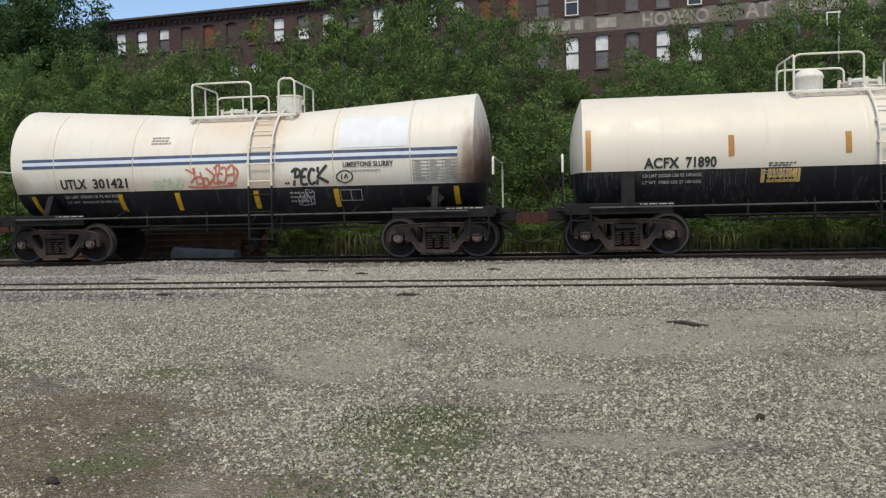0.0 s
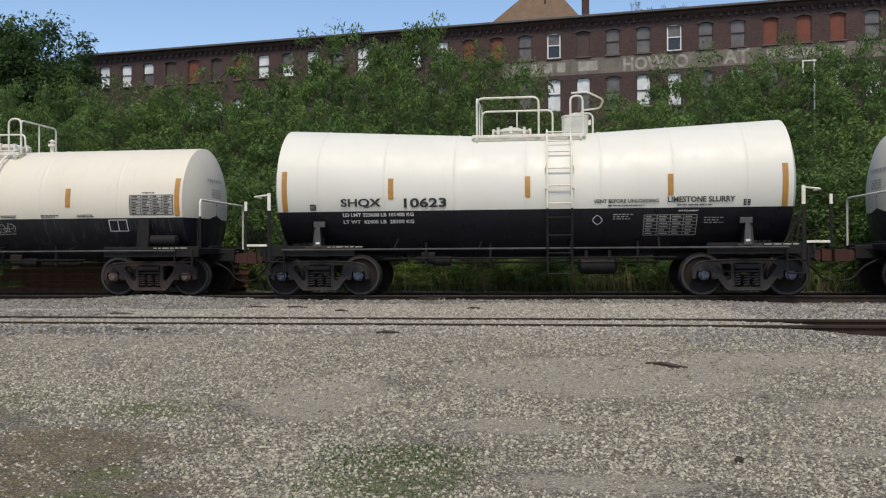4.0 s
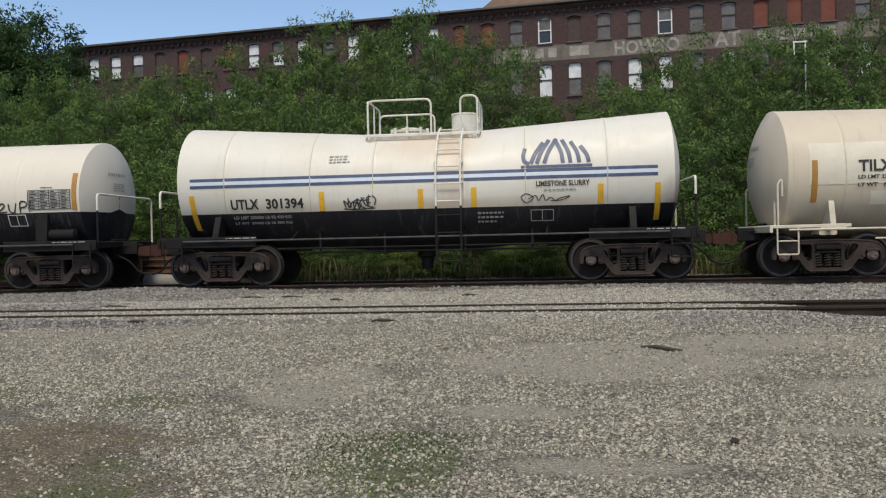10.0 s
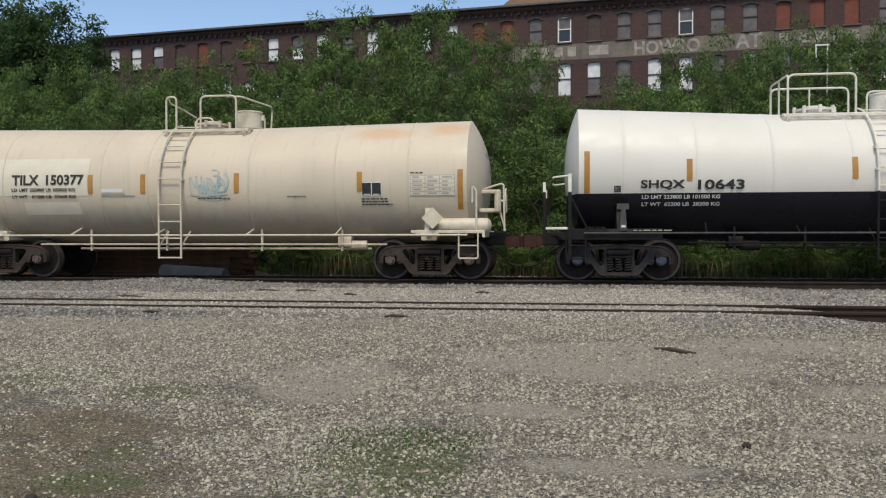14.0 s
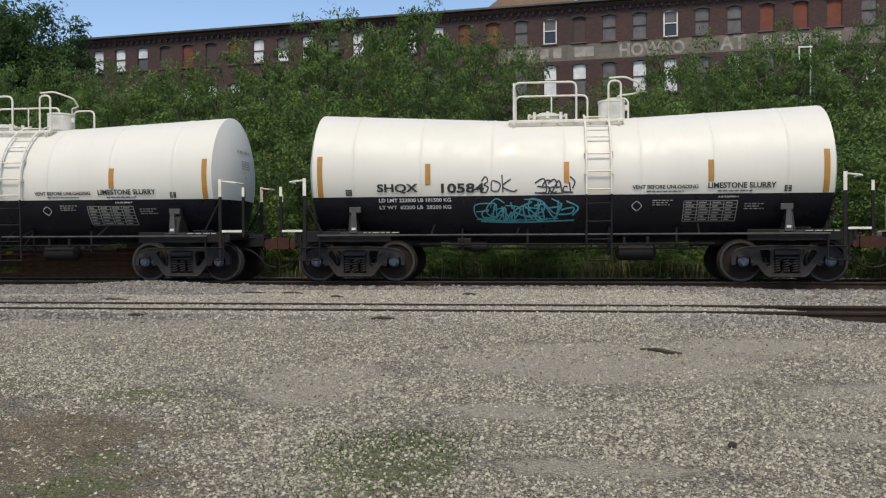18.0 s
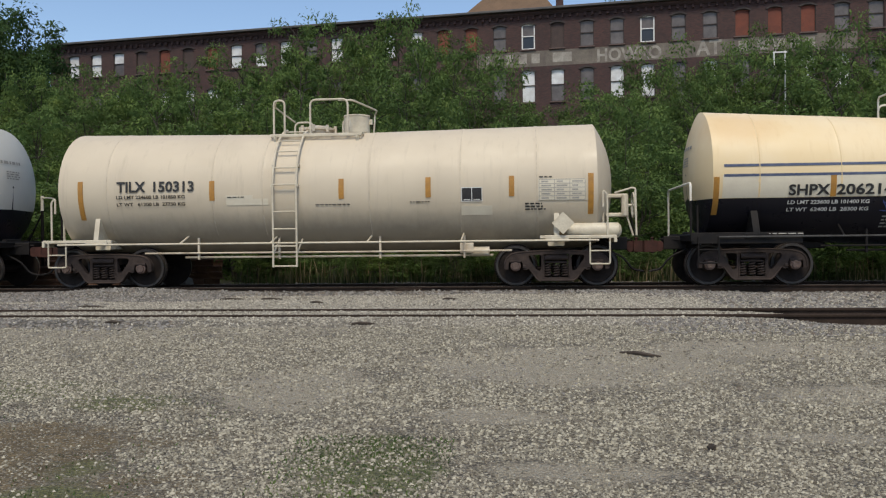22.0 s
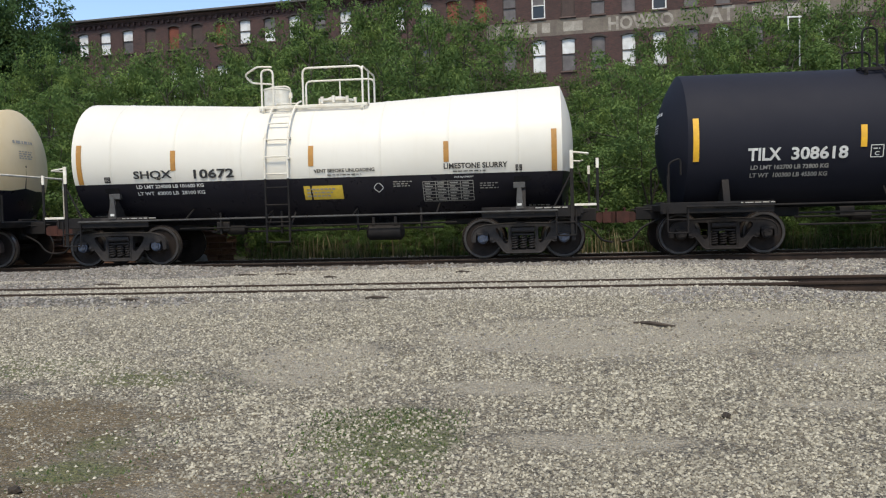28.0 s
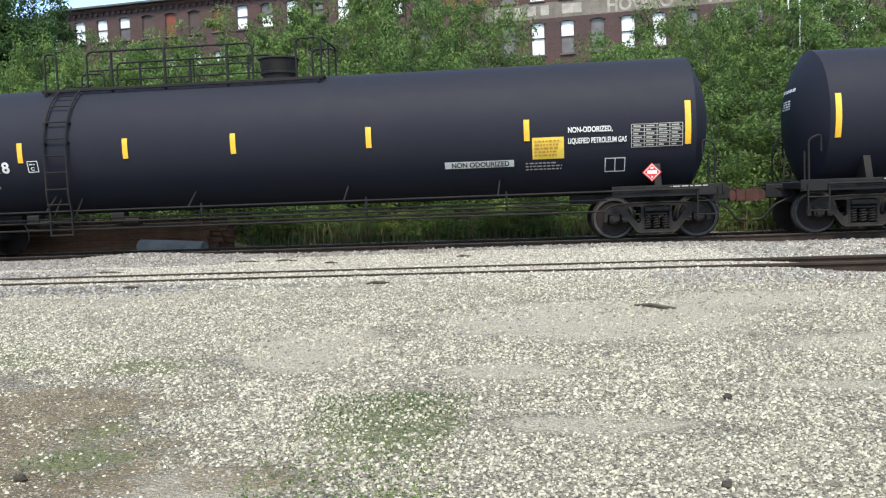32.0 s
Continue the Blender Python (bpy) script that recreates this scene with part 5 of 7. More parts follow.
def underframe(car, sh, tc, pull, mat_, pale=None):
    """Stub sills, couplers, bolster saddles, end platforms, steps, side rails."""
    end = sh.half
    for s in (-1, 1):
        g = G()
        g.box((s * (tc + (pull - 0.95 - tc) / 2 - 0.6), 0, 0.93), (pull - 0.95 - tc + 2.4, 0.34, 0.30), 0.02)
        g.box((s * (pull - 0.9), 0, 0.92), (0.10, 0.62, 0.5), 0.02)
        part("stub_sill", g, STEEL_BLACK, car)
        c = G()
        c.box((s * (pull - 0.58), 0, 0.86), (0.62, 0.13, 0.15), 0.03)
        c.box((s * (pull - 0.27), 0, 0.86), (0.16, 0.24, 0.24), 0.05)
        c.prism("z", [(s * (pull - 0.2), -0.17 * s), (s * (pull - 0.02), -0.19 * s), (s * (pull + 0.03), -0.12 * s), (s * (pull - 0.05), -0.04 * s), (s * (pull - 0.2), -0.02 * s)], 0.74, 0.98)
        c.prism("z", [(s * (pull - 0.2), 0.17 * s), (s * (pull - 0.04), 0.2 * s), (s * (pull + 0.08), 0.16 * s), (s * (pull + 0.1), 0.05 * s), (s * (pull + 0.04), 0.06 * s), (s * (pull - 0.2), 0.05 * s)], 0.73, 0.99)
        c.lathe([(0.70, 0.03), (1.03, 0.03), (1.05, 0.045), (1.07, 0.02)], "z", (s * (pull - 0.1), 0.12 * s, 0), 10)
        lever = G().tube(bend([(s * (pull - 0.95), -1.3, 1.0), (s * (pull - 0.85), -1.0, 0.96), (s * (pull - 0.7), -0.2, 1.0), (s * (pull - 0.25), -0.1, 1.02)], 0.1), 0.016, 6)
        part("uncoupling_lever", lever, STEEL_BLACK, car)
        hose = G()
        hose.tube(bend([(s * (pull - 0.85), -0.34, 0.8), (s * (pull - 0.45), -0.34, 0.62), (s * (pull - 0.25), -0.30, 0.34), (s * pull, -0.28, 0.3)], 0.2), 0.024, 7)
        part("air_hose", hose, STEEL_BLACK, car)
        part("coupler", c, RUST_RED, car, "rusty knuckle coupler")
        p = G()
        x0, x1 = end - 0.55, pull - 0.72
        p.box((s * (x0 + x1) / 2, 0, 1.085), (x1 - x0, 2.75, 0.06), 0.015)
        p.box((s * (x1 - 0.02), 0, 1.03), (0.06, 2.85, 0.14), 0.01)
        for y in (-1.36, 1.36):
            if pale:
                p.box((s * (tc + 0.45), y, 1.08), ((x1 - tc) * 2 - 0.9, 0.06, 0.07), 0.01)
            else:
                p.box((s * (tc + 0.2), y, 1.02), ((x1 - tc) * 2 - 0.4, 0.06, 0.24), 0.01)
        part("end_platform", p, pale or STEEL_BLACK, car)
        for y in (-1, 1):
            b = G()
            zc = sh.zc(s * tc)
            top_z = 1.78 if sh is STRAIGHT else 1.6
            wide = 0.14 if sh is STRAIGHT else 0.055 if pale else 0.07
            ys = math.sqrt(sh.r ** 2 - (top_z - zc) ** 2)
            b.prism("x", [(y * 1.40, 1.02), (y * 1.40, 1.14), (y * (ys + 0.03), top_z), (y * (ys - 0.16), top_z - 0.1), (y * 0.75, 1.02)], s * tc - wide, s * tc + wide)
            b.box((s * tc, y * 1.37, 1.05), (0.5, 0.07, 0.14), 0.01)
            b.box((s * tc, y * 0.62, 1.0), (0.36, 0.9, 0.22), 0.02)
            part("bolster_saddle", b, pale or mat_, car)
            if y < 0 and not pale:
                rng, x, q = random.Random(int(50 * tc) + s), s * tc + 0.15, G()
                while x < s * tc + 0.95:
                    w = rng.uniform(0.05, 0.17)
                    q.box((x + w / 2, -1.394, 1.105), (w, 0.008, 0.022))
                    x += w + 0.035
                tagged(part("sill_print", q, FADED, car, "white stencilled print along the sill"), kind="stuff")
            st = G()
            xa, xb = s * (pull - 1.28), s * (pull - 0.86)
            st.tube(bend([(xa, y * 1.42, 1.06), (xa, y * 1.42, 0.50), (xb, y * 1.42, 0.50), (xb, y * 1.42, 1.06)], 0.04), 0.018, 6)
            st.tube([(xa, y * 1.42, 0.78), (xb, y * 1.42, 0.78)], 0.015, 6)
            part("sill_step", st, pale or STEEL_BLACK, car)
    for y in (-1, 1):
        g = G()
        zr = 1.01 if pale else 1.045
        g.tube([(-end + 0.4, y * 1.44, zr), (end - 0.4, y * 1.44, zr)], 0.022, 7)
        # short black cars: the rail's sky reflection is put into its grey colour
        part("side_rail", g, pale or (STEEL_BLACK if sh.half > 8 else RAIL_GREY), car, "thin running rail along the car side")
        for k in (-0.62, -0.22, 0.2, 0.6):
            x = k * tc
            zc = sh.zc(x)
            za = zc - 0.72 * sh.r
            h = G().tube([(x, y * 1.44, zr - 0.01), (x + 0.04, y * (math.sqrt(sh.r ** 2 - (za - zc) ** 2) - 0.01), za)], 0.02, 6)
            part("rail_bracket", h, pale or STEEL_BLACK, car)


def end_rails(car, sh, pull, kind, mat_):
    """Grab irons and posts at both ends: plain hoops, or black posts with white tips."""
    lo, hi = STEEL_BLACK, STEEL_WHITE
    for s in (-1, 1):
        for y in (-1, 1):
            x0, x1 = sh.half - 0.30, pull - 0.9
            if kind == "hoop":
                g = G().tube(bend([(s * x1, y * 1.34, 1.08), (s * x1, y * 1.34, 1.98), (s * x0, y * 1.34, 2.08), (s * x0, y * 1.34, 1.72)], 0.1), 0.022, 7)
                part("grab_rail", g, mat_, car)
            elif kind == "post":
                xa, xb = s * 5.72, s * 6.26
                part("end_post", G().box((xa, y * 1.4, 1.22), (0.075, 0.03, 1.42), 0.004), lo, car)
                part("grab_rail", G().box((xa, y * 1.4, 2.125), (0.075, 0.03, 0.39), 0.004), hi, car)
                part("brace", G().tube([(xa, y * 1.39, 1.85), (xa - s * 0.38, y * 1.39, 1.12)], 0.022, 6), lo, car)
                arm = G().tube(bend([(xa, y * 1.38, 2.28), (xa + s * 0.36, y * 1.36, 2.24), (xa + s * 0.36, y * 0.9, 2.24)], 0.06), 0.02, 6)
                part("grab_rail", arm, hi, car)
                part("end_post", G().box((xb, y * 1.4, 1.48), (0.06, 0.03, 0.9), 0.004), lo, car)
                part("post_tip", G().box((xb, y * 1.4, 2.03), (0.062, 0.032, 0.21), 0.004), hi, car)
            else:
                x2 = s * (sh.half + 0.16)
                part("end_post", G().tube([(x2, y * 1.34, 1.08), (x2, y * 1.34, 1.82)], 0.024, 7), lo if y < 0 else hi, car)
        if kind == "tip":
            x2 = s * (sh.half + 0.16)
            part("grab_rail", G().tube(bend([(x2, -1.34, 1.82), (x2, -1.34, 2.2), (x2, 1.34, 2.2), (x2, 1.34, 1.82)], 0.1), 0.026, 7), hi, car)
        if kind != "post":
            part("end_post", G().tube([(s * (pull - 0.95), -0.9, 1.08), (s * (pull - 0.95), -0.9, 1.75)], 0.025, 6), mat_ if kind == "hoop" else lo, car)
        if kind == "post":
            part("deck_edge", G().box((s * 6.0, -1.42, 1.15), (0.46, 0.02, 0.05), 0.004), hi, car)


def head_bars(sh, s, y0, y1, z0, z1, rows, seed):
    """Fine print on a tank head, one bar a word."""
    rng, g, h = random.Random(seed), G(), (z1 - z0) / rows

    def on(y, z):
        k = math.hypot(y, z - sh.zc(sh.rim)) / sh.r
        return (s * (sh.rim + sh.head * (1 - k ** 2.3) + 0.012), y, z)

    for r in range(rows):
        z, y = z1 - (r + 0.5) * h, y0
        while y < y1 - 0.03:
            w = min(rng.uniform(0.05, 0.17), y1 - y)
            q = [on(y, z - 0.3 * h), on(y + w, z - 0.3 * h), on(y + w, z + 0.3 * h), on(y, z + 0.3 * h)]
            g.add(q, [(0, 1, 2, 3), (3, 2, 1, 0)][:1])
            y += w + 0.04
    return g


def ladder(car, sh, x, w, mat_, mat_low, low=0.55, gap=0.10, z_cut=None):
    """Side ladder from the top platform over the shell and down below it."""
    zc, r = sh.zc(x), sh.r + gap
    arc = [(-r * math.cos(a), zc + r * math.sin(a)) for a in [radians(80 - 10 * i) for i in range(9)]]
    up = [(y, z) for y, z in arc]
    cut = z_cut if z_cut is not None else zc
    g = G()
    for s in (-1, 1):
        g.tube([(x + s * w / 2, y, z) for y, z in up] + [(x + s * w / 2, -r, cut)], 0.024, 7)
    z = zc + r * 0.93
    rungs = []
    while z > cut + 0.05:
        y = -math.sqrt(max(0.01, r * r - (z - zc) ** 2)) if z > zc else -r
        rungs.append(G().tube([(x - w / 2, y, z), (x + w / 2, y, z)], 0.016, 6))
        z -= 0.38 if z < zc + 0.75 * r else 0.26
    for dz in (0.1, 0.55):
        zz = zc + dz
        for s in (-1, 1):
            yy = math.sqrt(sh.r ** 2 - dz * dz)
            rungs.append(G().box((x + s * (w / 2 + 0.02), -yy - gap / 2, zz), (0.05, gap + 0.06, 0.05)))
    lad = part("ladder", g, mat_, car)
    for i, q in enumerate(rungs):
        part("rung" if i < len(rungs) - 4 else "standoff", q, mat_, lad)
    if low < cut - 0.1:
        h = []
        for s in (-1, 1):
            h.append(G())
            h[-1].tube([(x + s * w / 2, -r, cut), (x + s * w / 2, -1.5, 1.0), (x + s * w / 2, -1.5, low - 0.02)], 0.024, 7)
            h[-1].tube([(x + s * w / 2, -1.5, low + 0.25), (x + s * w / 2, -1.0, sh.zc(x) - 0.76 * sh.r)], 0.02, 6)
        z, low_rungs = cut - 0.2, []
        while z > low + 0.12:
            low_rungs.append(G().tube([(x - w / 2, -max(1.5, r) if z < 1.1 else -r, z), (x + w / 2, -max(1.5, r) if z < 1.1 else -r, z)], 0.016, 6))
            z -= 0.38
        low_rungs.append(G().tube([(x - w / 2, -1.5, low), (x + w / 2, -1.5, low)], 0.018, 6))
        lad = part("lower_ladder", low_rungs.pop(), mat_low, car)
        for q in h:
            part("stile", q, mat_low, lad)
        for q in low_rungs:
            part("rung", q, mat_low, lad)


def platform(car, sh, x0, x1, mat_, loops, far=0.62):
    """Top walkway of bars with its railings; loops: (start, end, height) on the near and far edge."""
    top = sh.zc((x0 + x1) / 2) + sh.r
    z = top - 0.10
    g, bars_ = G(), []
    for y in (-0.80, -0.54, 0.54, 0.80):
        g.box(((x0 + x1) / 2, y, z - 0.02), (x1 - x0, 0.04, 0.07), 0.01)
    n = int((x1 - x0) / 0.32)
    for s in (-1, 1):
        for i in range(n + 1):
            bars_.append(G().box((x0 + (x1 - x0) * i / n, s * 0.67, z + 0.012), (0.03, 0.26, 0.025)))
        for k in range(4):
            bars_.append(G().box(((x0 + x1) / 2, s * (0.59 + 0.052 * k), z + 0.02), (x1 - x0, 0.014, 0.018)))
        for x in (x0 + 0.1, x1 - 0.1):
            g.box((x, s * 0.80, z - 0.17), (0.07, 0.05, 0.34), 0.01)
            g.prism("x", [(s * 0.5, z - 0.02), (s * 0.86, z - 0.02), (s * 0.86, z - 0.10), (s * 0.5, z - 0.06)], x - 0.02, x + 0.02)
    wk = part("walkway", g, mat_, car, "steel grating walkway on top of the tank")
    for q in bars_:
        part("grating_bar", q, mat_, wk)
    for a, b, h, side, down in loops:
        y = -0.72 if side == "near" else 0.72
        if side == "end":
            q = G().tube(bend([(a, -0.72, z), (a, -0.72, z + h), (a, 0.72, z + h), (a, 0.72, z)], 0.1), 0.022, 7)
            q.tube([(a, 0, z + h), (a, 0, z)], 0.02, 6)
        else:
            q = G().tube(bend([(a, y, z), (a, y, z + h), (b, y, z + h), (b, y, z + h * (1 - down))], 0.14), 0.024, 7)
            if b - a > 1.0 and side == "far":
                q.tube([((a + b) / 2, y, z), ((a + b) / 2, y, z + h)], 0.018, 6)
        part("railing", q, mat_, car)
    return z + 0.06


def housing(car, x, z, kind, mat_, y=-0.05):
    """Valve or vent housing on the walkway."""
    g = G()
    if kind == "bonnet":
        g.lathe([(0, 0.29), (0.28, 0.29), (0.31, 0.31), (0.33, 0.31), (0.42, 0.27), (0.49, 0.16), (0.51, 0.02)], "z", (x, y, z), 22)
    else:
        g.lathe([(0, 0.28), (0.04, 0.28), (0.04, 0.30), (0.40, 0.30), (0.42, 0.315), (0.45, 0.31), (0.46, 0.05)], "z", (x, y, z), 22)
        g.box((x + 0.33, y, z + 0.3), (0.08, 0.06, 0.12), 0.01)
    part("valve_housing", g, mat_, car)


def manway(car, x, z, mat_):
    g = G().lathe([(-0.1, 0.36), (0.08, 0.36), (0.08, 0.42), (0.13, 0.42), (0.14, 0.30), (0.19, 0.2), (0.2, 0.02)], "z", (x, 0, z), 24)
    hatch = part("manway", g, mat_, car, "bolted manway hatch")
    for k in range(8):
        a = math.tau * k / 8
        part("bolt", G().box((x + 0.42 * math.cos(a), 0.42 * math.sin(a), z + 0.1), (0.07, 0.07, 0.16), 0.015), mat_, hatch)


def under_gear(car, x, kind, mat_):
    """Brake reservoir, cylinder and pipes slung under the tank."""
    g = G()
    if kind == "reservoir":
        g.lathe([(-0.44, 0.02), (-0.42, 0.12), (-0.36, 0.19), (0.36, 0.19), (0.42, 0.12), (0.44, 0.02)], "x", (x, -0.75, 0.66), 18)
        g.box((x - 0.25, -0.75, 0.9), (0.06, 0.3, 0.2)).box((x + 0.25, -0.75, 0.9), (0.06, 0.3, 0.2))
    else:
        g.box((x, -0.8, 0.86), (0.3, 0.26, 0.24), 0.03)
        g.lathe([(-0.2, 0.02), (-0.2, 0.11), (0.2, 0.11), (0.2, 0.02)], "x", (x + 0.3, -0.8, 0.78), 14)
    part("brake_reservoir" if kind == "reservoir" else "brake_valve", g, mat_, car)


def pipes(car, length, mat_, z=0.84):
    g = G()
    g.tube([(-length, -1.0, z), (length, -1.0, z)], 0.02, 6)
    g.tube([(-length * 0.8, -0.7, z - 0.1), (length * 0.9, -0.7, z - 0.1)], 0.025, 6)
    part("brake_pipe", g, mat_, car)
    for k in (-0.7, -0.25, 0.3, 0.75):
        part("pipe_hanger", G().box((k * length, -0.95, z + 0.1), (0.05, 0.06, 0.5), 0.01), mat_, car)


CARS = []


def base_car(x, sh, mats, tc, pull, cast, cap, key, saddle, label, pale=None, rail_mat=None, ends="tip"):
    car = empty("tank_car", pose(x, 0, 0), label=label, category="tank car", group="cars of the train")
    part("tank", cached(("tank", key), lambda: sh.mesh(mats)), mats, car)
    underframe(car, sh, tc, pull, saddle, pale)
    end_rails(car, sh, pull, ends, rail_mat or STEEL_WHITE)
    wheels = []
    for s in (-1, 1):
        wheels += truck(car, s * tc, cast, cap, key[:2])
    line = {"bst": SEAM, "bsr": SEAM, "gsl": SEAM_PALE, "bei": SEAM, "bec": SEAM, "bye": SEAM_TAN}.get(key)
    for sx in sh.seams if line else ():
        lo = sh.split + 0.01 if sh.split > 1.5 else sh.zc(sx) - 0.7 * sh.r
        part("weld_seam", sh.patch(sx - 0.009, sx + 0.009, lo, sh.zc(sx) + 0.985 * sh.r, 0.0095), line, car, "thin weathered weld line")
    ink = CHALK if key == "gas" else FADED
    for s in (-1, 1):
        zt = sh.zc(sh.rim) + 0.42 * sh.r
        tagged(part("head_lettering", head_bars(sh, s, -0.42, 0.42, zt - 0.06, zt + 0.06, 1, 7 + s), ink, car), kind="stuff")
        tagged(part("head_lettering", head_bars(sh, s, -0.25, 0.3, zt - 0.42, zt - 0.2, 4, 3 + s), ink, car), kind="stuff")
    CARS.append((car, x, wheels))
    return car


def tape(car, sh, xs, z0, z1, material, w=0.115, lean=0.0):
    for x in xs:
        part("reflective_stripe", sh.patch(x - w / 2, x + w / 2, z0, z1, 0.013), material, car, "upright amber reflective stripe")


def mark(car, sh, body, x0, x1, z0, z1, material, name="lettering"):
    g = sh.text(body, x0, x1, z0, z1)
    if z1 - z0 < 0.16:
        tagged(part(name, g, material, car), kind="stuff")
        return
    # large characters one by one
    root = list(range(len(g.v)))

    def find(i):
        while root[i] != i:
            i = root[i] = root[root[i]]
        return i

    for f in g.f:
        for i in f[1:]:
            root[find(i)] = find(f[0])
    groups = {}
    for f in g.f:
        groups.setdefault(find(f[0]), []).append(f)
    for fs in groups.values():
        ids = sorted({i for f in fs for i in f})
        at = {i: k for k, i in enumerate(ids)}
        part("letter", G().add([g.v[i] for i in ids], [tuple(at[i] for i in f) for f in fs]), material, car)


def fine(car, sh, x0, x1, z0, z1, rows, material, seed):
    tagged(part("fine_print", bars(sh, x0, x1, z0, z1, rows, seed), material, car, "rows of print too small to read"), kind="stuff")


def plate_box(car, sh, x0, x1, z0, z1, material=None, frame_mat=None):
    """A framed stencil box."""
    if material:
        part("stencil_panel", sh.patch(x0, x1, z0, z1, 0.006), material, car)
    g = G()
    t = 0.018
    for a, b, c, d in ((x0, x1, z0, z0 + t), (x0, x1, z1 - t, z1), (x0, x0 + t, z0, z1), (x1 - t, x1, z0, z1), ((x0 + x1) / 2 - t / 2, (x0 + x1) / 2 + t / 2, z0, z1)):
        p = sh.patch(a, b, c, d, 0.010)
        g.add(p.v, p.f)
    for a, b in ((0.12, 0.42), (0.58, 0.88)) if material else ():
        q = sh.patch(x0 + (x1 - x0) * a, x0 + (x1 - x0) * b, z0 + (z1 - z0) * 0.1, z0 + (z1 - z0) * 0.16, 0.010)
        g.add(q.v, q.f)
    part("stencil_box", g, frame_mat or CHALK, car, "framed test stencil")


def diamond(car, sh, x, z, r, material, edge=None, proud=0.10, label="diamond placard holder"):
    """A square plate on its corner, held just off the shell."""
    y = min(sh.y(x, z), sh.y(x, z + r)) - proud
    g = G().prism("y", [(x - r, z), (x, z - r), (x + r, z), (x, z + r)], y - 0.012, y)
    ob = part("placard", g, material, car, label)
    if edge:
        k = r * 0.86
        part("placard_rim", G().prism("y", [(x - k, z), (x, z - k), (x + k, z), (x, z + k)], y - 0.016, y - 0.0125), edge, ob)
        part("placard_face", G().prism("y", [(x - k * 0.9, z), (x, z - k * 0.9), (x + k * 0.9, z), (x, z + k * 0.9)], y - 0.0205, y - 0.0165), material, ob)
        part("placard_print", G().box((x, y - 0.022, z), (r * 1.0, 0.003, r * 0.36)).box((x, y - 0.022, z + r * 0.45), (r * 0.3, 0.003, r * 0.2)).box((x, y - 0.022, z - r * 0.5), (r * 0.16, 0.003, r * 0.18)), edge, ob)


LD = "LD LMT %s LB %s KG"
SLOPE = Shell(1.43, 2.45, 2.24, 5.82, 0.29, 1.2, 1.89, (-4.6, -3.1, -1.55, 0.0, 1.6, 3.1, 4.6))


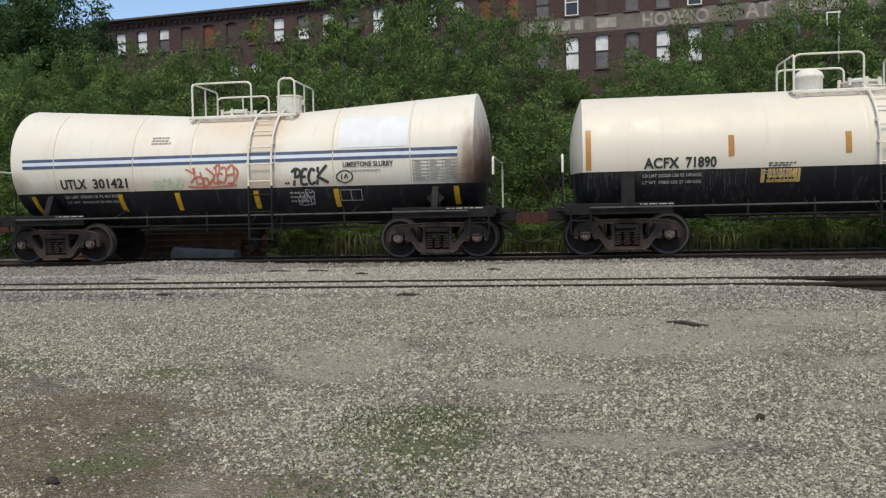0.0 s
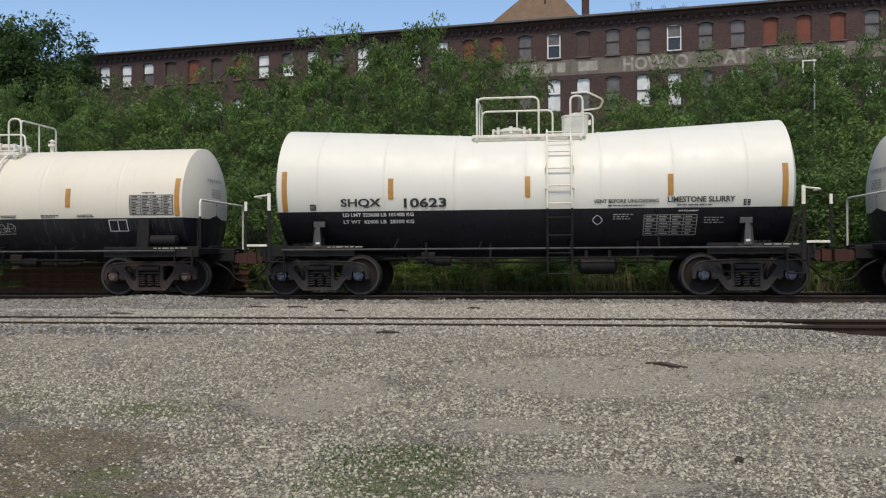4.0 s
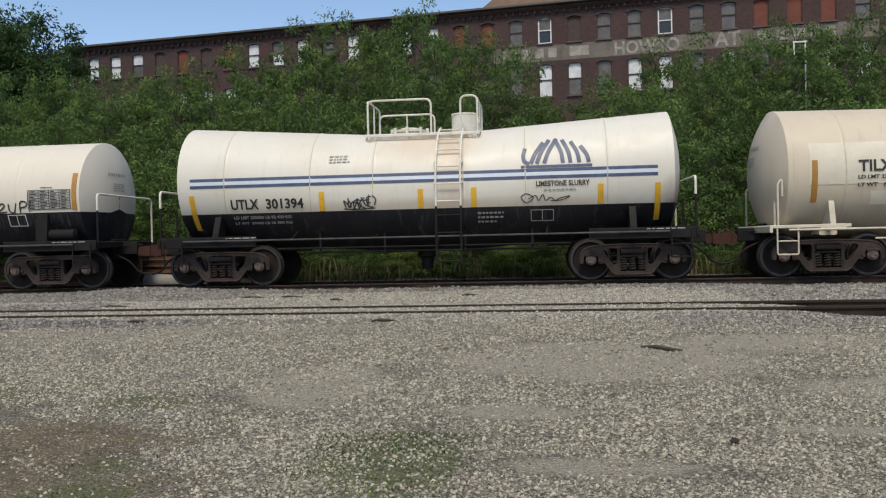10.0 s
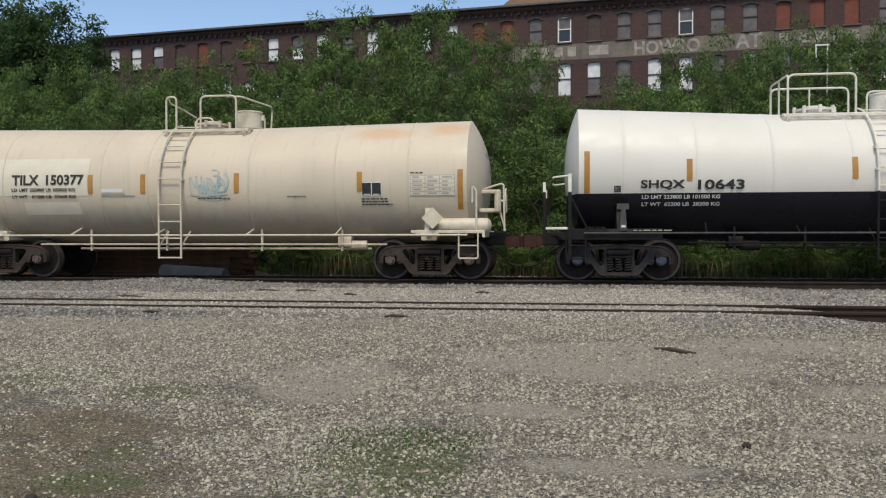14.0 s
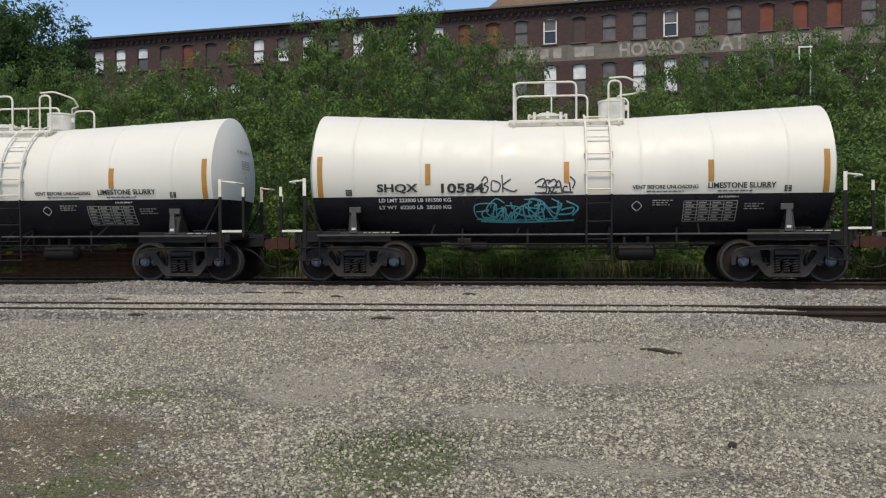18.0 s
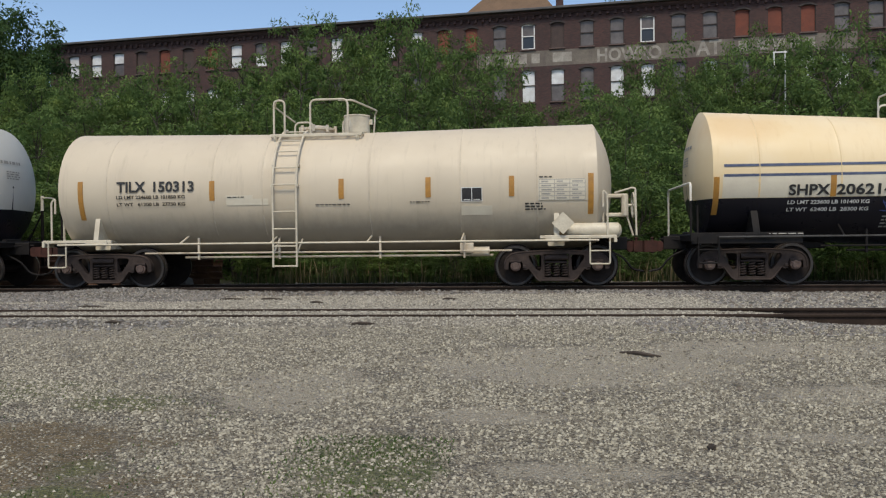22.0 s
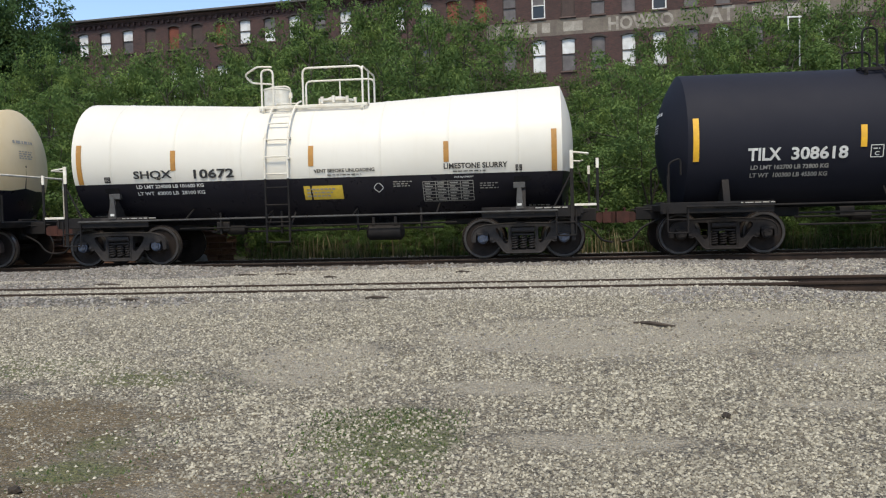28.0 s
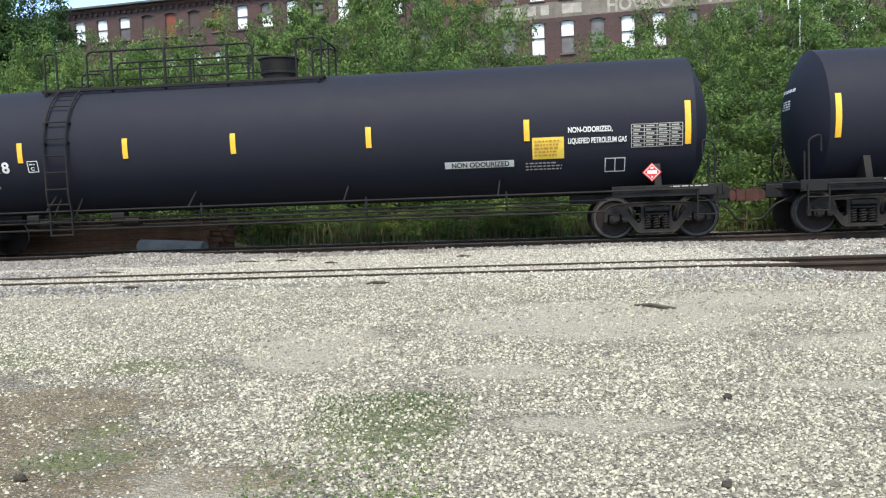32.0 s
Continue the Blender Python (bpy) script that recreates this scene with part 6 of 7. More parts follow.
def slurry_car(x, number, load, tare, flip=False, yellow_plate=False, name_x=-4.08, number_x=-2.66, tape_x=-2.95, slurry_x=2.98, vent_x=1.42, far_tape=3.04):
    """White over black, sloping to the middle."""
    sh = SLOPE
    car = base_car(x, sh, [WHITE, BLACK], 4.66, 6.66, TRUCK_GREY, CAP_BLUE, "gsl", TRUCK_GREY, "white over black tank car sloping to its middle, clean paint", ends="post")
    k = -1 if flip else 1
    ladder(car, sh, 0.72 * k, 0.52, STEEL_WHITE, STEEL_BLACK, 0.5, 0.10, 1.9)
    a, b = sorted((-1.2 * k, 1.3 * k))
    lo = [(-1.1, 0.28, 0.86, "near", 1.0), (-1.1, 0.6, 0.80, "far", 1.0), (0.98, 1.25, 0.86, "near", 1.0), (1.0, 1.55, 0.7, "far", 0.7)]
    if flip:
        lo = [(-q, -p, h, s, 1.0) for p, q, h, s, d in lo]
    lo += [(-1.1 * k, 0, 0.86, "end", 0)]
    z = platform(car, sh, a, b, STEEL_WHITE, lo)
    hook = G().tube(bend([(1.0 * k, -0.72, z + 0.86), (1.35 * k, -0.72, z + 0.88), (1.72 * k, -0.5, z + 0.74), (1.66 * k, -0.2, z + 0.6), (1.25 * k, 0.2, z + 0.62), (1.2 * k, 0.4, z)], 0.1), 0.022, 7)
    part("railing", hook, STEEL_WHITE, car)
    housing(car, 1.1 * k, z, "drum", STEEL_WHITE)
    manway(car, -0.35 * k, z + 0.02, STEEL_WHITE)
    under_gear(car, 1.55, "reservoir", STEEL_BLACK)
    under_gear(car, -2.2, "valve", STEEL_BLACK)
    pipes(car, 3.2, STEEL_BLACK)
    tape(car, sh, (-5.36, 5.36), 1.9, 2.79, AMBER)
    tape(car, sh, (tape_x, 0.04, far_tape), 2.15, 2.60, AMBER)
    mark(car, sh, "SHQX", name_x, name_x + 0.91, 1.955, 2.165, INK)
    mark(car, sh, number, number_x, number_x + 0.94, 1.955, 2.165, INK)
    mark(car, sh, LD % load, name_x + 0.03, name_x + 1.63, 1.77, 1.85, CHALK)
    mark(car, sh, "LT WT  %s LB  %s KG" % tare, name_x + 0.03, name_x + 1.63, 1.62, 1.70, CHALK)
    v = vent_x
    mark(car, sh, "VENT BEFORE UNLOADING", v, v + 1.36, 2.0, 2.08, INK)
    mark(car, sh, "LIMESTONE SLURRY", slurry_x, slurry_x + 1.38, 2.0, 2.12, INK)
    fine(car, sh, slurry_x + 0.2, slurry_x + 1.1, 1.925, 1.965, 1, INK, 5)
    fine(car, sh, v + 0.3, v + 1.3, 1.93, 1.965, 1, INK, 6)
    for q in (-4.72, 4.6):
        part("stencil_panel", sh.patch(q - 0.07, q + 0.07, 1.92, 2.05, 0.008), INK, car)
        fine(car, sh, q - 0.05, q + 0.06, 1.94, 2.03, 3, FADED, 7)
    part("data_table", grid_table(sh, 2.5, 3.6, 1.32, 1.74), FADED, car, "white ruled data table")
    mark(car, sh, "AAR EQUIPMENT", 3.2, 3.62, 1.8, 1.84, CHALK)
    part("stencil_ring", sh.stroke([[(0.5, 0), (1, 0.5), (0.5, 1), (0, 0.5), (0.5, 0)]], 1.42, 1.62, 1.54, 1.74, 0.014), CHALK, car)
    fine(car, sh, 1.85, 2.3, 1.64, 1.78, 3, FADED, 8)
    fine(car, sh, 3.75, 4.2, 1.55, 1.70, 3, FADED, 9)
    for s in (-1, 1):
        fine(car, sh, s * 5.1 - 0.3, s * 5.1 + 0.3, 1.15, 1.2, 1, CHALK, 10)
        part("saddle_cap", G().box((s * 4.6, -1.24, 1.61), (0.25, 0.12, 0.13), 0.01), RAIL_GREY, car)
        part("saddle_stem", G().prism("y", [(s * 4.6 - 0.08, 1.1), (s * 4.6 + 0.08, 1.1), (s * 4.6 + 0.045, 1.56), (s * 4.6 - 0.045, 1.56)], -1.43, -1.38), RAIL_GREY, car)
        part("saddle_label", G().box((s * 4.6, -1.434, 1.19), (0.09, 0.006, 0.05)), CHALK, car)
        part("saddle_plate", sh.patch(s * 4.66 - 0.17, s * 4.66 + 0.17, 1.70, 1.8, 0.012), STEEL_BLACK, car)
    if yellow_plate:
        part("notice_plate", sh.patch(-0.17, 0.71, 1.42, 1.72, 0.005), PLACARD, car, "yellow notice panel")
        fine(car, sh, -0.1, 0.64, 1.46, 1.68, 3, FADED, 11)
    return car


STRAIGHT = Shell(1.36, 2.16, 2.16, 5.82, 0.27, 1.2, 1.805, (-3.9, -1.8, 0.2, 2.1, 4.0))


def drum_car(x, number, flip, tags):
    """Straight white over dusty black car."""
    sh = STRAIGHT
    car = base_car(x, sh, [WARM_WHITE, SOOT], 4.62, 6.68, TRUCK_BROWN, CAP_BROWN, "brd", STEEL_BLACK, "straight white over black tank car with graffiti and grime" if tags else "straight white over black tank car, streaked lower half")
    k = -1 if flip else 1
    ladder(car, sh, 0.64 * k, 0.54, STEEL_WHITE, STEEL_BLACK, 0.55, 0.10, 1.8)
    a, b = sorted((-1.15 * k, 1.2 * k))
    lo = [(-1.1, 0.3, 0.78, "near", 1.0), (-1.1, 0.35, 0.68, "far", 1.0), (0.88, 1.2, 0.84, "near", 1.0)]
    if flip:
        lo = [(-q, -p, h, s, 1.0) for p, q, h, s, d in lo]
    lo += [(-1.1 * k, 0, 0.78, "end", 0), (1.2 * k, 0, 0.8, "end", 0)]
    z = platform(car, sh, a, b, STEEL_WHITE, lo)
    housing(car, -0.62 * k, z, "bonnet", STEEL_WHITE)
    manway(car, 0.45 * k, z + 0.06, STEEL_WHITE)
    rv = G().lathe([(-0.12, 0.05), (0.1, 0.05), (0.1, 0.1), (0.16, 0.1), (0.16, 0.05), (0.22, 0.05), (0.22, 0.09), (0.27, 0.02)], "z", (1.55 * k, 0, sh.zc(0) + sh.r + 0.05), 14)
    part("relief_valve", rv, STEEL_WHITE, car)
    under_gear(car, 1.2, "valve", STEEL_BLACK)
    pipes(car, 3.0, STEEL_BLACK)
    tape(car, sh, (-5.43, 5.43), 1.85, 2.70, AMBER)
    tape(car, sh, (-2.5, -0.2 if not flip else 0.17, 2.78), 2.07, 2.50, AMBER)
    mark(car, sh, "ACFX", -4.28, -3.55, 1.84, 2.07, INK)
    mark(car, sh, number, -3.42, -2.8, 1.84, 2.07, INK)
    mark(car, sh, "LD LMT 202200 LBS 92 100 KGS", -4.3, -3.1, 1.66, 1.73, FADED)
    mark(car, sh, "LT WT  59800 LBS 27 100 KGS", -4.3, -3.1, 1.52, 1.59, FADED)
    part("notice_plate", sh.patch(-1.9, -1.12, 1.50, 1.78, 0.005), PLACARD_OLD, car, "faded orange notice panel")
    fine(car, sh, -1.82, -1.2, 1.66, 1.76, 2, FADED, 12)
    fine(car, sh, -1.82, -1.2, 1.54, 1.62, 1, INK, 13)
    fine(car, sh, -1.75, -1.2, 1.82, 1.92, 2, INK, 14)
    part("table_panel", sh.patch(4.28, 5.35, 1.87, 2.33, 0.007), FADED, car)
    part("data_table", grid_table(sh, 4.3, 5.33, 1.88, 2.32, 4, 7), INK, car, "ruled data table")
    fine(car, sh, 4.6, 5.0, 2.36, 2.4, 1, INK, 15)
    plate_box(car, sh, 3.75, 4.2, 1.50, 1.77, None, CHALK)
    for q in (1.1, 2.1, 3.0):
        fine(car, sh, q, q + 0.45, 1.83, 1.9, 2, INK, int(q * 10))
    rr = G().lathe([(-0.4, 0.02), (-0.36, 0.13), (0.36, 0.13), (0.4, 0.02)], "x", (5.0, -1.2, 1.28), 14)
    part("end_reservoir", rr, STEEL_BLACK, car)
    return car


def graffiti(car, sh, lines, x0, x1, z0, z1, w, material, label):
    """A tag: its first stroke carries the others; very many thin runs stay one mesh."""
    if len(lines) > 30:
        tagged(part("paint_runs", sh.stroke(lines, x0, x1, z0, z1, w), material, car, label), kind="stuff")
        return
    tag = part("graffiti", sh.stroke(lines[:1], x0, x1, z0, z1, w), material, car, label)
    for i, line in enumerate(lines[1:]):
        part("spray_stroke", sh.stroke([line], x0, x1, z0, z1, w, 0.0105 + 0.0002 * i), material, tag)


DIP = Shell(1.36, 2.39, 2.11, 5.76, 0.26, 1.2, 1.66, (-4.4, -2.42, -1.0, 1.0, 2.35, 4.1))


def striped_car(x, number, paint, key, label):
    """Off-white over black, twin blue stripes, sloping to the middle."""
    sh = DIP
    car = base_car(x, sh, [paint, SOOT], 4.62, 6.68, TRUCK_BROWN, CAP_BROWN, key, STEEL_BLACK, label)
    ladder(car, sh, 0.68, 0.54, STEEL_WHITE, STEEL_BLACK, 0.5, 0.10, 1.7)
    lo = [(-1.2, 0.25, 0.79, "near", 1.0), (-1.2, 0.15, 0.66, "far", 1.0), (0.92, 1.3, 0.83, "near", 1.0), (-1.2, 0, 0.79, "end", 0), (1.3, 0, 0.77, "end", 0)]
    z = platform(car, sh, -1.25, 1.35, STEEL_WHITE, lo)
    housing(car, 0.95, z, "drum", STEEL_WHITE)
    manway(car, -0.35, z - 0.02, STEEL_WHITE)
    pipes(car, 3.3, STEEL_BLACK)
    part("discharge_valve", G().lathe([(0.3, 0.14), (0.55, 0.14), (0.6, 0.22), (0.7, 0.22), (1.05, 0.3)], "z", (0, 0, 0), 16), STEEL_BLACK, car)
    for z0, z1, m in ((2.385, 2.455, BLUE), (2.305, 2.382, LIGHT_BLUE), (2.235, 2.302, BLUE)):
        part("painted_stripe", sh.patch(-5.2, 5.15, z0, z1, 0.006), m, car, "long painted stripe")
    mark(car, sh, "UTLX", -4.27, -3.62, 1.74, 1.97, INK)
    mark(car, sh, number, -3.45, -2.58, 1.74, 1.97, INK)
    mark(car, sh, "LD LMT 203600 LB 92 430 KG", -4.25, -2.9, 1.53, 1.60, FADED)
    mark(car, sh, "LT WT  59400 LB 26 950 KG", -4.25, -2.9, 1.41, 1.47, FADED)
    mark(car, sh, "LIMESTONE SLURRY", 2.58, 3.72, 2.07, 2.19, INK)
    fine(car, sh, 2.75, 3.55, 1.97, 2.03, 1, FADED, 16)
    fine(car, sh, -2.0, -1.5, 2.72, 2.92, 3, FADED, 17)
    plate_box(car, sh, 2.45, 2.95, 1.33, 1.58, None, FADED)
    fine(car, sh, 1.3, 1.9, 1.3, 1.58, 3, FADED, 18)
    return car


BENT = Shell(1.41, 2.25, 2.17, 6.46, 0.42, 1.0, 1.4, (-4.9, -2.45, -1.3, 1.1, 3.1, 4.75))


def beige_car(x, number, ladder_x, tapes, cream, load, tare):
    sh = BENT
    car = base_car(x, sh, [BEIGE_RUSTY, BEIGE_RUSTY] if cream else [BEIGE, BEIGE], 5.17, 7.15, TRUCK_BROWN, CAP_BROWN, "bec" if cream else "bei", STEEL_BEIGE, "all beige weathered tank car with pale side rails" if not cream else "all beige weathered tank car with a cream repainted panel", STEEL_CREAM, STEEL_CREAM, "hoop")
    ladder(car, sh, ladder_x, 0.53, STEEL_CREAM, STEEL_CREAM, 0.5, 0.10, 1.9)
    d = ladder_x + 1.15
    lo = [(d - 1.6, d - 1.35, 0.8, "near", 1.0), (d - 1.5, d - 1.05, 0.5, "far", 1.0), (d - 0.75, d + 0.12, 0.80, "near", 1.0), (d - 0.3, d + 0.3, 0.55, "far", 1.0)]
    z = platform(car, sh, d - 1.65, d + 0.45, STEEL_CREAM, lo)
    housing(car, d + 0.2, z, "drum", STEEL_CREAM)
    part("railing", G().tube(bend([(d - 0.1, -0.72, z + 0.72), (d + 0.22, -0.66, z + 0.72), (d + 0.62, 0.3, z + 0.62), (d + 0.5, 0.72, z + 0.6), (d + 0.45, 0.72, z - 0.05)], 0.08), 0.022, 7), STEEL_CREAM, car)
    part("railing", G().tube(bend([(d - 1.55, -0.72, z + 0.72), (d - 1.7, -0.3, z + 0.66), (d - 1.68, 0.4, z + 0.6), (d - 1.5, 0.72, z + 0.45)], 0.08), 0.02, 7), STEEL_CREAM, car)
    manway(car, d - 0.75, z + 0.04, STEEL_BEIGE)
    pipes(car, 4.2, STEEL_BEIGE, 0.80)
    under_gear(car, 3.2, "valve", STEEL_BEIGE)
    tape(car, sh, (-5.52, 5.9), 1.57, 2.44, AMBER)
    tape(car, sh, tapes, 1.97, 2.41, AMBER)
    if cream:
        part("repainted_panel", sh.patch(-5.62, -2.75, 1.93, 2.8, 0.005), PATCH_CREAM, car, "cream repainted panel")
        part("repainted_panel", sh.patch(-4.4, -3.0, 1.5, 1.78, 0.005), PATCH_CREAM, car)
    mark(car, sh, "TILX", -4.66, -3.98, 2.18, 2.42, INK)
    mark(car, sh, number, -3.8, -2.86, 2.18, 2.42, INK)
    mark(car, sh, LD % load, -4.67, -3.07, 2.03, 2.11, INK)
    mark(car, sh, "LT WT   %s LB  %s KG" % tare, -4.67, -3.07, 1.87, 1.95, INK)
    plate_box(car, sh, 3.7 if cream else 3.12, 4.16 if cream else 3.58, 1.87, 2.18, INK, CHALK)
    part("table_panel", sh.patch(4.78, 5.8, 1.87, 2.33, 0.007), PATCH_CREAM, car)
    part("data_table", grid_table(sh, 4.8, 5.78, 1.88, 2.32, 3, 5), FADED, car, "ruled data table")
    fine(car, sh, 4.8, 5.2, 2.36, 2.4, 1, INK, 19)
    fine(car, sh, 3.7 if cream else 4.5, 4.5 if cream else 5.0, 1.66, 1.84, 3, INK, 20)
    fine(car, sh, -0.1, 0.75, 1.83, 1.87, 1, INK, 21)
    fine(car, sh, 2.0, 2.6, 1.86, 1.9, 1, INK, 22)
    if cream:
        part("repainted_panel", sh.patch(-2.45, -1.92, 2.0, 2.08, 0.006), PATCH_WHITE, car)
        fine(car, sh, -2.43, -1.6, 1.9, 1.99, 2, FADED, 23)
    else:
        part("repainted_panel", sh.patch(-2.13, -1.17, 1.86, 2.0, 0.006), PATCH_CREAM, car, "pale repainted strip")
        part("repainted_panel", sh.patch(-2.13, -1.52, 2.0, 2.08, 0.006), PATCH_CREAM, car)
        fine(car, sh, -2.1, -1.55, 2.02, 2.06, 1, INK, 23)
        part("repainted_panel", sh.patch(3.12, 3.79, 1.58, 1.78, 0.006), PATCH_CREAM, car)
    diamond(car, sh, 5.3, 1.38, 0.24, STEEL_CREAM, None, 0.2, "white diamond placard holder")
    rr = G().lathe([(-0.62, 0.02), (-0.60, 0.10), (-0.54, 0.165), (0.54, 0.165), (0.60, 0.10), (0.62, 0.02)], "x", (5.95, -1.16, 1.22), 18)
    part("end_reservoir", rr, STEEL_CREAM, car)
    rod = G().box((6.52, -0.75, 1.98), (0.42, 0.12, 0.09), 0.02).box((6.5, -0.75, 1.56), (0.46, 0.12, 0.09), 0.02)
    rod.box((6.68, -0.78, 1.77), (0.14, 0.26, 0.46), 0.05).tube([(6.72, -0.78, 1.56), (6.85, -0.85, 1.1)], 0.022, 6)
    brake = part("hand_brake", rod, STEEL_CREAM, car)
    rim = [(6.86, -0.78 + 0.27 * math.cos(q), 1.77 + 0.27 * math.sin(q)) for q in [math.tau * i / 20 for i in range(21)]]
    hand = G().tube(rim, 0.017, 6).tube([(6.72, -0.78, 1.77), (6.88, -0.78, 1.77)], 0.03, 8)
    for i in range(3):
        q = math.tau * (i / 3 + 0.08)
        hand.tube([(6.85, -0.78, 1.77), (6.86, -0.78 + 0.26 * math.cos(q), 1.77 + 0.26 * math.sin(q))], 0.012, 5)
    part("brake_wheel", hand, STEEL_CREAM, brake)
    part("post_hoop", G().tube(bend([(6.42, -1.2, 2.02), (6.78, -1.3, 2.12), (6.84, -1.32, 2.1), (6.86, -1.32, 1.1)], 0.08), 0.022, 7), STEEL_CREAM, car)
    return car


YELLOWED = Shell(1.41, 2.46, 2.23, 5.80, 0.30, 1.3, 1.86, (-4.55, -2.9, -1.3, 0.0, 1.8, 4.0))


def yellowed_car(x):
    sh = YELLOWED
    car = base_car(x, sh, [TAN, BLACK], 4.62, 6.68, TRUCK_BROWN, CAP_BROWN, "bye", STEEL_BLACK, "yellowed cream over black tank car with blue stripes")
    ladder(car, sh, 0.46, 0.55, STEEL_WHITE, STEEL_BLACK, 0.5, 0.10, 1.9)
    lo = [(-1.3, 0.3, 0.70, "near", 1.0), (-1.3, 0.1, 0.52, "far", 0.5), (0.95, 1.35, 0.74, "near", 1.0), (-1.3, 0, 0.70, "end", 0), (1.5, 0, 0.64, "end", 0)]
    z = platform(car, sh, -1.35, 1.55, STEEL_WHITE, lo)
    housing(car, 1.0, z, "bonnet", STEEL_WHITE)
    pipes(car, 3.2, STEEL_BLACK)
    under_gear(car, 1.6, "valve", STEEL_BLACK)
    part("cream_band", sh.patch(-5.3, 5.3, 1.87, 2.35, 0.004), PATCH_CREAM, car, "cleaner cream band along the side")
    for z0 in (2.52, 2.31):
        part("painted_stripe", sh.patch(-5.28, 5.25, z0, z0 + 0.055, 0.008), BLUE, car, "thin blue painted stripe")
    part("repainted_panel", sh.patch(2.28, 3.84, 2.58, 3.28, 0.008), PATCH_WHITE, car, "white repainted panel")
    tape(car, sh, (-5.43, 5.40), 1.52, 2.31, AMBER)
    tape(car, sh, (-3.06, -1.65, 1.9, 3.72), 1.87, 2.31, AMBER)
    mark(car, sh, "SHPX", -3.96, -3.12, 1.90, 2.13, INK)
    mark(car, sh, "206214", -3.0, -1.86, 1.90, 2.13, INK)
    mark(car, sh, "VENT BEFORE UNLOADING", -1.55, -0.2, 2.02, 2.1, INK)
    mark(car, sh, "LIMESTONE SLURRY", 2.28, 3.62, 1.94, 2.07, INK)
    mark(car, sh, LD % ("223600", "101400"), -3.96, -2.32, 1.72, 1.80, CHALK)
    mark(car, sh, "LT WT  62400 LB  28300 KG", -3.96, -2.32, 1.57, 1.65, CHALK)
    fine(car, sh, 0.95, 1.8, 2.08, 2.12, 1, FADED, 24)
    fine(car, sh, -2.0, -1.2, 1.2, 1.48, 4, FADED, 25)
    fine(car, sh, -1.1, 0.05, 1.24, 1.5, 3, CHALK, 26)
    plate_box(car, sh, 1.28, 1.84, 1.16, 1.46, None, CHALK)
    part("stencil_ring", sh.stroke([[(0.5, 0), (1, 0.5), (0.5, 1), (0, 0.5), (0.5, 0)]], 1.05, 1.23, 1.49, 1.66, 0.014), CHALK, car)
    part("data_table", grid_table(sh, 2.46, 3.58, 1.17, 1.62), FADED, car, "white ruled data table")
    diamond(car, sh, 3.9, 1.26, 0.17, STEEL_BLACK)
    part("warning_label", sh.patch(4.1, 4.25, 1.57, 1.68, 0.01), RED, car, "small red label")
    graffiti(car, sh, scribble(31, 5), -2.1, -1.3, 1.55, 1.85, 0.02, SPRAY_BLUE, "faint blue spray tag")
    graffiti(car, sh, scribble(32, 5), -0.1, 0.6, 1.3, 1.75, 0.022, SPRAY_LILAC, "lilac spray tag")
    graffiti(car, sh, scribble(33, 4), 0.5, 1.0, 1.2, 1.5, 0.016, SPRAY_WHITE, "thin white spray tag")
    return car


LONG = Shell(1.50, 2.48, 2.48, 9.70, 0.44, 3.0, 1.4)


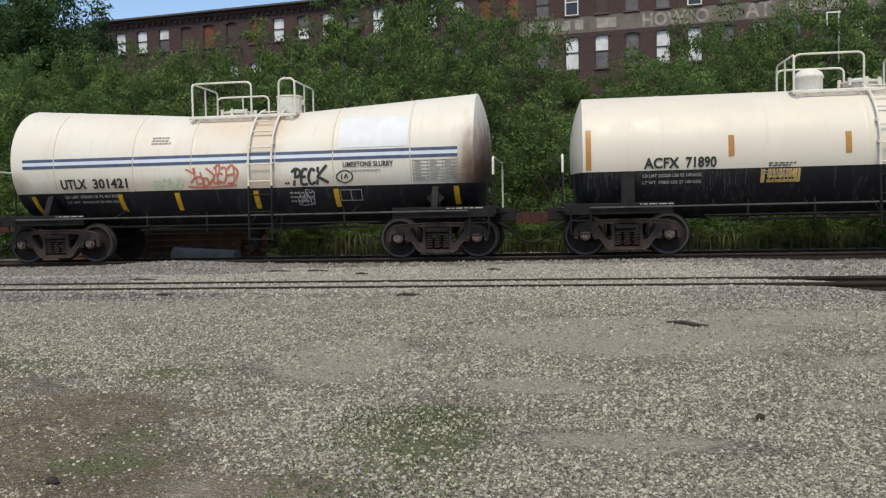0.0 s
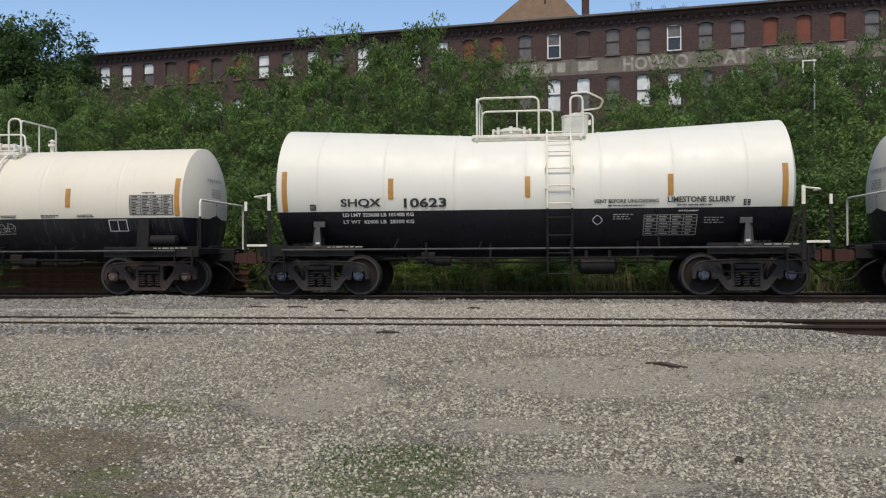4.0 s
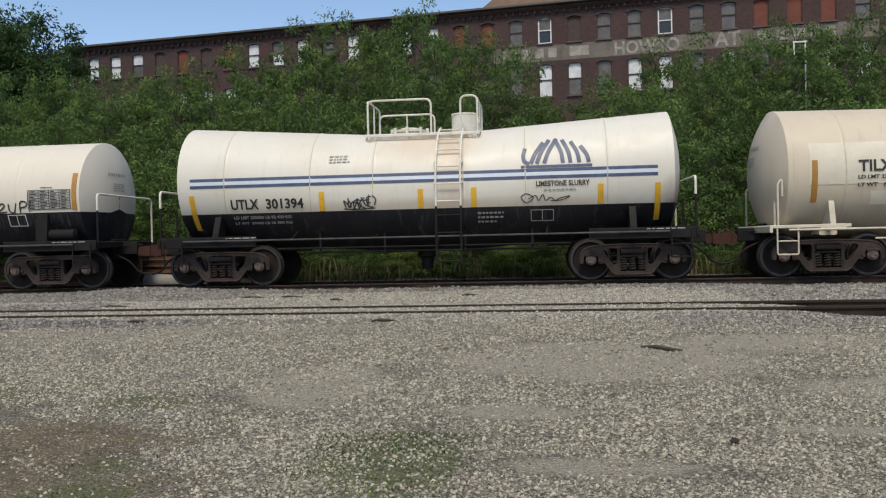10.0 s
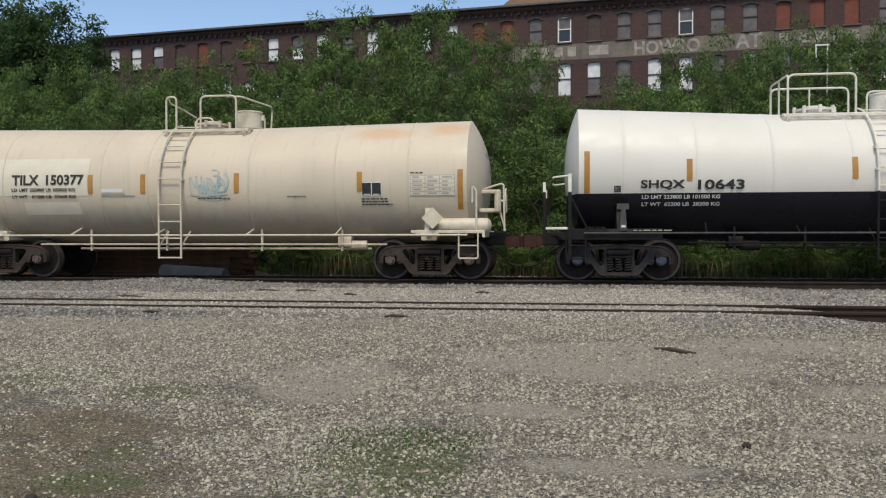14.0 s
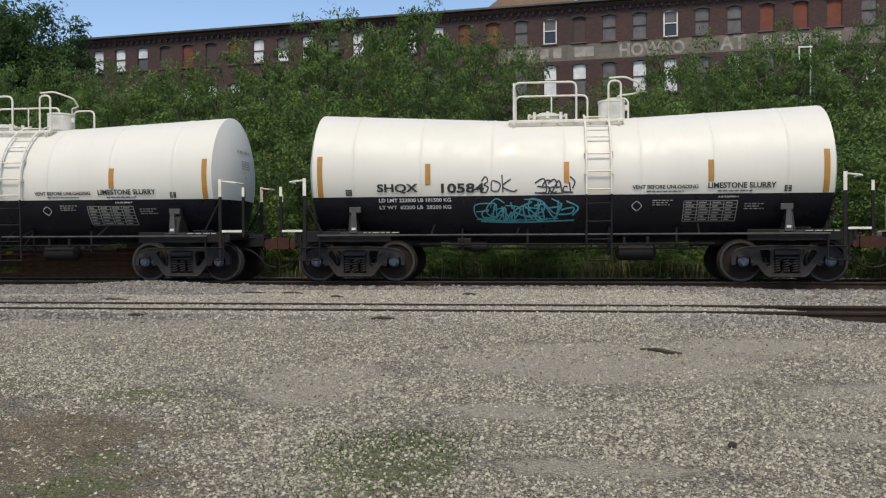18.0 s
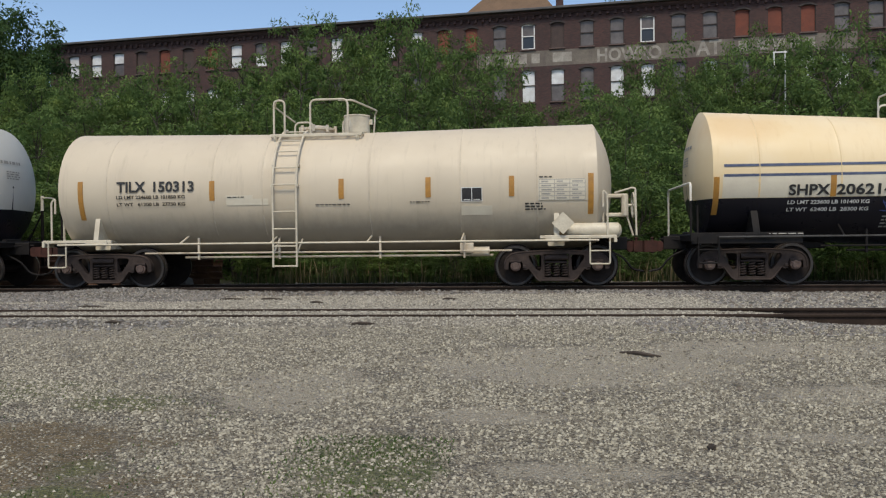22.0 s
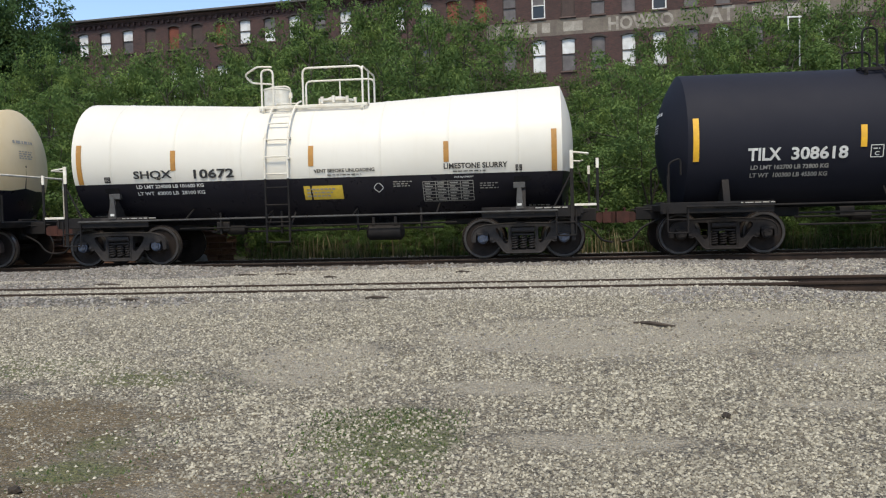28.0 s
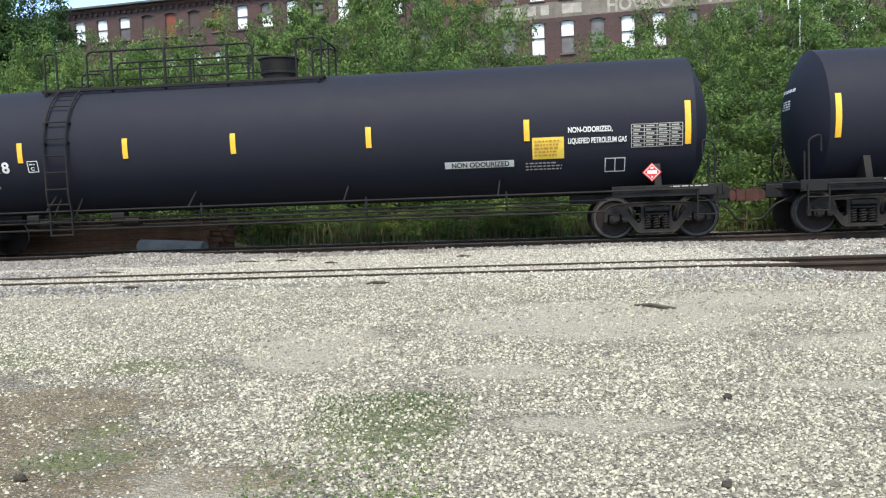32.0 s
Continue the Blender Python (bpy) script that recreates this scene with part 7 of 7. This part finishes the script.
def gas_car(x, number=None):
    """Long black pressure car."""
    sh = LONG
    car = base_car(x, sh, [LPG, LPG], 8.47, 10.55, TRUCK_BLACK, TRUCK_BLACK, "gas", STEEL_BLACK, "long satin black pressure tank car with yellow stripes", None, STEEL_BLACK, "hoop")
    ladder(car, sh, -4.85, 0.52, STEEL_BLACK, STEEL_BLACK, 0.5, 0.10, 1.4)
    lo = [(-5.5, -5.2, 0.86, "near", 1.0), (-5.4, -4.8, 0.6, "far", 1.0), (-4.45, -0.45, 0.86, "near", 1.0), (-4.45, -0.45, 0.84, "far", 1.0), (0.57, 1.15, 0.9, "near", 1.0), (0.57, 1.15, 0.9, "far", 1.0), (1.15, 0, 0.9, "end", 0)]
    z = platform(car, sh, -5.55, 1.2, STEEL_BLACK, lo)
    for y in (-0.72, 0.72):
        part("railing", G().tube([(-4.4, y, z + 0.36), (-0.5, y, z + 0.36)], 0.018, 6), STEEL_BLACK, car)
        for px in (-3.85, -2.55, -1.05):
            part("rail_post", G().box((px, y, z + 0.30), (0.05, 0.05, 1.0), 0.006), STEEL_BLACK, car)
    g = G().lathe([(0, 0.42), (0.05, 0.42), (0.05, 0.40), (0.14, 0.41), (0.15, 0.44), (0.20, 0.44), (0.21, 0.42), (0.48, 0.46), (0.5, 0.49), (0.53, 0.48), (0.54, 0.02)], "z", (-0.05, 0, z), 26)
    part("protective_housing", g, STEEL_BLACK, car, "round black valve housing")
    pipes(car, 7.0, STEEL_BLACK, 0.78)
    rr = G().tube([(-7.0, -1.3, 0.62), (7.4, -1.3, 0.62)], 0.022, 6).tube([(-7.0, -1.3, 0.86), (7.4, -1.3, 0.86)], 0.022, 6)
    part("crossover_rail", rr, STEEL_BLACK, car)
    under_gear(car, -5.9, "valve", STEEL_BLACK)
    under_gear(car, -3.8, "valve", STEEL_BLACK)
    tape(car, sh, (-9.1, 9.09), 1.98, 2.88, YELLOW, 0.12)
    tape(car, sh, (-5.76, -3.24, -0.73, 2.32, 5.74), 2.18, 2.63, YELLOW, 0.12)
    if number:
        mark(car, sh, "TILX", -8.05, -7.38, 1.96, 2.22, CHALK)
        mark(car, sh, number, -7.18, -6.06, 1.96, 2.22, CHALK)
        mark(car, sh, "LD LMT 162700 LB 73800 KG", -7.98, -6.42, 1.78, 1.87, FADED)
        mark(car, sh, "LT WT  100300 LB 45500 KG", -7.98, -6.42, 1.62, 1.71, FADED)
        part("stencil_frame", sh.stroke([[(0, 0), (1, 0)], [(1, 0), (1, 1)], [(1, 1), (0, 1)], [(0, 1), (0, 0)]], -5.61, -5.37, 1.97, 2.21, 0.018), CHALK, car)
        mark(car, sh, "C", -5.54, -5.45, 2.0, 2.08, CHALK)
        fine(car, sh, -5.57, -5.41, 2.11, 2.17, 1, CHALK, 27)
        part("stencil_panel", sh.patch(3.95, 5.45, 1.66, 1.80, 0.008), CHALK, car)
        mark(car, sh, "NON ODOURIZED", 4.1, 5.35, 1.67, 1.78, INK)
        part("notice_plate", sh.patch(5.85, 6.52, 1.79, 2.24, 0.005), PLACARD, car, "yellow notice panel")
        fine(car, sh, 5.90, 6.47, 1.83, 2.2, 5, AMBER, 28)
        fine(car, sh, 5.7, 6.5, 1.55, 1.74, 3, FADED, 29)
        mark(car, sh, "NON-ODORIZED,", 6.61, 7.54, 2.29, 2.43, CHALK)
        mark(car, sh, "LIQUEFIED PETROLEUM GAS", 6.61, 7.83, 2.06, 2.2, CHALK)
        part("data_table", grid_table(sh, 7.93, 8.98, 1.96, 2.43, 4, 6), FADED, car, "white ruled data table")
        plate_box(car, sh, 7.38, 7.81, 1.47, 1.76, None, CHALK)
        diamond(car, sh, 8.35, 1.42, 0.2, RED, CHALK, 0.12, "red diamond flammable gas placard")
    else:
        mark(car, sh, "T", -8.05, -7.85, 1.96, 2.22, CHALK)
        fine(car, sh, -7.98, -6.42, 1.62, 1.87, 2, FADED, 30)
    return car


c1 = striped_car(-4.91, "301421", CREAMY_STAINED, "bsr", "off-white over black tank car with blue stripes and red graffiti")
part("repainted_panel", DIP.patch(2.47, 4.05, 2.50, 3.2, 0.008), PATCH_WHITE, c1, "white repainted panel")
tape(c1, DIP, (-5.1, -2.84, -1.4, 0.5, 2.37, 5.08), 1.2, 1.6, YELLOW)
part("data_table", grid_table(DIP, 4.15, 5.15, 1.74, 2.18, 3, 6), FADED, c1, "faded ruled data table")
diamond(c1, DIP, 4.62, 1.34, 0.2, STEEL_BLACK)
PECK = [[(0.03, -0.05), (0.12, 0.95)], [(-0.02, 0.8), (0.12, 1.02), (0.26, 0.85), (0.2, 0.55), (0.06, 0.5)], [(0.5, 0.95), (0.34, 0.92), (0.28, 0.1), (0.48, 0.06)], [(0.3, 0.5), (0.44, 0.52)], [(0.74, 0.85), (0.62, 0.98), (0.52, 0.5), (0.58, 0.06), (0.74, 0.18)], [(0.84, 1.1), (0.78, 0.0)], [(1.12, 1.2), (0.82, 0.52), (0.9, 0.4), (1.15, 0.12)], [(-0.15, 0.12), (-0.12, 0.2)], [(-0.24, 0.10), (-0.21, 0.18)]]
graffiti(c1, DIP, PECK, 1.40, 2.12, 1.70, 2.06, 0.062, SPRAY_BLACK, "black spray-painted tag")
graffiti(c1, DIP, [[(0.5, 0), (0.95, 0.3), (0.95, 0.75), (0.5, 1), (0.05, 0.7), (0.05, 0.3), (0.5, 0)], [(0.3, 0.3), (0.34, 0.7)], [(0.5, 0.35), (0.6, 0.7), (0.7, 0.4)]], 2.42, 2.78, 1.72, 2.0, 0.03, SPRAY_BLACK, "black sprayed ring")
graffiti(c1, DIP, scribble(41, 7), -1.1, 0.1, 1.70, 2.2, 0.045, SPRAY_RED, "faded red spray tag")
graffiti(c1, DIP, scribble(42, 5), -1.95, -1.2, 1.70, 1.95, 0.022, SPRAY_GREEN, "faint green spray tag")
graffiti(c1, DIP, scribble(43, 5), 1.45, 1.85, 1.25, 1.6, 0.016, SPRAY_WHITE, "thin white spray tag")

c2 = drum_car(8.48, "71890", False, False)
graffiti(c2, STRAIGHT, scribble(44, 6), 0.6, 1.4, 1.45, 1.7, 0.012, FADED, "faint grey tag")
c3 = slurry_car(21.82, "10623", ("223600", "101400"), ("62400", "28300"), vent_x=1.44)
c4 = drum_car(35.31, "71899", True, True)
ARCH = [[(0.58, 1.5), (0.57, 1.95), (0.66, 2.17), (0.82, 2.2), (0.98, 2.16), (1.12, 2.23), (1.28, 2.17), (1.45, 2.24), (1.62, 2.18), (1.8, 2.25), (1.98, 2.2), (2.14, 2.25), (2.3, 2.18), (2.4, 2.05), (2.36, 1.86)]]
FINGERS = [[(0.72, 1.8), (0.7, 1.98), (0.8, 2.1), (0.95, 2.09), (1.02, 1.95), (1.03, 1.8)], [(0.84, 1.8), (0.85, 1.92), (0.9, 1.94), (0.93, 1.82)],
           [(1.12, 1.8), (1.08, 2.0), (1.14, 2.12), (1.27, 2.1), (1.28, 1.95), (1.24, 1.8)], [(1.36, 1.8), (1.33, 2.0), (1.42, 2.13), (1.58, 2.1), (1.56, 1.95), (1.48, 1.8)],
           [(1.76, 1.8), (1.68, 1.9), (1.78, 2.12), (1.92, 2.12), (1.9, 1.95), (1.82, 1.8)], [(1.98, 1.8), (2.0, 1.95), (2.08, 2.13), (2.26, 2.1), (2.28, 1.95), (2.2, 1.8)],
           [(2.4, 1.88), (2.5, 1.98), (2.66, 2.06), (2.86, 2.02), (2.95, 1.92), (2.9, 1.82), (2.72, 1.78), (2.55, 1.82), (2.52, 1.88), (2.4, 1.88)]]
graffiti(c4, STRAIGHT, ARCH, 0, 1, 0, 1, 0.085, SPRAY_BLUE, "thick blue sprayed arch of a graffiti piece")
graffiti(c4, STRAIGHT, FINGERS, 0, 1, 0, 1, 0.04, SPRAY_BLUE, "large blue outlined bubble letters")
drng = random.Random(64)
DRIPS = [[(x, 1.79), (x + drng.uniform(-0.015, 0.015), 1.6), (x + drng.uniform(-0.02, 0.02), drng.uniform(1.2, 1.55))] for x in [0.62 + 0.075 * i + drng.uniform(-0.03, 0.03) for i in range(36)]]
graffiti(c4, STRAIGHT, DRIPS, 0, 1, 0, 1, 0.009, FADED, "pale paint drips running down the black half")
RUNS = [[(x, 1.79), (x + drng.uniform(-0.01, 0.01), drng.uniform(1.22, 1.68))] for x in [-5.45 + 0.042 * i + drng.uniform(-0.02, 0.02) for i in range(105)] + [3.4 + 0.05 * i + drng.uniform(-0.02, 0.02) for i in range(40)]]
for car_ in (c2, c4):
    graffiti(car_, STRAIGHT, RUNS, 0, 1, 0, 1, 0.014, RUN_GREY, "grey runs of dried slurry")
LETTERS = [[(0, 0.75), (0.03, 0.1)], [(0, 0.75), (0.08, 0.3), (0.15, 0.85), (0.19, 0.1)], [(0.36, 0.9), (0.24, 0.85), (0.26, 0.1), (0.38, 0.15)], [(0.25, 0.5), (0.36, 0.52)], [(0.42, 0.7), (0.5, 0.9), (0.54, 0.65), (0.42, 0.1), (0.58, 0.15)], [(0.62, 0.85), (0.64, 0.2), (0.72, 0.1), (0.77, 0.9)], [(0.84, 0.05), (0.85, 1.0), (0.96, 0.95), (0.95, 0.6), (0.85, 0.5)], [(1.04, 1.1), (1.02, 0.4)], [(1.01, 0.12), (1.02, 0.2)]]
graffiti(c4, STRAIGHT, LETTERS, 3.0, 4.3, 1.8, 2.06, 0.035, SPRAY_BLACK, "black spray tag")
graffiti(c4, STRAIGHT, scribble(45, 7), -2.92, -1.86, 2.02, 2.28, 0.03, SPRAY_BLACK, "black spray tag")
graffiti(c4, STRAIGHT, scribble(55, 5), -2.72, -2.05, 1.81, 1.99, 0.024, SPRAY_BLACK, "smaller black spray tag")
graffiti(c4, STRAIGHT, scribble(46, 4), -0.3, 0.1, 1.4, 1.6, 0.02, SPRAY_WHITE, "thin white spray tag")
c5 = striped_car(48.73, "301394", CREAMY, "bst", "off-white over black tank car with blue stripes and emblem")
tape(c5, DIP, (-2.16, 0.06, 1.23, 3.95), 1.67, 2.09, YELLOW)
tape(c5, DIP, (-5.18, 5.15), 1.3, 2.08, YELLOW)
EMBLEM = [[(0.04, 0.62), (0.01, 0.35), (0.03, 0.12), (0.10, 0.04)]] + [[(q, 0.04), (q + 0.07, 0.5 * h), (q + 0.19, h)] for q, h in ((0.12, 0.84), (0.21, 0.93), (0.32, 0.97))] + [[(q, 0.04), (q - 0.03, 0.5 * h), (q - 0.12, h)] for q, h in ((0.60, 0.96), (0.71, 0.92), (0.84, 0.84), (0.98, 0.66))]
graffiti(c5, DIP, EMBLEM, 2.3, 3.74, 2.54, 3.14, 0.085, BLUE, "blue painted company emblem")
part("painted_stripe", DIP.patch(2.26, 3.78, 2.47, 2.53, 0.008), BLUE, c5)
graffiti(c5, DIP, scribble(47, 6), -1.68, -0.95, 1.68, 1.98, 0.028, SPRAY_BLACK, "black spray tag")
graffiti(c5, DIP, [[(0.05, 0.3), (0.0, 0.7), (0.12, 1.0), (0.25, 0.6), (0.12, 0.1), (0.05, 0.3)], [(0.15, 0.5), (0.3, 0.8), (0.36, 0.3), (0.45, 0.9), (0.5, 0.3), (0.6, 0.6), (0.7, 0.3), (0.8, 0.5), (1.0, 0.7), (0.85, 0.35), (0.6, 0.25)]], 2.25, 3.3, 1.70, 1.92, 0.02, SPRAY_BLACK, "thin black signature tag")
c6 = beige_car(62.56, "150377", -0.72, (-2.71, -1.42, 0.82, 3.66), True, ("225000", "102050"), ("61000", "27650"))
graffiti(c6, BENT, scribble(48, 6), -0.3, 0.62, 1.9, 2.42, 0.03, SPRAY_PALE, "pale teal spray tag")
graffiti(c6, BENT, scribble(61, 4), 0.05, 0.6, 1.8, 2.52, 0.022, SPRAY_PALE, "pale teal spray strokes over the tag")
c7 = slurry_car(76.54, "10643", ("223800", "101500"), ("62200", "28200"), name_x=-4.24, number_x=-3.07, tape_x=-3.24, slurry_x=2.82, vent_x=1.28, far_tape=3.15)
c8 = slurry_car(89.93, "10584", ("223800", "101500"), ("62200", "28200"))
graffiti(c8, SLOPE, scribble(49, 8), -1.85, 0.25, 1.32, 1.76, 0.035, SPRAY_TEAL, "teal spray tag over the black paint")
graffiti(c8, SLOPE, scribble(62, 7), -1.95, -0.1, 1.36, 1.82, 0.024, SPRAY_TEAL, "thin teal spray strokes over the tag")
graffiti(c8, SLOPE, [[(0.02, 0.75), (0.1, 1.0), (0.15, 0.75), (0.07, 0.55), (0.16, 0.4), (0.1, 0.1), (0.0, 0.15)], [(0.22, 0.2), (0.24, 0.75), (0.4, 0.6), (0.36, 0.2), (0.22, 0.2)], [(0.46, 0.1), (0.44, 1.1)], [(0.62, 0.85), (0.45, 0.45), (0.66, 0.15), (0.75, 0.25)]], -1.8, -0.75, 1.92, 2.3, 0.028, SPRAY_BLACK, "thin black spray tag")
graffiti(c8, SLOPE, scribble(50, 5), -0.65, 0.2, 1.92, 2.28, 0.03, SPRAY_BLACK, "black spray tag")
c9 = beige_car(103.77, "150313", -0.77, (-2.45, 0.48, 2.4, 4.21), False, ("224600", "101850"), ("61200", "27750"))
c10 = yellowed_car(117.72)
c11 = slurry_car(131.07, "10672", ("224000", "101600"), ("62000", "28100"), True, True, tape_x=-3.13, vent_x=0.1)
c12 = gas_car(148.47, "308618")
c13 = gas_car(169.66)

# ---- moving ----


def travel(t):
    """Metres the train has gone along x by t seconds: slowing gently."""
    u = t / 32.0
    return -158.4985 * u + 7.2320 * u ** 2 + 0.3654 * u ** 3 - 0.8714 * u ** 4


def motions():
    car_times = [i * 0.5 for i in range(65)]
    wheel_times = [i * 4 / 30 * 0.75 for i in range(321)]
    for car, x, wheels in CARS:
        walk(car, [(t, pose(x + travel(t), 0, 0)) for t in car_times])
        for ws in wheels:
            p = ws.location.copy()
            walk(ws, [(t, pose(p.x, p.y, p.z, 0, math.degrees(travel(t) / WHEEL_R), 0)) for t in wheel_times])


motions()
